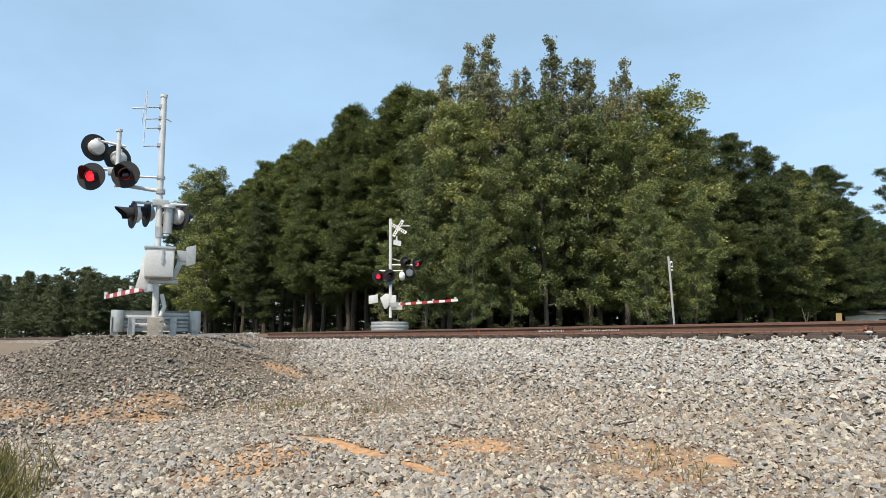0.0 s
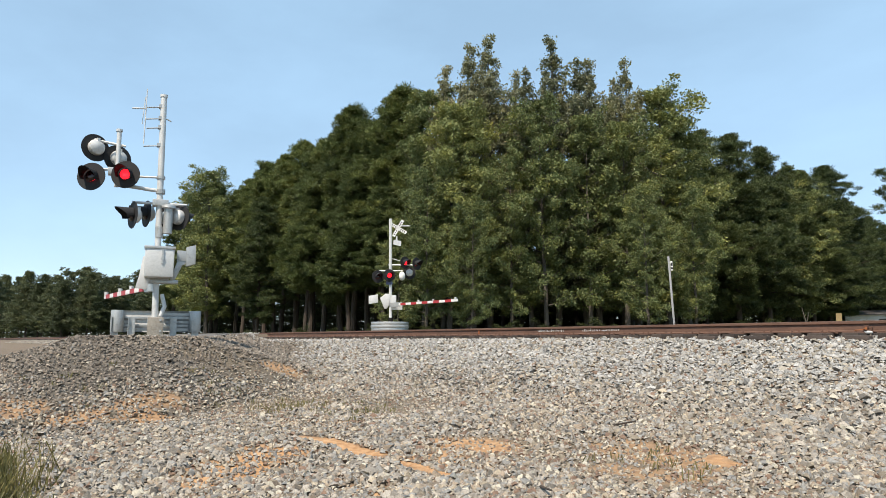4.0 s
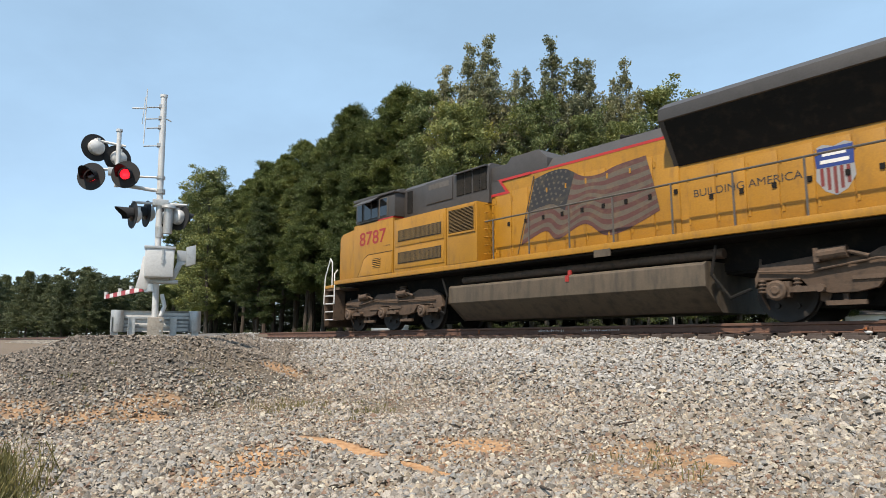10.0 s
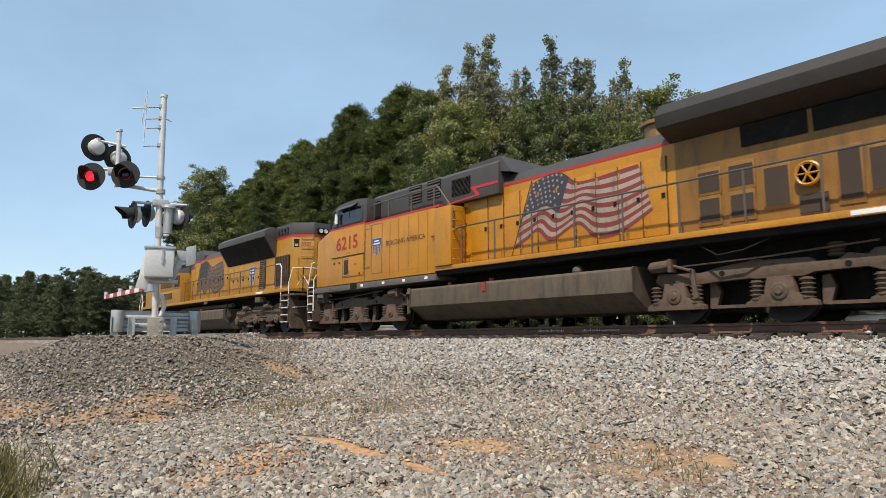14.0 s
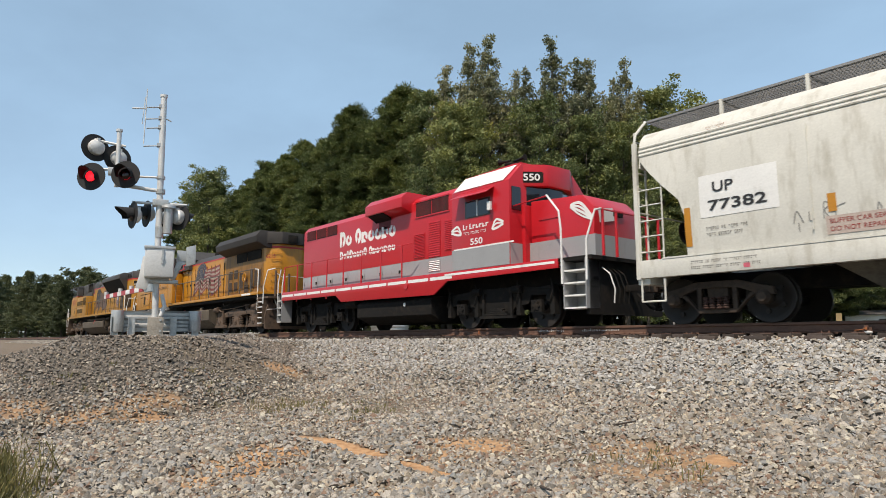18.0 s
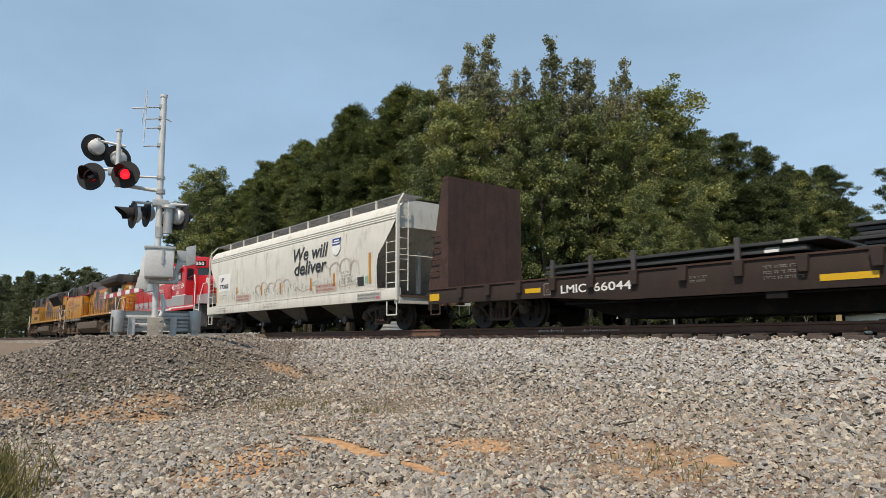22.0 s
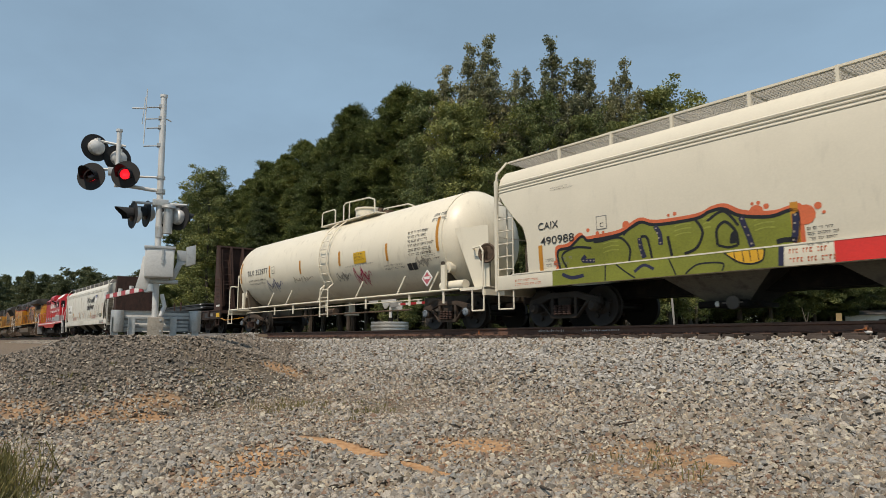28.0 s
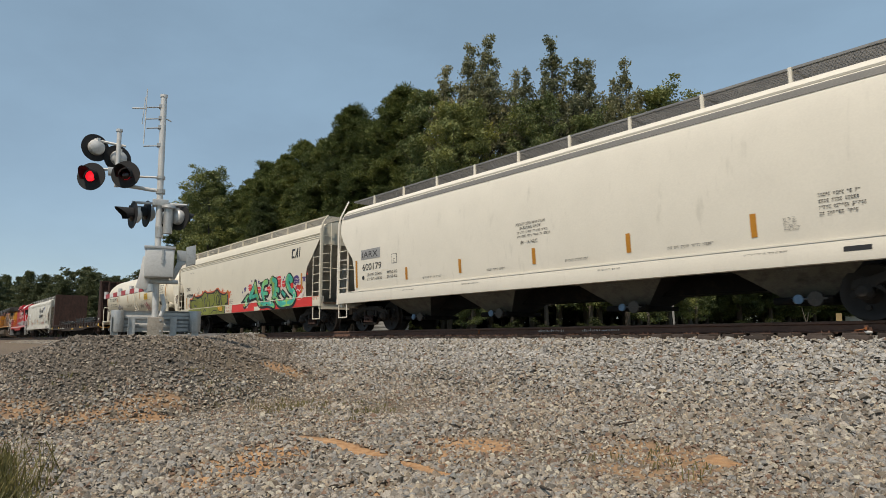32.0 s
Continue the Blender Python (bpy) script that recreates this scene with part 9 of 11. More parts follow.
        blob(car, "lip_shape", [(x - 0.9 * r, z), (x - 0.5 * r, z + 0.6 * r), (x, z + 0.48 * r), (x + 0.5 * r, z + 0.6 * r), (x + 0.9 * r, z), (x + 0.42 * r, z - 0.66 * r), (x - 0.42 * r, z - 0.66 * r)], SPRAYRED, 0.008)
        ribbon(car, "lip_line", [(x - 0.85 * r, z), (x - 0.3 * r, z + 0.12 * r), (x, z - 0.02 * r), (x + 0.3 * r, z + 0.12 * r), (x + 0.85 * r, z)], 0.05 * r, PINK, 0.0095)
        disc(car, "lip_shine", x - 0.1 * r, z - 0.35 * r, 0.16 * r, LIGHTRED, 0.0095, 10, squash=0.6)
    patch("sill_gap", 131.75, 132.35, 0.93, 1.1, lambda z: -1.5315, HOPPER_B, sill)
    blob(sill, "sill_swirl", [(130.75, 1.27), (131.2, 1.27), (131.0, 1.02)], PINK, 0.0, -1.5315)
    strokes = (([(130.74, 1.24), (131.26, 1.53), (131.81, 2.05)], 0.115), ([(131.81, 2.05), (131.96, 1.65), (132.26, 1.28), (132.62, 1.2)], 0.12), ([(131.41, 1.52), (131.96, 1.58)], 0.075),
               ([(133.02, 2.08), (132.7, 2.02), (132.55, 1.74), (132.66, 1.42), (132.88, 1.22)], 0.105), ([(132.6, 1.63), (133.02, 1.6)], 0.075), ([(132.72, 1.18), (133.09, 1.2), (133.69, 1.08)], 0.1),
               ([(133.39, 2.08), (133.58, 2.14), (133.63, 1.79), (133.65, 1.51), (133.49, 1.27)], 0.115), ([(133.63, 2.12), (133.87, 2.02), (133.83, 1.76), (134.1, 1.67)], 0.1), ([(133.76, 1.55), (134.08, 1.24), (134.44, 1.12), (134.81, 1.13)], 0.125),
               ([(134.44, 1.57), (134.66, 1.44), (134.9, 1.28)], 0.08), ([(135.24, 2.0), (135.03, 2.14), (134.89, 1.94), (135.07, 1.69), (135.39, 1.53), (135.48, 1.33), (135.27, 1.16), (134.91, 1.13)], 0.13))
    for k, (pts, w) in enumerate(strokes):
        ribbon(car, "graffiti_shade", [(x + 0.02, z - 0.03) for x, z in pts], w + 0.07, INK, 0.0105 + 0.0002 * k)
        for x, z in (pts[0], pts[-1]):
            disc(car, "graffiti_shade_end", x + 0.02, z - 0.03, w + 0.07, INK, 0.0105 + 0.0002 * k, 16)
    # the pointed spurs of the shapes
    for pts, inner in (([(130.15, 1.3), (131.12, 1.78), (131.3, 1.4), (130.7, 1.3)], [(130.5, 1.36), (131.1, 1.68), (131.16, 1.45)]), ([(133.12, 2.17), (132.55, 2.13), (132.2, 2.1), (132.5, 1.85), (132.78, 1.95)], [(132.98, 2.12), (132.62, 2.08), (132.7, 1.98)]), ([(131.62, 2.02), (131.78, 2.3), (131.98, 2.22), (131.98, 2.0)], [(131.7, 2.04), (131.8, 2.22), (131.9, 2.05)])):
        blob(car, "graffiti_spur", pts, INK, 0.0102)
        blob(car, "graffiti_spur_fill", inner, LIME, 0.0137)
    blob(sill, "graffiti_spur", [(133.1, 1.26), (133.62, 1.26), (133.85, 0.97), (133.3, 1.06)], INK, 0.0, -1.5318)
    blob(sill, "graffiti_spur_fill", [(133.15, 1.26), (133.52, 1.26), (133.72, 1.0), (133.3, 1.12)], TEAL, 0.0, -1.5335)
    for k, (pts, w) in enumerate(strokes):
        main, second = (LIME, TEAL) if k in (1, 4, 6) else (TEAL, LIME)
        ribbon(car, "graffiti_body", pts, w, main, 0.014 + 0.0003 * k)
        for x, z in (pts[0], pts[-1]):
            disc(car, "graffiti_end", x, z, w, main, 0.0141 + 0.0003 * k, 16)
        low = [(x, z) for x, z in pts if z < 1.75] if len(pts) > 2 else []
        if len(low) > 1:
            ribbon(car, "graffiti_tint", low, 0.42 * w, AQUA if main is TEAL else second, 0.0175 + 0.0002 * k)
    for x, z in ((130.85, 1.33), (133.4, 1.2), (135.45, 1.5), (131.83, 2.06)):
        disc(car, "paint_glint", x, z, 0.04, PINK, 0.022, 10, squash=1.4)
    disc(car, "spray_ball", 135.31, 1.78, 0.12, SPRAYRED, 0.0215)
    disc(car, "purple_dome", 135.64, 1.97, 0.27, PURPLE, 0.005, 24, squash=0.7)
    bars("dome_lines", 135.42, 1.98, 2, 0.5, 0.06, on_side(0.011), PINK, car, 5)
    bars("dome_data", 135.5, 1.84, 3, 0.5, 0.035, on_side(0.011), LETTER, car, 15)
    for x, z, r in ((130.74, 1.91, 0.17), (130.44, 1.79, 0.08), (132.18, 2.13, 0.12), (136.28, 1.99, 0.17)):
        star(car, x, z, r, PURPLE, 0.007)
    star(car, 136.55, 2.15, 0.08, SPRAYRED, 0.007)
    bars("white_scrawl", 130.42, 1.58, 1, 0.45, 0.09, on_side(0.008), PINK, car, 23, "white spray scrawl")
    for x, z in ((131.46, 2.22), (134.65, 2.15), (134.53, 2.07), (135.62, 1.67), (133.95, 2.2)):
        disc(car, "purple_dot", x, z, 0.05, PURPLE, 0.007, 10)
    # the lessor's mark, as plain shapes
    for pts in ([(0.03, 0.0), (0.12, 0.09), (0.12, 0.34), (0.03, 0.43), (0.0, 0.4), (0.0, 0.03)], [(0.03, 0.0), (0.36, 0.0), (0.3, 0.09), (0.12, 0.09)], [(0.12, 0.34), (0.36, 0.34), (0.36, 0.43), (0.03, 0.43)],
                [(0.36, 0.0), (0.46, 0.0), (0.68, 0.43), (0.58, 0.43)], [(0.58, 0.0), (0.68, 0.0), (0.68, 0.43), (0.6, 0.4)], [(0.44, 0.12), (0.6, 0.12), (0.6, 0.2), (0.48, 0.2)], [(0.8, 0.0), (0.89, 0.0), (0.89, 0.45), (0.8, 0.45)]):
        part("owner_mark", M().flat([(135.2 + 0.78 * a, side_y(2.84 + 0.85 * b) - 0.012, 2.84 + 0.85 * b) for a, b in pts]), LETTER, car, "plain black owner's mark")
    bars("sill_tag", 137.0, 1.15, 1, 0.4, 0.12, -1.531, HALO, sill, 12)
    return car


def hopper_cream():
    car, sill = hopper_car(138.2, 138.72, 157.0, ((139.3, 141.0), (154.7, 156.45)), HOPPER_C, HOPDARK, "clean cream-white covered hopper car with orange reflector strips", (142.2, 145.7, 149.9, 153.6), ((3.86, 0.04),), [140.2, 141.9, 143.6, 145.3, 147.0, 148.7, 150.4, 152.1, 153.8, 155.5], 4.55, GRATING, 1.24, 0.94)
    # the roof overhang's shadow, laid on the side as a grey strip
    patch("eaves_shade_band", 138.9, 156.8, 3.84, 3.98, lambda z: side_y(3.1 + (z - 3.1) / 1.24) - 0.014, BARGREY, car, "painted grey band for the shade below the roof edge", rows=5)
    o = on_side(0.012)
    pm = patch("mark_panel", 140.3, 141.42, 2.3, 2.62, on_side(0.01), mat("repainted_grey", (0.42, 0.42, 0.41), 0.6), car, "grey repainted panel")
    text("reporting_mark", "IARX", 140.38, 2.35, 0.2, LETTER, pm, y=on_side(0.015), width=0.9, bold=0.005, label="dark lettering IARX")
    text("car_number", "600179", 140.38, 1.94, 0.21, LETTER, car, y=o, width=1.1, bold=0.006, label="dark number 600179")
    for z, a, b in ((1.74, "LD LMT 220400", "99950 KG"), (1.6, "LT WT 65600", "29750 KG")):
        text("load_line", a, 140.65, z, 0.085, LETTER, car, y=o, width=0.85)
        text("weight_line", b, 141.78, z, 0.085, LETTER, car, y=o, width=0.55)
    disc(car, "round_mark", 140.42, 1.7, 0.07, LETTER, 0.012)
    bx = patch("plate_box", 142.05, 142.33, 2.03, 2.33, on_side(0.01), BARGREY, car)
    patch("plate_field", 142.07, 142.31, 2.05, 2.31, on_side(0.013), HOPPER_C, bx)
    text("plate_letter", "C", 142.14, 2.08, 0.1, LETTER, bx, y=on_side(0.016))
    for x, z0, z1 in ((139.95, 1.4, 2.3), (142.75, 1.48, 1.85), (145.2, 1.48, 1.86), (147.9, 1.48, 1.86), (150.55, 1.48, 1.88), (153.15, 1.48, 1.9)):
        patch("reflector", x, x + 0.11, z0, z1, o, ORANGE, car)
    text("notice_line", "DO NOT CLEAN WITH STEAM", 147.4, 2.46, 0.07, LETTER, car, y=o, width=0.95, label="small dark lettering of a cleaning notice")
    text("notice_line", "OR BOILING WATER", 147.52, 2.36, 0.07, LETTER, car, y=o, width=0.7, label="small dark lettering of a cleaning notice")
    bars("notice_lines", 147.45, 2.26, 2, 0.85, 0.05, o, LETTER, car, 6)
    text("notice_line", "04 - 16 NGC", 147.55, 2.0, 0.08, LETTER, car, y=o, width=0.55, label="small dark lettering of a cleaning notice")
    bars("data_lines", 154.3, 2.02, 4, 0.75, 0.055, o, LETTER, car, 8)
    bars("data_block", 153.72, 1.72, 6, 0.28, 0.03, o, BARGREY, car, 31, "small grey data table", gap=1.3)
    for x in (143.6, 146.3, 148.9, 151.5):
        bars("side_stencil", x, 1.45, 1, 0.8, 0.05, o, BARGREY, car, int(x))
    for x in (142.6, 145.3, 149.8, 153.0):
        bars("sill_stencil", x, 1.16, 1, 0.7, 0.03, -1.53, BARGREY, sill, int(x))
    patch("sill_slot", 154.6, 155.0, 1.08, 1.16, -1.529, LETTER, sill)
    BLUEGATE = mat("pale_blue_plate", (0.20, 0.36, 0.55), 0.5, var=0.2)
    for x in (142.2, 145.7, 149.9, 153.6):
        part("gate_lever", M().box(x - 0.2, x + 0.2, -0.72, -0.68, 0.36, 0.42), BLUEGATE, car, "pale blue outlet plate")
        part("gate_disc", M().lathe([(0.04, 0), (0.085, 0.01), (0.085, 0.04), (0.03, 0.05)], (x - 0.05, -0.74, 0.4), (0, -1, 0), 14), BLUEGATE, car)
    return car


# ---------------------------------------------------------------- the bulkhead flat car and its load
def flat_car():
    s0 = 80.3
    car = new_car("bulkhead_flat_car", "rust-brown bulkhead flat car carrying steel plates", "freight car", s0)
    truck_two(car, (82.75, 84.5), s0, TRUCKBROWN)
    truck_two(car, (99.15, 100.9), s0, TRUCKBROWN)
    part("deck", M().box(81.1, 102.46, -1.44, 1.44, 0.98, 1.1), RUST, car)
    part("side_sill", M().ext("y", [(81.1, 0.7), (85.6, 0.66), (87.6, 0.52), (96.0, 0.52), (98.0, 0.66), (102.46, 0.7), (102.46, 1.12), (81.1, 1.12)], -1.47, -1.42), SILLRUST, car, "dark rusty side sill with stake pockets", bevel=0.008)
    part("side_sill", M().ext("y", [(81.1, 0.7), (102.46, 0.7), (102.46, 1.12), (81.1, 1.12)], 1.42, 1.47), RUST, car)
    part("fish_belly_sill", M().ext("y", [(85.2, 0.66), (87.2, 0.16), (96.6, 0.16), (98.6, 0.66), (98.6, 1.0), (85.2, 1.0)], -0.75, 0.75), BLACK, car, "deep dark centre sill")
    part("sill_flange", M().box(81.1, 102.46, -1.5, -1.4, 1.09, 1.125), RUST, car)
    k = 0
    x = 82.55
    while x < 101.5:
        part("stake_pocket", M().ext("y", [(x - 0.07, 0.82), (x + 0.07, 0.82), (x + 0.1, 1.1), (x - 0.1, 1.1)], -1.56, -1.46), SILLRUST, car)
        part("stake_pocket", M().box(x - 0.08, x + 0.08, 1.46, 1.56, 0.85, 1.1), RUST, car)
        x += 1.09
    for i, x in enumerate((85.82, 86.91, 88.0, 90.18, 93.45, 95.63, 96.72)):
        top = 1.52 if x < 91 else 1.72
        part("stake", M().box(x - 0.045, x + 0.045, -1.54, -1.48, 0.9, top), GREY if x < 91 else RUST, car, "upright load stake")
    for xb, d in ((81.12, 1), (102.44, -1)):
        inner, foot, tip = xb + d * 0.86, xb, xb + d * 0.62
        b = part("bulkhead", M().box(min(inner, inner - d * 0.06), max(inner, inner - d * 0.06), -1.46, 1.46, 1.1, 4.25), RUST, car, "tall rusty steel bulkhead")
        for y in (-1.46, -0.86, -0.28, 0.3, 0.86, 1.36):
            pts = [(inner - d * 0.05, 1.0), (inner - d * 0.05, 4.28), (tip, 4.28), (foot, 1.3), (foot, 0.9)]
            part("bulkhead_rib", M().ext("y", pts, y, y + 0.1), RUST, b)
        part("bulkhead_cap", M().box(min(inner, tip), max(inner, tip), -1.47, 1.47, 4.22, 4.3), RUST, b)
        for j in range(3):
            part("plate_seam", M().box(min(inner, inner + d * 0.012), max(inner, inner + d * 0.012), -0.9 + 0.85 * j, -0.88 + 0.85 * j, 1.15, 4.2), RUST, b)
        for j in range(4):
            part("grab_iron", M().tube([(foot + d * (0.12 + 0.05 * j), -1.5, 1.6 + 0.33 * j), (foot + d * (0.12 + 0.05 * j), -1.56, 1.6 + 0.33 * j), (foot + d * (0.5 + 0.05 * j * 0.5), -1.56, 1.6 + 0.33 * j), (foot + d * (0.5 + 0.025 * j), -1.5, 1.6 + 0.33 * j)], 0.014, 5), RUST, b)
        # the end ladder, a cross pipe, the chained hand brake and the dark brackets between the ribs
        def slope(z, off=0.0):
            return foot + d * (0.62 * (z - 1.3) / 2.98 - off)

        for y in (-1.3, -0.92):
            part("ladder_stile", M().tube([(slope(1.3, 0.05), y, 1.3), (slope(4.1, 0.05), y, 4.1)], 0.015, 5), RUST, b)
        for j in range(8):
            z = 1.45 + 0.35 * j
            part("ladder_rung", M().cyl((slope(z, 0.05), -1.3, z), (slope(z, 0.05), -0.92, z), 0.013, 5), RUST, b)
        part("cross_pipe", M().tube([(slope(2.35, 0.06), -1.3, 2.35), (slope(2.3, 0.06), 0.1, 2.3), (slope(2.28, 0.06), 1.4, 2.28)], 0.022, 6), SILLRUST, b)
        gear = M().box(min(slope(2.0, 0.14), slope(2.0, -0.1)), max(slope(2.0, 0.14), slope(2.0, -0.1)), -0.62, -0.36, 1.95, 2.28)
        gear.lathe([(0.14, 0), (0.16, 0.05), (0.1, 0.1), (0.03, 0.12)], (slope(2.12, 0.14), -0.49, 2.12), (-d, 0, 0), 16)
        part("brake_gear", gear, BLACK, b, "dark greasy hand brake housing", bevel=0.012)
        chain = M()
        for j in range(10):
            z = 1.92 - 0.07 * j
            chain.box(min(slope(z, 0.1), slope(z, 0.07)), max(slope(z, 0.1), slope(z, 0.07)), -0.5 - 0.014 * (j % 2), -0.48 + 0.014 * (j % 2), z - 0.035, z + 0.03)
        part("brake_chain", chain, SILLRUST, b)
        for y in (-0.6, 0.05, 0.6, 1.1):
            part("rib_bracket", M().box(min(foot, foot + d * 0.3), max(foot, foot + d * 0.3), y - 0.16, y + 0.16, 1.1, 1.26), SILLRUST, b, bevel=0.01)
        marks = M()
        for j in range(9):
            z = 3.95 - 0.17 * j
            if j != 4:
                marks.box(min(slope(z, 0.012), slope(z, 0.006)), max(slope(z, 0.012), slope(z, 0.006)), 1.37, 1.44, z - 0.1, z)
        part("edge_lettering", marks, WHITE, b, "white marks down the edge of the bulkhead")
        patch("reflector", min(foot + d * 0.05, foot + d * 0.48), max(foot + d * 0.05, foot + d * 0.48), 0.78, 0.98, -1.478, YELTAPE, car)
        part("end_step", M().tube([(foot + d * 0.1, -1.46, 0.7), (foot + d * 0.1, -1.46, 0.4), (foot + d * 0.5, -1.46, 0.4), (foot + d * 0.5, -1.46, 0.7)], 0.02, 6), RUST, car)
    patch("stencil_plate", 101.9, 102.36, 1.28, 1.37, -1.472, ALU, car)
    text("reporting_mark", "LMIC", 86.02, 0.74, 0.18, WHITE, car, y=-1.476, width=0.72, bold=0.012, label="white lettering LMIC")
    text("car_number", "66044", 86.94, 0.74, 0.18, WHITE, car, y=-1.476, width=0.96, bold=0.012, label="white number 66044")
    for x, z, w in ((84.9, 0.8, 0.5), (91.5, 0.64, 0.85), (95.0, 0.74, 0.5), (98.1, 0.76, 0.55)):
        patch("reflector", x, x + w, z, z + 0.11, -1.476, YELTAPE, car)
    bx = patch("plate_box", 85.5, 85.72, 0.72, 1.0, -1.474, BARGREY, car)
    patch("plate_field", 85.52, 85.7, 0.74, 0.98, -1.477, RUST, bx)
    text("plate_letter", "C", 85.57, 0.77, 0.09, BARGREY, bx, y=-1.48)
    patch("tan_patch", 95.6, 96.6, 0.68, 0.88, -1.474, mat("tan_primer", (0.2, 0.13, 0.07), 0.8), car)
    patch("dark_panel", 100.4, 101.2, 0.78, 1.0, -1.474, LETTER, car)
    bars("data_lines", 99.4, 0.98, 3, 0.5, 0.05, -1.474, BARGREY, car, 3)
    bars("data_lines", 89.2, 0.85, 2, 0.35, 0.04, -1.474, BARGREY, car, 4)
    bars("data_lines", 90.6, 0.92, 3, 0.6, 0.05, -1.474, BARGREY, car, 5)
    patch("white_tag", 101.2, 101.5, 0.84, 0.98, -1.4755, BARGREY, car)
    part("brake_rod", M().cyl((86, -1.3, 0.5), (98, -1.3, 0.5), 0.025, 6), BLACK, car)
    part("brake_valve", M().box(90.6, 90.95, -1.44, -1.2, 0.4, 0.62), BLACK, car)
    coupler(car, 80.75, -1)
    coupler(car, 102.85, 1)
    part("uncoupling_lever", M().tube([(102.5, -1.45, 0.72), (102.75, -1.3, 0.62), (103.0, -0.5, 0.75)], 0.02, 6), ORANGE, car)
    # the plates
    rr = random.Random(9)
    for group, x0, x1, z, n in (("lower stack of plates", 85.45, 91.75, 1.12, 4), ("upper stack of plates", 91.9, 99.7, 1.12, 6)):
        OX[0] = s0
        for i in range(n):
            t = 0.055
            j0, j1 = rr.uniform(0, 0.35), rr.uniform(0, 0.9)
            if i == n - 1:
                j0, j1 = 0.0, 0.15
            wy = rr.uniform(1.1, 1.42)
            pz = z + i * 0.078
            pl = part("steel_plate", M().box(x0 + j0, x1 - j1, -wy, wy, pz, pz + t), PLATE, car, "dark steel plate of the load", bevel=0.004)
            part("spacer", M().box(x0 + 1.0, x0 + 1.1, -1.1, 1.1, pz + t, pz + 0.078), TIE, car)
            part("spacer", M().box(x1 - 1.4, x1 - 1.3, -1.1, 1.1, pz + t, pz + 0.078), TIE, car)
            if rr.random() < 0.7:
                part("plate_tag", M().box(x1 - j1 - 0.7, x1 - j1 - 0.45, -wy - 0.004, -wy + 0.01, pz + 0.005, pz + t), WHITE, car)
    return car


# ---------------------------------------------------------------- the tank car
def tank_car():
    s0 = 103.1
    car = new_car("tank_car", "cream tank car with orange reflector strips and small graffiti tags", "freight car", s0)
    CAPBLUE = mat("worn_pale_blue_cap", (0.2, 0.24, 0.28), 0.6, var=0.25, dirt=(0.08, 0.06, 0.045), amount=0.4)
    truck_two(car, (104.4, 106.17), s0, TRUCKBROWN, cap=CAPBLUE)
    truck_two(car, (118.05, 119.85), s0, TRUCKBROWN, cap=CAPBLUE)
    cz, R, xa, xb = 2.6, 1.5, 104.75, 119.2
    prof = [(0.05, -0.78), (0.55, -0.72), (0.95, -0.58), (1.25, -0.38), (1.42, -0.16), (R, 0.05)]
    n = xb - xa
    full = [(r, h) for r, h in prof] + [(R, n * 0.25), (R, n * 0.5), (R, n * 0.75)] + [(r, n - h) for r, h in prof[::-1]]
    shell = part("tank_shell", M().lathe(full, (xa, 0, cz), (1, 0, 0), 48), TANKCREAM, car, "cream cylindrical tank shell", smooth=True)
    for x in (xa, 107.3, 112.0, 116.5, xb):
        part("weld_seam", M().lathe([(R + 0.001, -0.012), (R + 0.006, 0), (R + 0.001, 0.012)], (x, 0, cz), (1, 0, 0), 48), TANKCREAM, shell, smooth=True)

    def ty(z):
        return -math.sqrt(max(0.05, R * R - (z - cz) ** 2)) - 0.012

    for x, z0, z1 in ((104.84, 2.2, 3.1), (107.82, 2.25, 2.75), (110.55, 2.2, 2.7), (113.5, 2.25, 2.75), (116.4, 2.15, 2.7), (118.95, 2.2, 3.2)):
        patch("reflector", x, x + 0.115, z0, z1, ty, ORANGE, shell, rows=8)
    text("reporting_mark", "TILX", 105.62, 2.46, 0.22, LETTER, shell, y=ty, width=0.72, bold=0.002, label="black lettering TILX")
    text("car_number", "352977", 106.5, 2.46, 0.22, LETTER, shell, y=ty, width=1.2, bold=0.002, label="black number 352977")
    text("load_line", "LD LMT 211800 LB 96050 KG", 105.7, 2.2, 0.07, LETTER, shell, y=ty, width=1.75)
    text("load_line", "LT WT 74200 LB 33650 KG", 105.74, 2.05, 0.07, LETTER, shell, y=ty, width=1.62)
    bx = patch("plate_box", 108.1, 108.35, 2.4, 2.68, ty, LETTER, shell)
    patch("plate_field", 108.12, 108.33, 2.42, 2.66, lambda z: ty(z) - 0.003, TANKCREAM, bx)
    text("plate_letter", "C", 108.18, 2.45, 0.09, LETTER, bx, y=lambda z: ty(z) - 0.006)
    patch("yellow_notice", 114.5, 115.25, 2.22, 2.6, ty, YELTAPE, shell, "yellow safety notice", rows=6)
    bars("notice_lines", 114.56, 2.5, 3, 0.6, 0.05, lambda z: ty(z) - 0.004, LETTER, shell, 3)
    bars("data_table", 117.6, 2.85, 6, 1.15, 0.07, ty, LETTER, shell, 4)
    bars("data_lines", 118.3, 2.28, 4, 0.5, 0.05, ty, LETTER, shell, 5)
    bars("test_lines", 116.2, 1.98, 2, 0.9, 0.05, ty, BARGREY, shell, 6)
    bars("small_lines", 113.9, 2.15, 1, 2.2, 0.04, ty, BARGREY, shell, 7)
    for k in range(2):
        patch("placard", 117.4 + 0.24 * k, 117.62 + 0.24 * k, 1.78, 1.98, ty, LETTER, shell)
    bars("end_mark", 118.7, 3.25, 2, 0.7, 0.08, ty, LETTER, shell, 8)
    # small tags
    rr = random.Random(21)
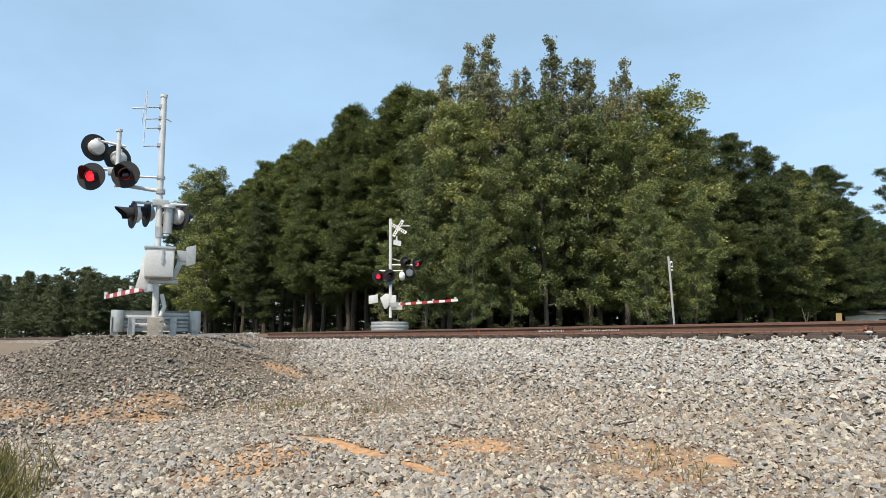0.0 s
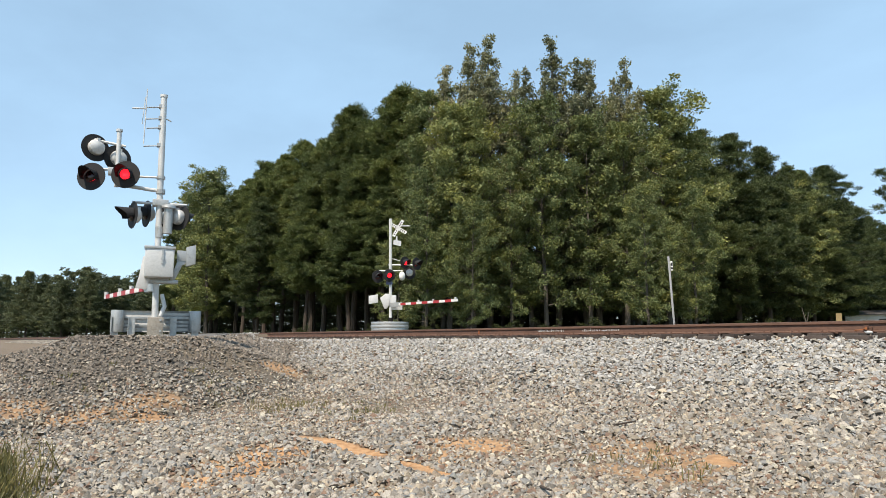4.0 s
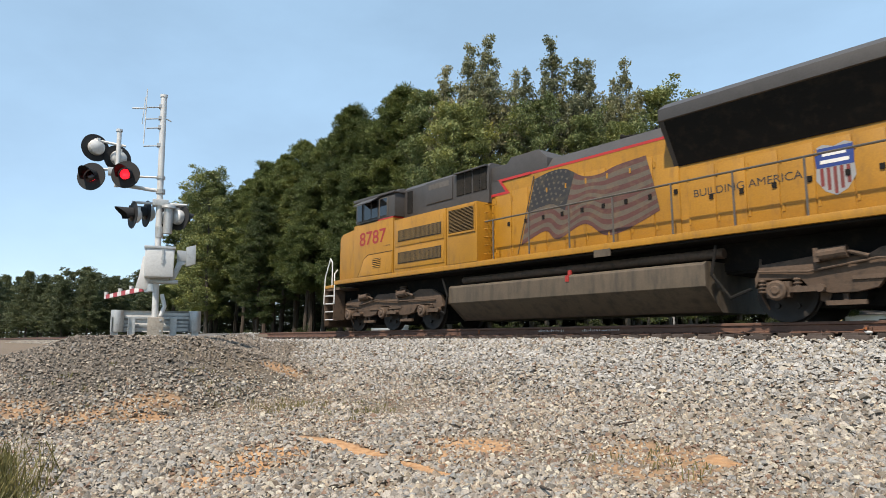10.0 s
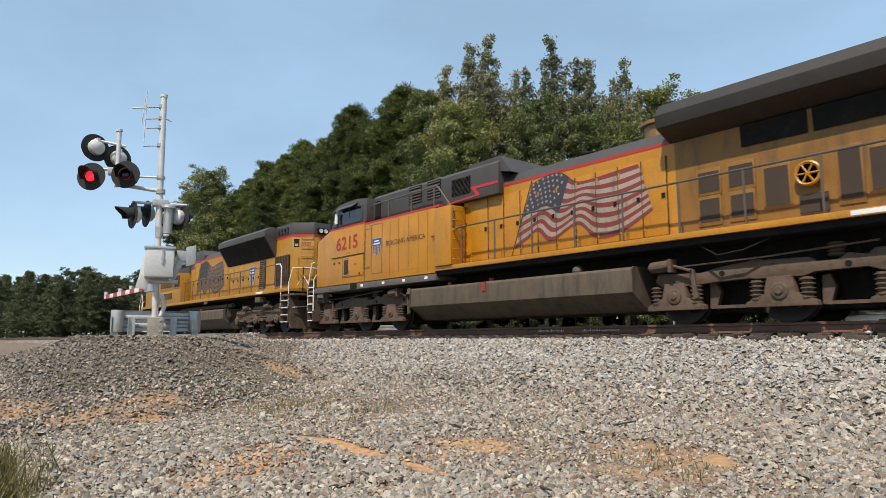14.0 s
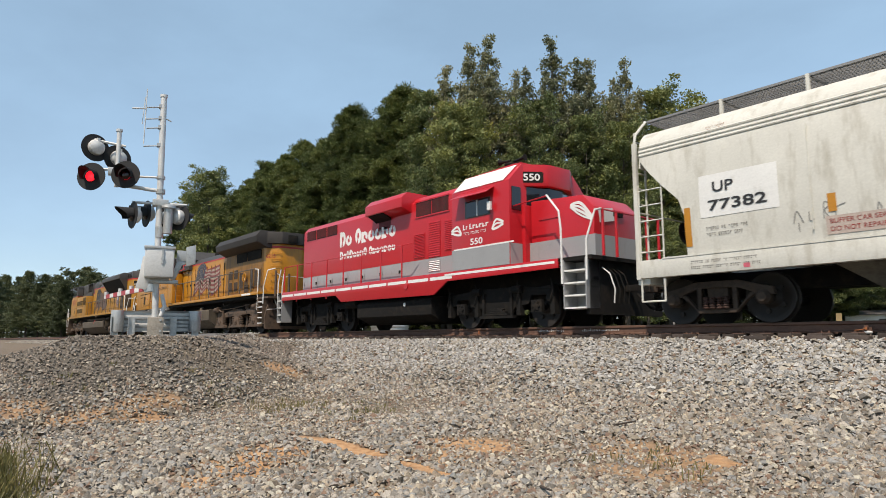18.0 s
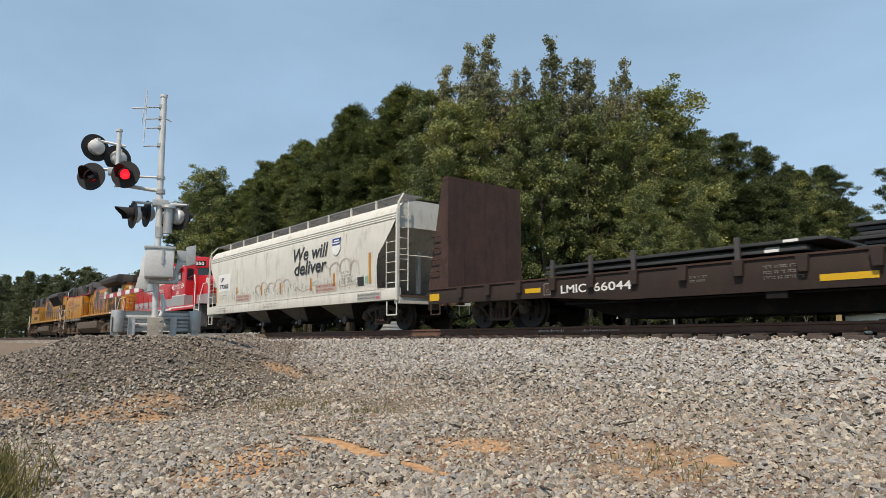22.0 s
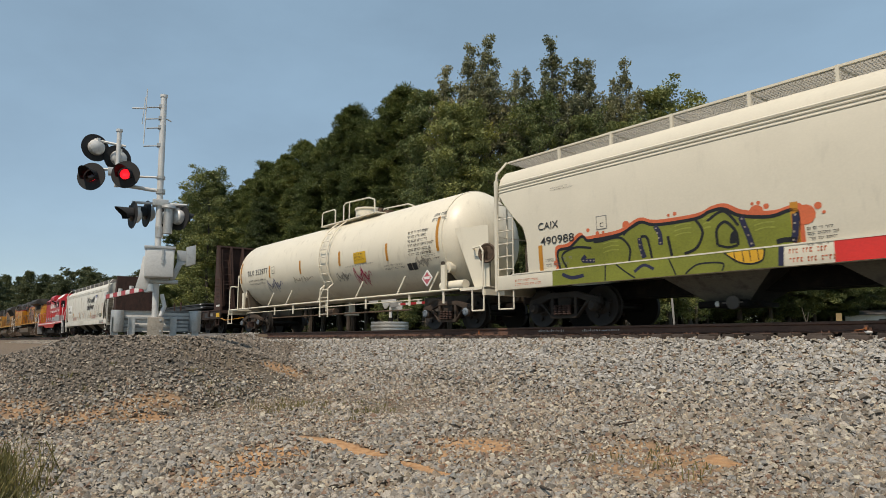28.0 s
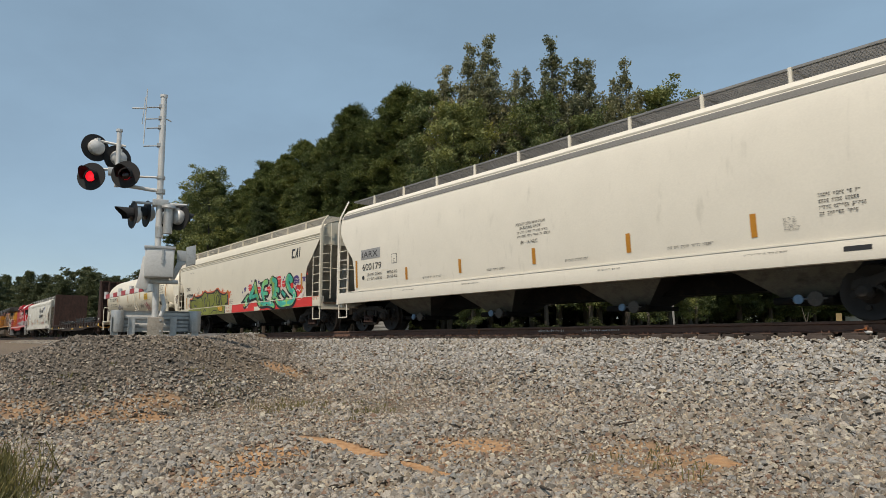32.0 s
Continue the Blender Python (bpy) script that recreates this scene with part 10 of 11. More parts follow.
    for x, z, w, h, col, ncol in ((107.5, 1.72, 1.3, 0.42, (0.03, 0.06, 0.22), "blue_spray_line"), (114.35, 1.55, 0.9, 0.5, (0.6, 0.04, 0.12), "pink_spray_line"), (113.2, 1.75, 0.8, 0.25, (0.3, 0.28, 0.24), "grey_spray_line"), (109.9, 1.9, 1.5, 0.2, (0.45, 0.4, 0.3), "faint_spray_line"), (117.9, 1.85, 0.6, 0.25, (0.4, 0.36, 0.3), "pale_spray_line")):
        colour = mat(ncol, col, 0.6)
        pts = []
        for i in range(91):
            u = i / 90
            pts.append((x + w * u + 0.09 * math.sin(2 * math.pi * 7.3 * u), z + h * (0.5 + 0.36 * math.asin(math.sin(2 * math.pi * 9.4 * u + 0.8)) * (0.75 + 0.45 * math.cos(11 * u)))))
        m = M()
        for (a, b), (c, d) in zip(pts[:-1], pts[1:]):
            e = Vector((c - a, d - b)).normalized() * 0.012
            q = [(a - e.y, b + e.x), (a + e.y, b - e.x), (c + e.y, d - e.x), (c - e.y, d + e.x)]
            m.flat([(p, ty(r) - 0.004, r) for p, r in q])
        part("spray_tag", m, colour, shell, "scribbled spray tag")
    # frame, rails, ladders, platform
    part("stub_sill", M().box(103.3, 107.4, -0.3, 0.3, 0.72, 1.0), TANKGREY, car)
    part("stub_sill", M().box(116.9, 121.05, -0.3, 0.3, 0.72, 1.0), TANKGREY, car)
    for xe, d in ((103.42, 1), (120.95, -1)):
        part("end_platform", M().box(min(xe, xe + d * 1.0), max(xe, xe + d * 1.0), -1.45, 1.45, 1.0, 1.08), TANKCREAM, car)
        part("end_sill", M().box(min(xe, xe + d * 0.12), max(xe, xe + d * 0.12), -1.45, 1.45, 0.85, 1.05), TANKCREAM, car)
        part("corner_step", M().tube([(xe + d * 0.05, -1.46, 1.05), (xe + d * 0.05, -1.46, 0.45), (xe + d * 0.5, -1.46, 0.45), (xe + d * 0.5, -1.46, 1.05)], 0.022, 6), TANKCREAM, car)
        part("end_handrail", M().tube([(xe + d * 0.1, -1.44, 1.08), (xe + d * 0.1, -1.44, 2.0), (xe + d * 0.2, -1.44, 2.14), (xe + d * 0.5, -1.42, 2.12), (xe + d * 0.62, -1.25, 2.1)], 0.024, 7), TANKCREAM, car)
        part("cradle", M().ext("x", [(-1.2, 1.0), (1.2, 1.0), (1.35, 1.9), (1.15, 1.6), (0.0, 1.1), (-1.15, 1.6), (-1.35, 1.9)], xe + d * 1.8, xe + d * 1.95), TANKGREY, car, "dirty saddle under the tank")
        for k in (-1, 1):
            wing = part("head_brace", M().box(min(xe + d * 0.56, xe + d * 0.62), max(xe + d * 0.56, xe + d * 0.62), min(k * 0.72, k * 1.24), max(k * 0.72, k * 1.24), 1.06, 2.34), TANKGREY, car, "dirty upright plate beside the tank head")
            part("brace_edge", M().ext("y", [(xe + d * 0.56, 1.06), (xe + d * 0.63, 1.06), (xe + d * 0.63, 2.3), (xe + d * 0.68, 2.64), (xe + d * 0.58, 2.64), (xe + d * 0.54, 2.3)], k * 1.242, k * 1.262), TANKCREAM, wing, "cream edge of the upright plate", bevel=0.004)
        part("pedestal", M().box(min(xe + d * 1.62, xe + d * 1.82), max(xe + d * 1.64, xe + d * 1.8), -1.46, -1.38, 1.05, 1.78).cyl((xe + d * 1.72, -1.3, 1.72), (xe + d * 1.72, -1.1, 1.72), 0.16, 12), TANKCREAM, car)
    part("jacket_plate", M().ext("y", [(119.5, 2.8), (120.35, 1.06), (120.92, 1.06), (120.88, 2.72)], -1.27, -1.25), TANKCREAM, car)
    part("brake_wheel", M().lathe([(0.2, 0), (0.24, 0.02), (0.27, 0), (0.24, -0.02), (0.2, 0)], (120.9, -1.34, 1.95), (0.3, -1, 0), 18), DUSTY, car)
    part("side_rail", M().cyl((103.5, -1.46, 1.06), (119.95, -1.46, 1.06), 0.03, 8), TANKCREAM, car, "long side handrail")
    part("lower_rail", M().cyl((105.5, -1.42, 0.86), (118.2, -1.42, 0.86), 0.016, 6), TANKCREAM, car)
    for x in (107.75, 109.4, 112.0, 114.6, 117.0, 118.6):
        part("rail_brace", M().cyl((x, -1.46, 1.06), (x + 0.25, -1.32, 1.62), 0.028, 6), TANKCREAM, car)
        part("rail_hanger", M().box(x + 0.6, x + 0.66, -1.46, -1.42, 0.7, 1.06), TANKCREAM, car)
    side = M()
    arc = [(-(R + 0.12) * math.cos(a), cz + (R + 0.12) * math.sin(a)) for a in [radians(-35 + 12 * k) for k in range(11)]]
    for x in (112.3, 112.86):
        side.tube([(x, -1.52, 0.5), (x, -1.52, 1.5)] + [(x, y, z) for y, z in arc], 0.026, 6)
    lad = part("ladder", side, TANKCREAM, car, "cream ladder curving over the tank")
    for k in range(12):
        z = 0.6 + 0.29 * k
        y = -1.52 if z < 1.7 else -math.sqrt(max(0.02, (R + 0.12) ** 2 - (z - cz) ** 2)) if z - cz < R + 0.1 else 0
        part("rung", M().cyl((112.3, y, z), (112.86, y, z), 0.016, 5), TANKCREAM, lad)
    pf = part("platform", M().box(111.0, 114.9, -0.85, -0.45, 4.02, 4.06).box(111.0, 114.9, 0.45, 0.85, 4.02, 4.06), TANKCREAM, car, "top platform with railings")
    for k in (-1, 1):
        part("platform_rail", M().tube([(111.1, k * 0.85, 4.04), (111.1, k * 0.85, 4.5), (111.2, k * 0.85, 4.57), (112.0, k * 0.85, 4.57), (112.1, k * 0.85, 4.5), (112.1, k * 0.85, 4.04)], 0.026, 6), TANKCREAM, pf)
        part("platform_rail", M().tube([(112.7, k * 0.85, 4.04), (112.7, k * 0.85, 4.6), (112.85, k * 0.85, 4.68), (114.4, k * 0.85, 4.62), (114.75, k * 0.85, 4.5), (114.8, k * 0.85, 4.04)], 0.026, 6), TANKCREAM, pf)
        part("platform_post", M().cyl((113.1, k * 0.85, 4.04), (113.1, k * 0.85, 4.67), 0.022, 6), TANKCREAM, pf)
    part("manway", M().lathe([(0.46, 0), (0.46, 0.36), (0.5, 0.38), (0.5, 0.44), (0.2, 0.48)], (113.2, -0.1, 4.05), (0, 0, 1), 20), TANKCREAM, car, "round manway with lid")
    part("valve", M().cyl((114.0, -0.1, 4.08), (114.0, -0.1, 4.4), 0.1, 10).box(114.2, 114.6, -0.15, 0.1, 4.08, 4.25), DUSTY, car)
    # hazard placard
    pl = part("placard", M().ext("y", [(118.55, 1.2), (118.8, 1.45), (118.55, 1.7), (118.3, 1.45)], -1.5, -1.48), WHITE, car, "white diamond placard")
    part("placard_band", M().flat([(118.36, -1.503, 1.45), (118.55, -1.503, 1.27), (118.74, -1.503, 1.45), (118.55, -1.503, 1.63)]), mat("placard_pink", (0.6, 0.12, 0.15), 0.5), pl)
    part("placard_centre", M().flat([(118.42, -1.506, 1.42), (118.68, -1.506, 1.42), (118.68, -1.506, 1.5), (118.42, -1.506, 1.5)]), WHITE, pl)
    part("air_reservoir", M().cyl((118.9, -1.2, 1.2), (119.9, -1.2, 1.2), 0.14, 12), TANKCREAM, car, smooth=True)
    part("brake_rod", M().cyl((107, -0.9, 0.62), (117, -0.9, 0.62), 0.025, 6), DUSTY, car)
    part("brake_cylinder", M().cyl((111.6, -0.8, 0.72), (112.2, -0.8, 0.72), 0.13, 10), DUSTY, car)
    part("bottom_outlet", M().cyl((112.0, 0, 1.1), (112.0, 0, 0.7), 0.12, 10).box(111.8, 112.2, -0.2, 0.2, 0.6, 0.72), TANKCREAM, car)
    coupler(car, 103.05, -1)
    coupler(car, 121.25, 1)
    return car


# ---------------------------------------------------------------- crossing signals
LENSES = []          # (lens, place on its signal, facing in degrees, first to light)
BLINK, HALF = 0.15, 0.596


def flasher(sig, x, y, z, face, hood=True, lit=None):
    """A lamp: round black background, hood, silver housing behind and a red lens. face: degrees, 0 looks along -y of the signal."""
    def turn(m):
        q = Matrix.Translation((x, y, z)) @ pose(0, 0, 0, 0, 0, face)
        return M().add([tuple(q @ Vector(p)) for p in m.v], m.f)

    bg = part("background_disc", turn(M().lathe([(0.13, -0.004), (0.305, 0.0), (0.31, -0.012), (0.13, -0.016)], (0, 0, 0), (0, -1, 0), 32)), LAMPBLACK, sig, "black round background", smooth=True)
    part("housing", turn(M().lathe([(0.17, 0.0), (0.18, 0.05), (0.16, 0.12), (0.09, 0.17), (0.02, 0.18)], (0, 0.012, 0), (0, 1, 0), 20).box(-0.03, 0.03, 0.05, 0.16, 0.12, 0.2)), ALU, bg, "silver lamp housing", smooth=True)
    if hood:
        n = 14
        m = M()
        for k in range(n):
            a0, a1 = radians(-25 + 230 * k / n), radians(-25 + 230 * (k + 1) / n)
            for r, w in ((0.165, 1), (0.157, -1)):
                def tip(a):
                    return -0.16 - 0.22 * max(0.0, math.sin(a))
                q = [(r * math.cos(a0), -0.01, r * math.sin(a0)), (r * math.cos(a1), -0.01, r * math.sin(a1)), (r * math.cos(a1), tip(a1), r * math.sin(a1) - 0.02), (r * math.cos(a0), tip(a0), r * math.sin(a0) - 0.02)]
                m.flat(q if w > 0 else q[::-1])
        part("hood", turn(m), LAMPBLACK, bg, "black lamp hood", smooth=True)
    if lit is None:
        part("lens", turn(M().lathe([(0.15, 0), (0.12, 0.03), (0.05, 0.045), (0.0, 0.048)], (0, -0.015, 0), (0, -1, 0), 20)), LAMP_OFF, bg, "dark red lens", smooth=True)
    else:
        m = M().lathe([(0.118, 0.004), (0.1, 0.02), (0.05, 0.03), (0.0, 0.032)], (0, 0, 0), (0, -1, 0), 20)
        k = len(m.f)
        m.lathe([(0.118, 0.004), (0.1, 0.02), (0.05, 0.03), (0.0, 0.032)], (0, 0, 0), (0, 1, 0), 20)
        me = mesh("lens", m, [LAMP_ON, LAMP_OFF], smooth=True)
        for i, p in enumerate(me.polygons):
            p.material_index = 0 if i < k else 1
        ob = new("lens", me)
        ob.parent = sig
        ob["label"] = "turning red lens, one side glowing"
        LENSES.append((ob, (x, y - 0.03 * math.cos(radians(face)), z), face, lit))
    return bg


def gate_arm(sig, along, z, length, local_turn):
    """A striped gate arm from the mast, pointing along an angle in the signal's plane."""
    q = pose(0, 0, 0, 0, 0, local_turn)

    def put(m):
        return M().add([tuple(q @ Vector(p)) for p in m.v], m.f)

    arm = part("gate_arm", put(M().box(0.35, length, -0.02, 0.02, z - 0.055, z + 0.055)), WHITE, sig, "white gate arm with red stripes", bevel=0.006)
    x = 0.9
    while x < length - 0.2:
        part("red_stripe", put(M().box(x, min(length, x + 0.42), -0.024, 0.024, z - 0.058, z + 0.058)), GATERED, arm)
        x += 0.84
    for x in (length - 0.15, length - 1.7, length - 2.8):
        part("arm_lamp", put(M().cyl((x, 0, z + 0.055), (x, 0, z + 0.14), 0.05, 10)), ALU, arm)
    part("arm_bracket", put(M().box(0.05, 0.75, -0.05, 0.05, z - 0.1, z + 0.1)), GALV, arm)
    return arm


def near_signal():
    OX[0] = 0.0
    gz = ground_height(-15.4, -8.7)
    sig = hold("crossing_signal", "silver railroad crossing signal mast with flashing red lamps and lowered gate", "crossing signal", pose(-15.4, -8.7, gz, 0, 0, 74.55))
    h = -gz
    part("mast", M().cyl((0.02, 0, 0), (-0.07, 0, 5.34 + h), 0.068, 16), ALU, sig, "silver painted mast", smooth=True)
    part("mast_cap", M().cyl((-0.07, 0, 5.32 + h), (-0.07, 0, 5.38 + h), 0.082, 14), ALU, sig)
    part("base_casting", M().box(-0.13, 0.2, -0.17, 0.15, 0.08, 0.48), FOOTTAN, sig, "square junction box at the mast's foot", bevel=0.02)
    part("base_plate", M().box(-0.3, 0.36, -0.28, 0.28, 0.0, 0.08), GALV, sig, bevel=0.015)
    for x, z in ((0.13, 0.42), (0.13, 0.18)):
        part("box_screw", M().cyl((x, -0.17, z), (x, -0.19, z), 0.025, 8), GALV, sig)
    part("conduit", M().tube([(0.12, -0.02, 0.5), (0.2, 0.0, 0.72), (0.13, 0.05, 1.0)], 0.045, 8), ALU, sig)
    z0, z1 = 1.07 + h, 1.74 + h
    bx = part("control_box", M().box(-0.26, 0.34, -0.42, -0.06, z0, z1), ALU, sig, "silver gate mechanism box with latch", bevel=0.05)
    part("box_lid_rim", M().box(-0.28, 0.36, -0.44, -0.04, z1 - 0.04, z1 + 0.02), GALV, bx, bevel=0.012)
    part("latch", M().cyl((0.1, -0.42, z0 + 0.42), (0.1, -0.46, z0 + 0.42), 0.04, 8).box(0.08, 0.12, -0.45, -0.42, z0 + 0.3, z0 + 0.62), GALV, bx)
    part("mechanism", M().box(-0.16, 0.26, -0.08, 0.3, z0 - 0.06, z1 - 0.1), GALV, sig, bevel=0.02)
    part("side_bracket", M().ext("y", [(-0.42, 0.85 + h), (-0.2, 0.8 + h), (-0.14, 1.0 + h), (-0.16, 1.6 + h), (-0.3, 1.55 + h), (-0.36, 1.1 + h)], -0.12, -0.06), ALU, sig, bevel=0.01)
    part("lower_bracket", M().box(-0.2, 0.45, -0.1, 0.1, 0.96 + h, 1.04 + h), GALV, sig, bevel=0.01)
    part("counterweight_arm", M().ext("y", [(0.28, 1.05 + h), (0.38, 1.05 + h), (0.52, 1.38 + h), (0.8, 1.5 + h), (0.8, 1.6 + h), (0.42, 1.5 + h)], -0.1, -0.04), GALV, sig, bevel=0.01)
    cw = part("counterweight", M().ext("y", [(0.60, 1.36 + h), (0.8, 1.42 + h), (0.79, 1.86 + h), (0.59, 1.80 + h)], -0.14, -0.02), GALV, sig, "flat galvanised counterweight", bevel=0.008)
    part("counterweight_back", M().box(0.4, 0.6, -0.12, -0.02, 1.48 + h, 1.72 + h), GALV, cw, bevel=0.01)
    # the arm lies parallel to the track, away down the line
    gate_arm(sig, 0, 0.9 + h, 4.9, 105.45)
    # upper lamp cluster on its own short pole
    part("lamp_pole", M().cyl((-0.93, 0, 3.1 + h), (-0.95, 0, 4.4 + h), 0.05, 12), ALU, sig, smooth=True)
    part("pole_cap", M().cyl((-0.95, 0, 4.38 + h), (-0.95, 0, 4.43 + h), 0.07, 12), ALU, sig)
    part("support_arm", M().cyl((-0.93, 0, 3.16 + h), (-0.02, 0, 3.08 + h), 0.045, 10), ALU, sig)
    part("support_arm", M().cyl((-0.93, 0, 3.36 + h), (-0.02, 0, 3.40 + h), 0.025, 8), ALU, sig)
    part("mast_clamp", M().cyl((-0.02, 0, 3.02 + h), (-0.02, 0, 3.12 + h), 0.1, 12), GALV, sig)
    part("mast_clamp", M().cyl((-0.03, 0, 3.36 + h), (-0.03, 0, 3.43 + h), 0.095, 12), GALV, sig)
    part("junction_box", M().box(-1.12, -0.86, -0.1, 0.1, 3.36 + h, 3.52 + h), GALV, sig, bevel=0.01)
    part("cross_arm", M().cyl((-1.44, 0.05, 4.14 + h), (-0.8, 0.0, 4.05 + h), 0.03, 8), ALU, sig)
    part("cross_arm", M().cyl((-1.44, -0.05, 3.44 + h), (-0.76, -0.05, 3.5 + h), 0.03, 8), ALU, sig)
    flasher(sig, -1.43, -0.22, 3.24 + h, -24, lit=0)
    flasher(sig, -0.76, -0.22, 3.35 + h, -18, lit=1)
    flasher(sig, -1.42, 0.1, 3.97 + h, 210)
    flasher(sig, -0.97, 0.3, 3.82 + h, 206)
    # lower lamps on a cross arm
    part("lower_cross_arm", M().cyl((-0.6, 0, 2.78 + h), (0.56, 0.0, 2.80 + h), 0.03, 8), ALU, sig)
    part("arm_hub", M().box(-0.18, 0.16, -0.1, 0.1, 2.72 + h, 2.88 + h), GALV, sig, bevel=0.02)
    flasher(sig, -0.57, -0.1, 2.47 + h, -70)
    flasher(sig, -0.3, 0.25, 2.58 + h, -72)
    flasher(sig, 0.42, 0.1, 2.52 + h, 130)
    flasher(sig, 0.2, 0.35, 2.52 + h, 140)
    part("bell", M().cyl((0.17, -0.06, 2.1 + h), (0.17, -0.06, 2.68 + h), 0.1, 14).lathe([(0.16, 0), (0.15, 0.06), (0.06, 0.1)], (0.17, -0.06, 2.68 + h), (0, 0, 1), 16), GALV, sig, "electric bell below the lamps", smooth=True)
    part("mast_collar", M().cyl((0.0, 0, 2.0 + h), (0.0, 0, 2.25 + h), 0.09, 14), GALV, sig)
    # antenna
    an = part("antenna", M().cyl((-0.44, 0, 4.15 + h), (-0.43, 0, 5.47 + h), 0.012, 6).cyl((-0.5, 0.1, 4.65 + h), (-0.46, 0.1, 5.3 + h), 0.01, 5), ALU, sig, "thin antenna beside the mast top")
    part("antenna_boom", M().cyl((-0.72, 0, 4.97 + h), (-0.42, 0, 5.0 + h), 0.018, 6), ALU, an)
    for z, x in ((5.09, -0.42), (4.81, -0.42), (4.59, -0.4), (4.16, -0.44)):
        part("antenna_arm", M().cyl((x, 0, z - 0.06 + h), (-0.05, 0, z + h), 0.014, 6).box(-0.16, -0.06, -0.06, 0.06, z - 0.04 + h, z + 0.04 + h), GALV, an)
    part("peg", M().cyl((-0.05, 0, 4.83 + h), (0.12, 0, 4.76 + h), 0.015, 6), GALV, an)
    # guard rail round the mast
    OX[0] = 0.0
    gr = hold("guard_rail", "galvanised corrugated guard rail round the signal mast", "guard rail", pose(-15.4, -8.7, gz, 0, 0, 74.55))
    beam_prof = [(0.0, 0.0), (0.045, 0.03), (0.045, 0.09), (0.0, 0.13), (0.0, 0.17), (0.045, 0.21), (0.045, 0.27), (0.0, 0.31), (0.0, 0.35), (0.045, 0.39), (0.045, 0.45), (0.0, 0.49)]
    pr = [(-0.75 - 0.0 + a, 0.16 + b) for a, b in beam_prof]
    outline = [(y, z) for y, z in pr] + [(y + 0.012, z) for y, z in pr[::-1]]
    bm = part("beam", M().ext("x", [(y + 1.35, z) for y, z in outline], -0.88, 0.98), GALV, gr, "corrugated steel beam", smooth=True)
    for x in (-0.86, 0.96):
        ends = part("beam_end", M().lathe([(0.13, 0), (0.135, 0.02), (0.135, 0.47), (0.13, 0.49)], (x + (0.1 if x < 0 else -0.08), 0.5, 0.16), (0, 0, 1), 18), GALV, gr, "rounded end shoe of the guard rail", smooth=True)
    for x in (-0.8, -0.46, 0.42, 0.9):
        part("post", M().box(x - 0.07, x + 0.07, 0.42, 0.55, -0.2, 0.48).box(x - 0.075, x - 0.06, 0.36, 0.6, -0.2, 0.5), GALV, gr, "steel guard rail post")


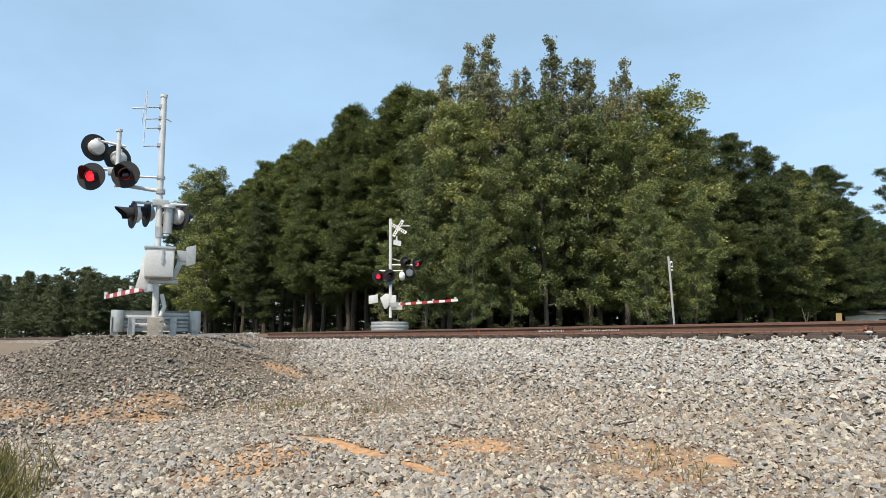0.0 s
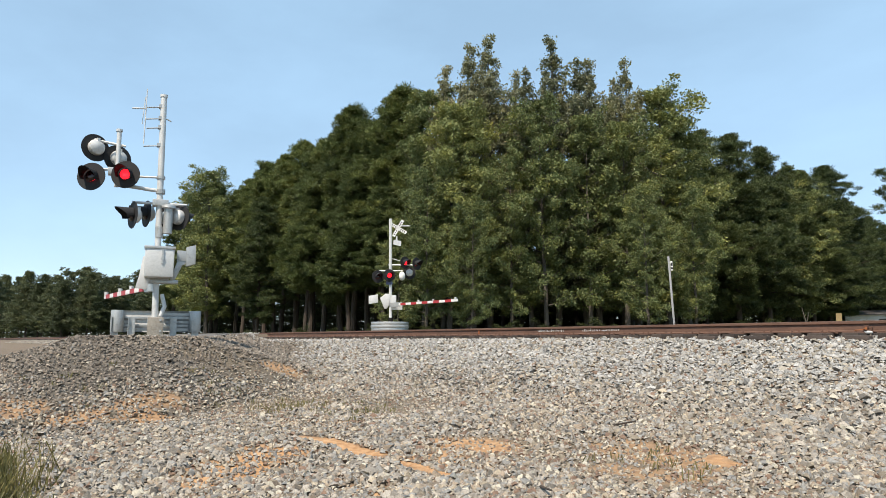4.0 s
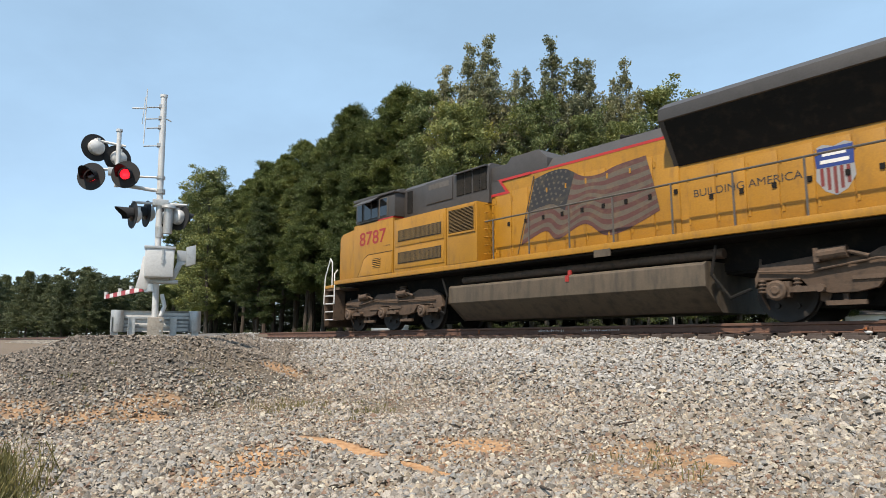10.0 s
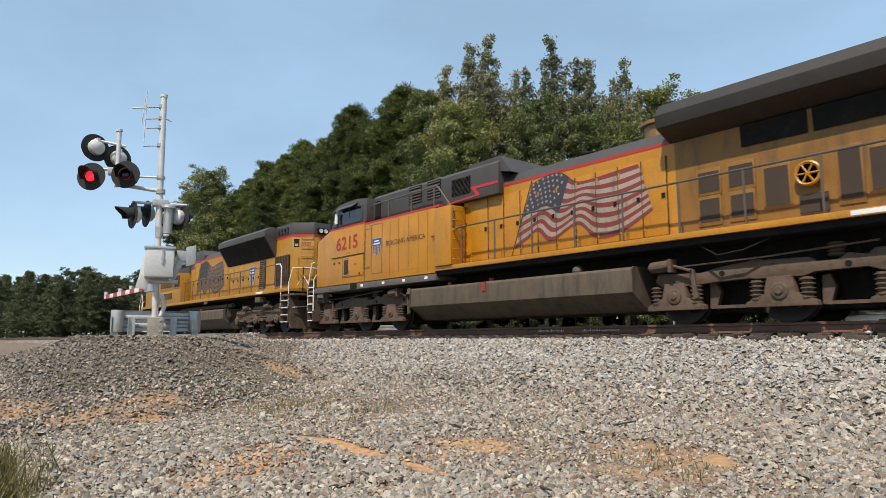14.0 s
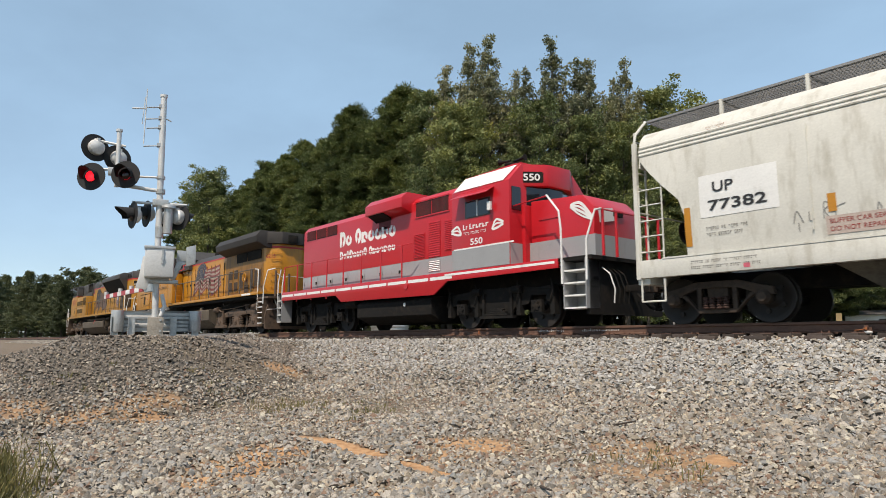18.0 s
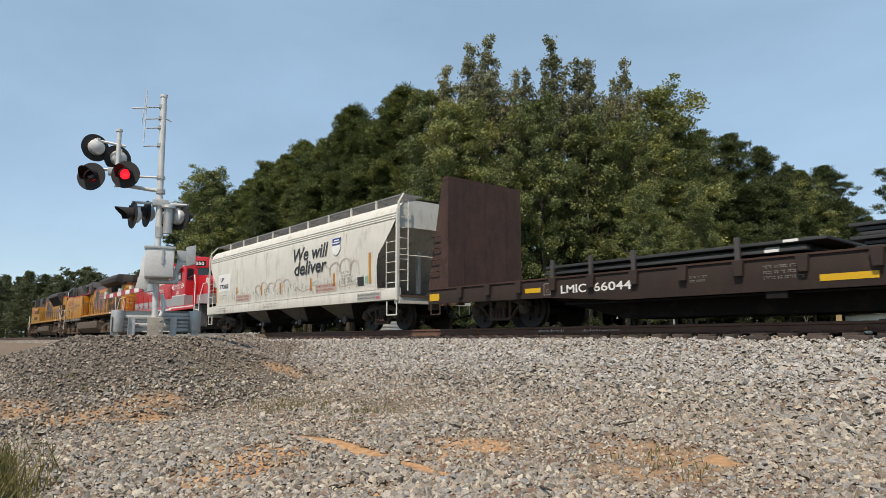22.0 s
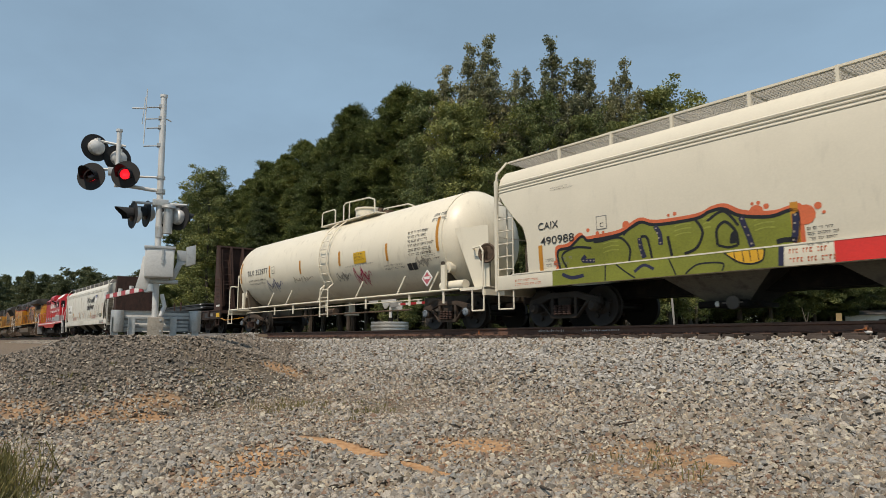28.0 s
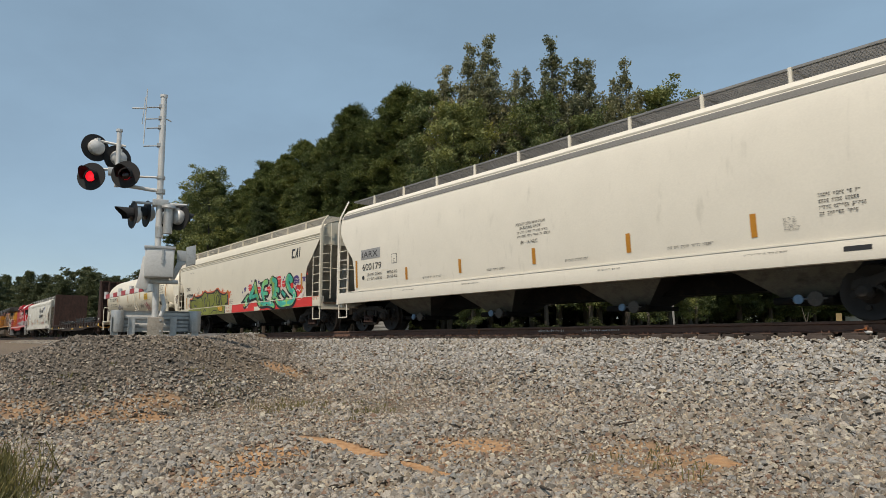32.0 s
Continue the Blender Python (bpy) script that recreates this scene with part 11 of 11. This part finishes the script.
def far_signal():
    OX[0] = 0.0
    gz = ground_height(-26.4, 5.3)
    sig = hold("crossing_signal", "silver crossing signal with crossbuck standing in a round corrugated steel base", "crossing signal", pose(-26.4, 5.3, gz, 0, 0, 55.34))
    h = -gz
    for k in range(9):
        r = 0.9 + (0.025 if k % 2 else 0.0)
        part("base_ring", M().lathe([(r, 0), (r + 0.02, 0.07), (r, 0.14)], (0, 0, -0.05 + 0.15 * k), (0, 0, 1), 40), GALV, sig, "round corrugated galvanised base ring", smooth=True)
    part("base_fill", M().cyl((0, 0, 0), (0, 0, 1.0), 0.86, 24), DUSTY, sig)
    part("mast", M().cyl((0.03, 0, 0.9), (-0.02, 0, 5.68 + h), 0.075, 14), ALU, sig, smooth=True)
    part("mast_sleeve", M().cyl((0.03, 0, 0.9), (0.03, 0, 1.5), 0.12, 12), BLACK, sig)
    for a in (40, -50):
        q = Matrix.Translation((0.36, -0.05, 5.2 + h)) @ pose(0, 0, 0, 0, a - 45 + 35, 0)
        m = M().box(-0.075, 0.075, -0.015, 0.015, -0.47, 0.47)
        cb = part("crossbuck_blade", M().add([tuple(q @ Vector(p)) for p in m.v], m.f), WHITE, sig, "white crossbuck blade")
        for z in (-0.36, -0.26, -0.16, 0.14, 0.24, 0.34):
            m = M().box(-0.04, 0.04, -0.018, -0.014, z - 0.025, z + 0.025)
            part("letter_bar", M().add([tuple(q @ Vector(p)) for p in m.v], m.f), LETTER, cb, "plain black bar")
    part("track_plate", M().ext("y", [(0.12, 4.38 + h), (0.5, 4.3 + h), (0.52, 4.55 + h), (0.14, 4.62 + h)], -0.06, -0.04), ALU, sig)
    part("plate_stem", M().box(0.25, 0.33, -0.05, -0.02, 4.5 + h, 4.8 + h), ALU, sig)
    part("side_rod", M().cyl((0.0, 0, 5.32 + h), (0.96, 0, 5.33 + h), 0.03, 6), ALU, sig)
    part("support_arm", M().cyl((-0.1, 0, 3.36 + h), (1.3, 0, 3.36 + h), 0.04, 8), ALU, sig)
    part("support_arm", M().cyl((0.0, 0, 3.7 + h), (0.7, 0, 3.5 + h), 0.02, 6), ALU, sig)
    part("support_arm", M().cyl((-0.55, 0, 3.06 + h), (0.62, 0, 3.08 + h), 0.03, 8), ALU, sig)
    flasher(sig, -0.6, -0.2, 2.76 + h, 22, lit=0)
    flasher(sig, -0.05, -0.2, 2.82 + h, 16, lit=1)
    flasher(sig, 0.72, -0.1, 3.46 + h, 40, lit=1)
    flasher(sig, 1.3, -0.05, 3.42 + h, 44, lit=0)
    flasher(sig, 0.95, 0.3, 3.0 + h, 175)
    part("bell", M().ball((0.57, -0.1, 2.8 + h), 0.16, 12, 8, (1, 1, 1.4)), WHITE, sig, "white bell housing", smooth=True)
    part("blue_sign", M().box(-0.2, 0.1, -0.12, -0.1, 2.38 + h, 2.6 + h), mat("faded_blue_sign", (0.12, 0.15, 0.28), 0.5), sig)
    part("gate_mechanism", M().ext("y", [(-0.5, 1.72 + h), (-0.22, 1.93 + h), (-0.02, 1.93 + h), (-0.02, 1.4 + h), (-0.16, 1.2 + h), (-0.28, 1.2 + h)], -0.12, 0.2).box(0.06, 0.3, -0.15, 0.15, 1.35 + h, 1.85 + h), ALU, sig, "pale gate mechanism housing", bevel=0.03)
    part("counterweight", M().ext("y", [(-1.05, 1.42 + h), (-0.6, 1.5 + h), (-0.6, 1.9 + h), (-1.05, 1.82 + h)], -0.06, 0.06), ALU, sig, "square silver counterweight", bevel=0.01)
    part("arm_bracket", M().box(0.0, 0.6, -0.1, 0.1, 1.15 + h, 1.5 + h), ALU, sig, bevel=0.01)
    gate_arm(sig, 0, 1.38 + h, 5.1, -55.34)


# ---------------------------------------------------------------- small things
def small_things():
    OX[0] = 0.0
    gz = ground_height(-10.55, 4.5)
    p = hold("marker_post", "white weathered wooden marker post with a small sign plate", "post", pose(-10.55, 4.5, gz, 0, -2.0, 31))
    part("shaft", M().box(-0.03, 0.03, -0.03, 0.03, -0.3, 2.15 - gz), LOCOGREY, p, bevel=0.008)
    pl = part("sign_plate", M().box(0.04, 0.1, -0.05, -0.035, 1.72 - gz, 2.0 - gz), WHITE, p)
    part("plate_mark", M().box(0.045, 0.095, -0.054, -0.05, 1.76 - gz, 1.82 - gz).box(0.045, 0.095, -0.054, -0.05, 1.86 - gz, 1.95 - gz), LETTER, pl, "plain dark bars")
    gz = ground_height(-20, 43.6)
    s = hold("yellow_sign", "small yellow sign board on a post by the far road", "sign", pose(-20.0, 43.6, gz, 0, 0, 24))
    part("board", M().box(-0.2, 0.2, -0.02, 0.02, 1.1 - gz, 1.7 - gz), mat("faded_tan_board", (0.4, 0.29, 0.14), 0.7), s)
    part("stake", M().box(-0.04, 0.04, 0.02, 0.08, -0.1, 1.65 - gz), BARKPALE, s)
    # the low white shed far behind the track
    gz = ground_height(-27, 73)
    b = hold("far_shed", "low white shed with a dark roof beyond the trees", "shed", pose(-27.0, 73.0, gz, 0, 0, 20))
    part("wall", M().box(-2.6, 4.5, -2, 2, 0, 2.5 - gz), WHITE, b)
    part("roof", M().ext("x", [(-2.4, 2.4 - gz), (2.4, 2.4 - gz), (0, 2.95 - gz)], -3.0, 5.0), SOOT, b, "dark pitched roof")
    part("door", M().box(0.6, 1.6, -2.03, -2.0, 0, 2.1), BLACK, b)
    # bare forked sapling by the far road
    gz = ground_height(-17, 30)
    sp = M().cyl((0, 0, 0), (-0.06, 0, 1.2), 0.045, 7, 0.035).cyl((-0.06, 0, 1.2), (-0.25, 0, 2.1), 0.035, 6, 0.015).cyl((-0.05, 0, 1.0), (0.15, 0.06, 1.9), 0.03, 6, 0.015)
    t = thing("bare_sapling", sp, BARKPALE, "bare pale forked sapling at the wood's edge", "sapling")
    t.matrix_basis = pose(-17.0, 30.0, gz)


def grass():
    """Tufts of dry grass in the ditch beside the gravel."""
    rs = np.random.RandomState(3)
    cen, ax, bx = [], [], []

    def tuft(x, y, n, h, r):
        z = ground_height(x, y)
        for _ in range(n):
            a = rs.uniform(0, 6.28)
            lean = rs.uniform(0.1, 0.75)
            ln = h * rs.uniform(0.5, 1.1)
            d = np.array([math.cos(a) * lean, math.sin(a) * lean, 1.0])
            d = d / np.linalg.norm(d) * ln / 2
            b = np.cross(d, rs.randn(3))
            b = b / np.linalg.norm(b) * rs.uniform(0.0035, 0.007)
            cen.append(np.array([x + rs.normal(0, r), y + rs.normal(0, r), z]) + d)
            ax.append(d)
            bx.append(b)

    for _ in range(420):
        x, y = -6.9 + rs.normal(0, 1.0), -12.75 + rs.normal(0, 0.32)
        tuft(x, y, 20, rs.uniform(0.15, 0.42), 0.07)
    for x, y, k in ((-9.8, -8.0, 26), (-8.6, -7.6, 18), (-11.4, -8.6, 16), (-3.6, -7.9, 8), (-12.2, -10.8, 10)):
        for _ in range(k):
            tuft(x + rs.normal(0, 0.5), y + rs.normal(0, 0.3), 9, 0.1, 0.05)
    ob = new("grass", quads_mesh("grass", np.array(cen), np.array(ax), np.array(bx), GRASS_LEAF))
    tagged(ob, "dry yellow-green grass tufts beside the gravel", "grass", kind="stuff")
    # weeds along the far side of the track
    cen, ax, bx = [], [], []
    for _ in range(650):
        tuft(rs.uniform(-75, 2), rs.uniform(6.5, 13), 12, rs.uniform(0.2, 0.5), 0.3)
    ob = new("weeds", quads_mesh("weeds", np.array(cen), np.array(ax) * 1.0, np.array(bx) * 4, SHRUB_LEAF))
    tagged(ob, "green weeds on the verge behind the track", "weeds", kind="stuff")
    # a few sticks on the bank
    for x, y, a in ((-3.3, -4.1, 20), (-3.4, -9.2, -35), (-9.6, -11.6, 12), (-4.3, -6.9, 60)):
        st = thing("stick", M().cyl((-0.14, 0, 0), (0.12, 0.02, 0.03), 0.012, 6, 0.008), BARK, "short dead stick lying on the gravel", "stick")
        st.matrix_basis = pose(x, y, ground_height(x, y) + 0.05, 0, 0, a)


# ---------------------------------------------------------------- build
TRAIN_X = [37.73 - 6.02 * t for t in range(8)] + [-10.421, -16.449, -22.497, -28.538, -34.548, -40.577, -46.648, -52.735, -58.843, -64.966, -71.112, -77.278, -83.432, -89.601, -95.794, -102.0, -108.206, -114.447, -120.707, -126.98, -133.271, -139.557, -145.867, -152.18, -158.492]


def train_at(t):
    i = min(31, int(t))
    p = [TRAIN_X[max(0, min(32, i + k))] for k in (-1, 0, 1, 2)]
    u = t - i
    m0, m1 = (p[2] - p[0]) / (2 if i > 0 else 1), (p[3] - p[1]) / (2 if i < 31 else 1)
    return (2 * u ** 3 - 3 * u ** 2 + 1) * p[1] + (u ** 3 - 2 * u ** 2 + u) * m0 + (3 * u ** 2 - 2 * u ** 3) * p[2] + (u ** 3 - u ** 2) * m1


build_ground()
build_road()
near_signal()
far_signal()
small_things()
loco_grey_top()
loco_red_band()
loco_red()
hopper_deliver()
flat_car()
tank_car()
hopper_graffiti()
hopper_cream()
OX[0] = 0.0
build_trees()
grass()
build_track()
scatter_stones()


def motions():
    for car, s0 in CARS:
        walk(car, [(t, pose(x + s0, 0, 0)) for t, x in enumerate(TRAIN_X)])
    # wheels roll while they are in sight
    for ob, x, r, s0 in ROLLING:
        times = [k / 10 for k in range(321) if -46 < train_at(k / 10) + s0 + x < 0]
        rows = [(t, pose(x, 0, r, 0, math.degrees((train_at(t) - train_at(times[0])) / r), 0)) for t in times]
        if times[0] > 0.05:
            rows.insert(0, (0.0, rows[0][1]))
        if times[-1] < 31.95:
            rows.append((32.0, rows[-1][1]))
        walk(ob, rows)
    # the lamps' lenses turn their glowing side out in turn
    for ob, at, face, first in LENSES:
        turn = 0.0 if first == 0 else 180.0
        rows = [(0.0, pose(*at, 0, 0, face + turn))]
        t = BLINK
        while t < 31.9:
            a = face + turn
            rows += [(t - 0.034, pose(*at, 0, 0, a)), (t, pose(*at, 0, 0, a + 88)), (t + 0.034, pose(*at, 0, 0, a + 176))]
            turn += 180.0
            rows.append((t + 0.067, pose(*at, 0, 0, face + turn)))
            t += HALF
        rows.append((32.0, pose(*at, 0, 0, face + turn)))
        walk(ob, rows)


motions()
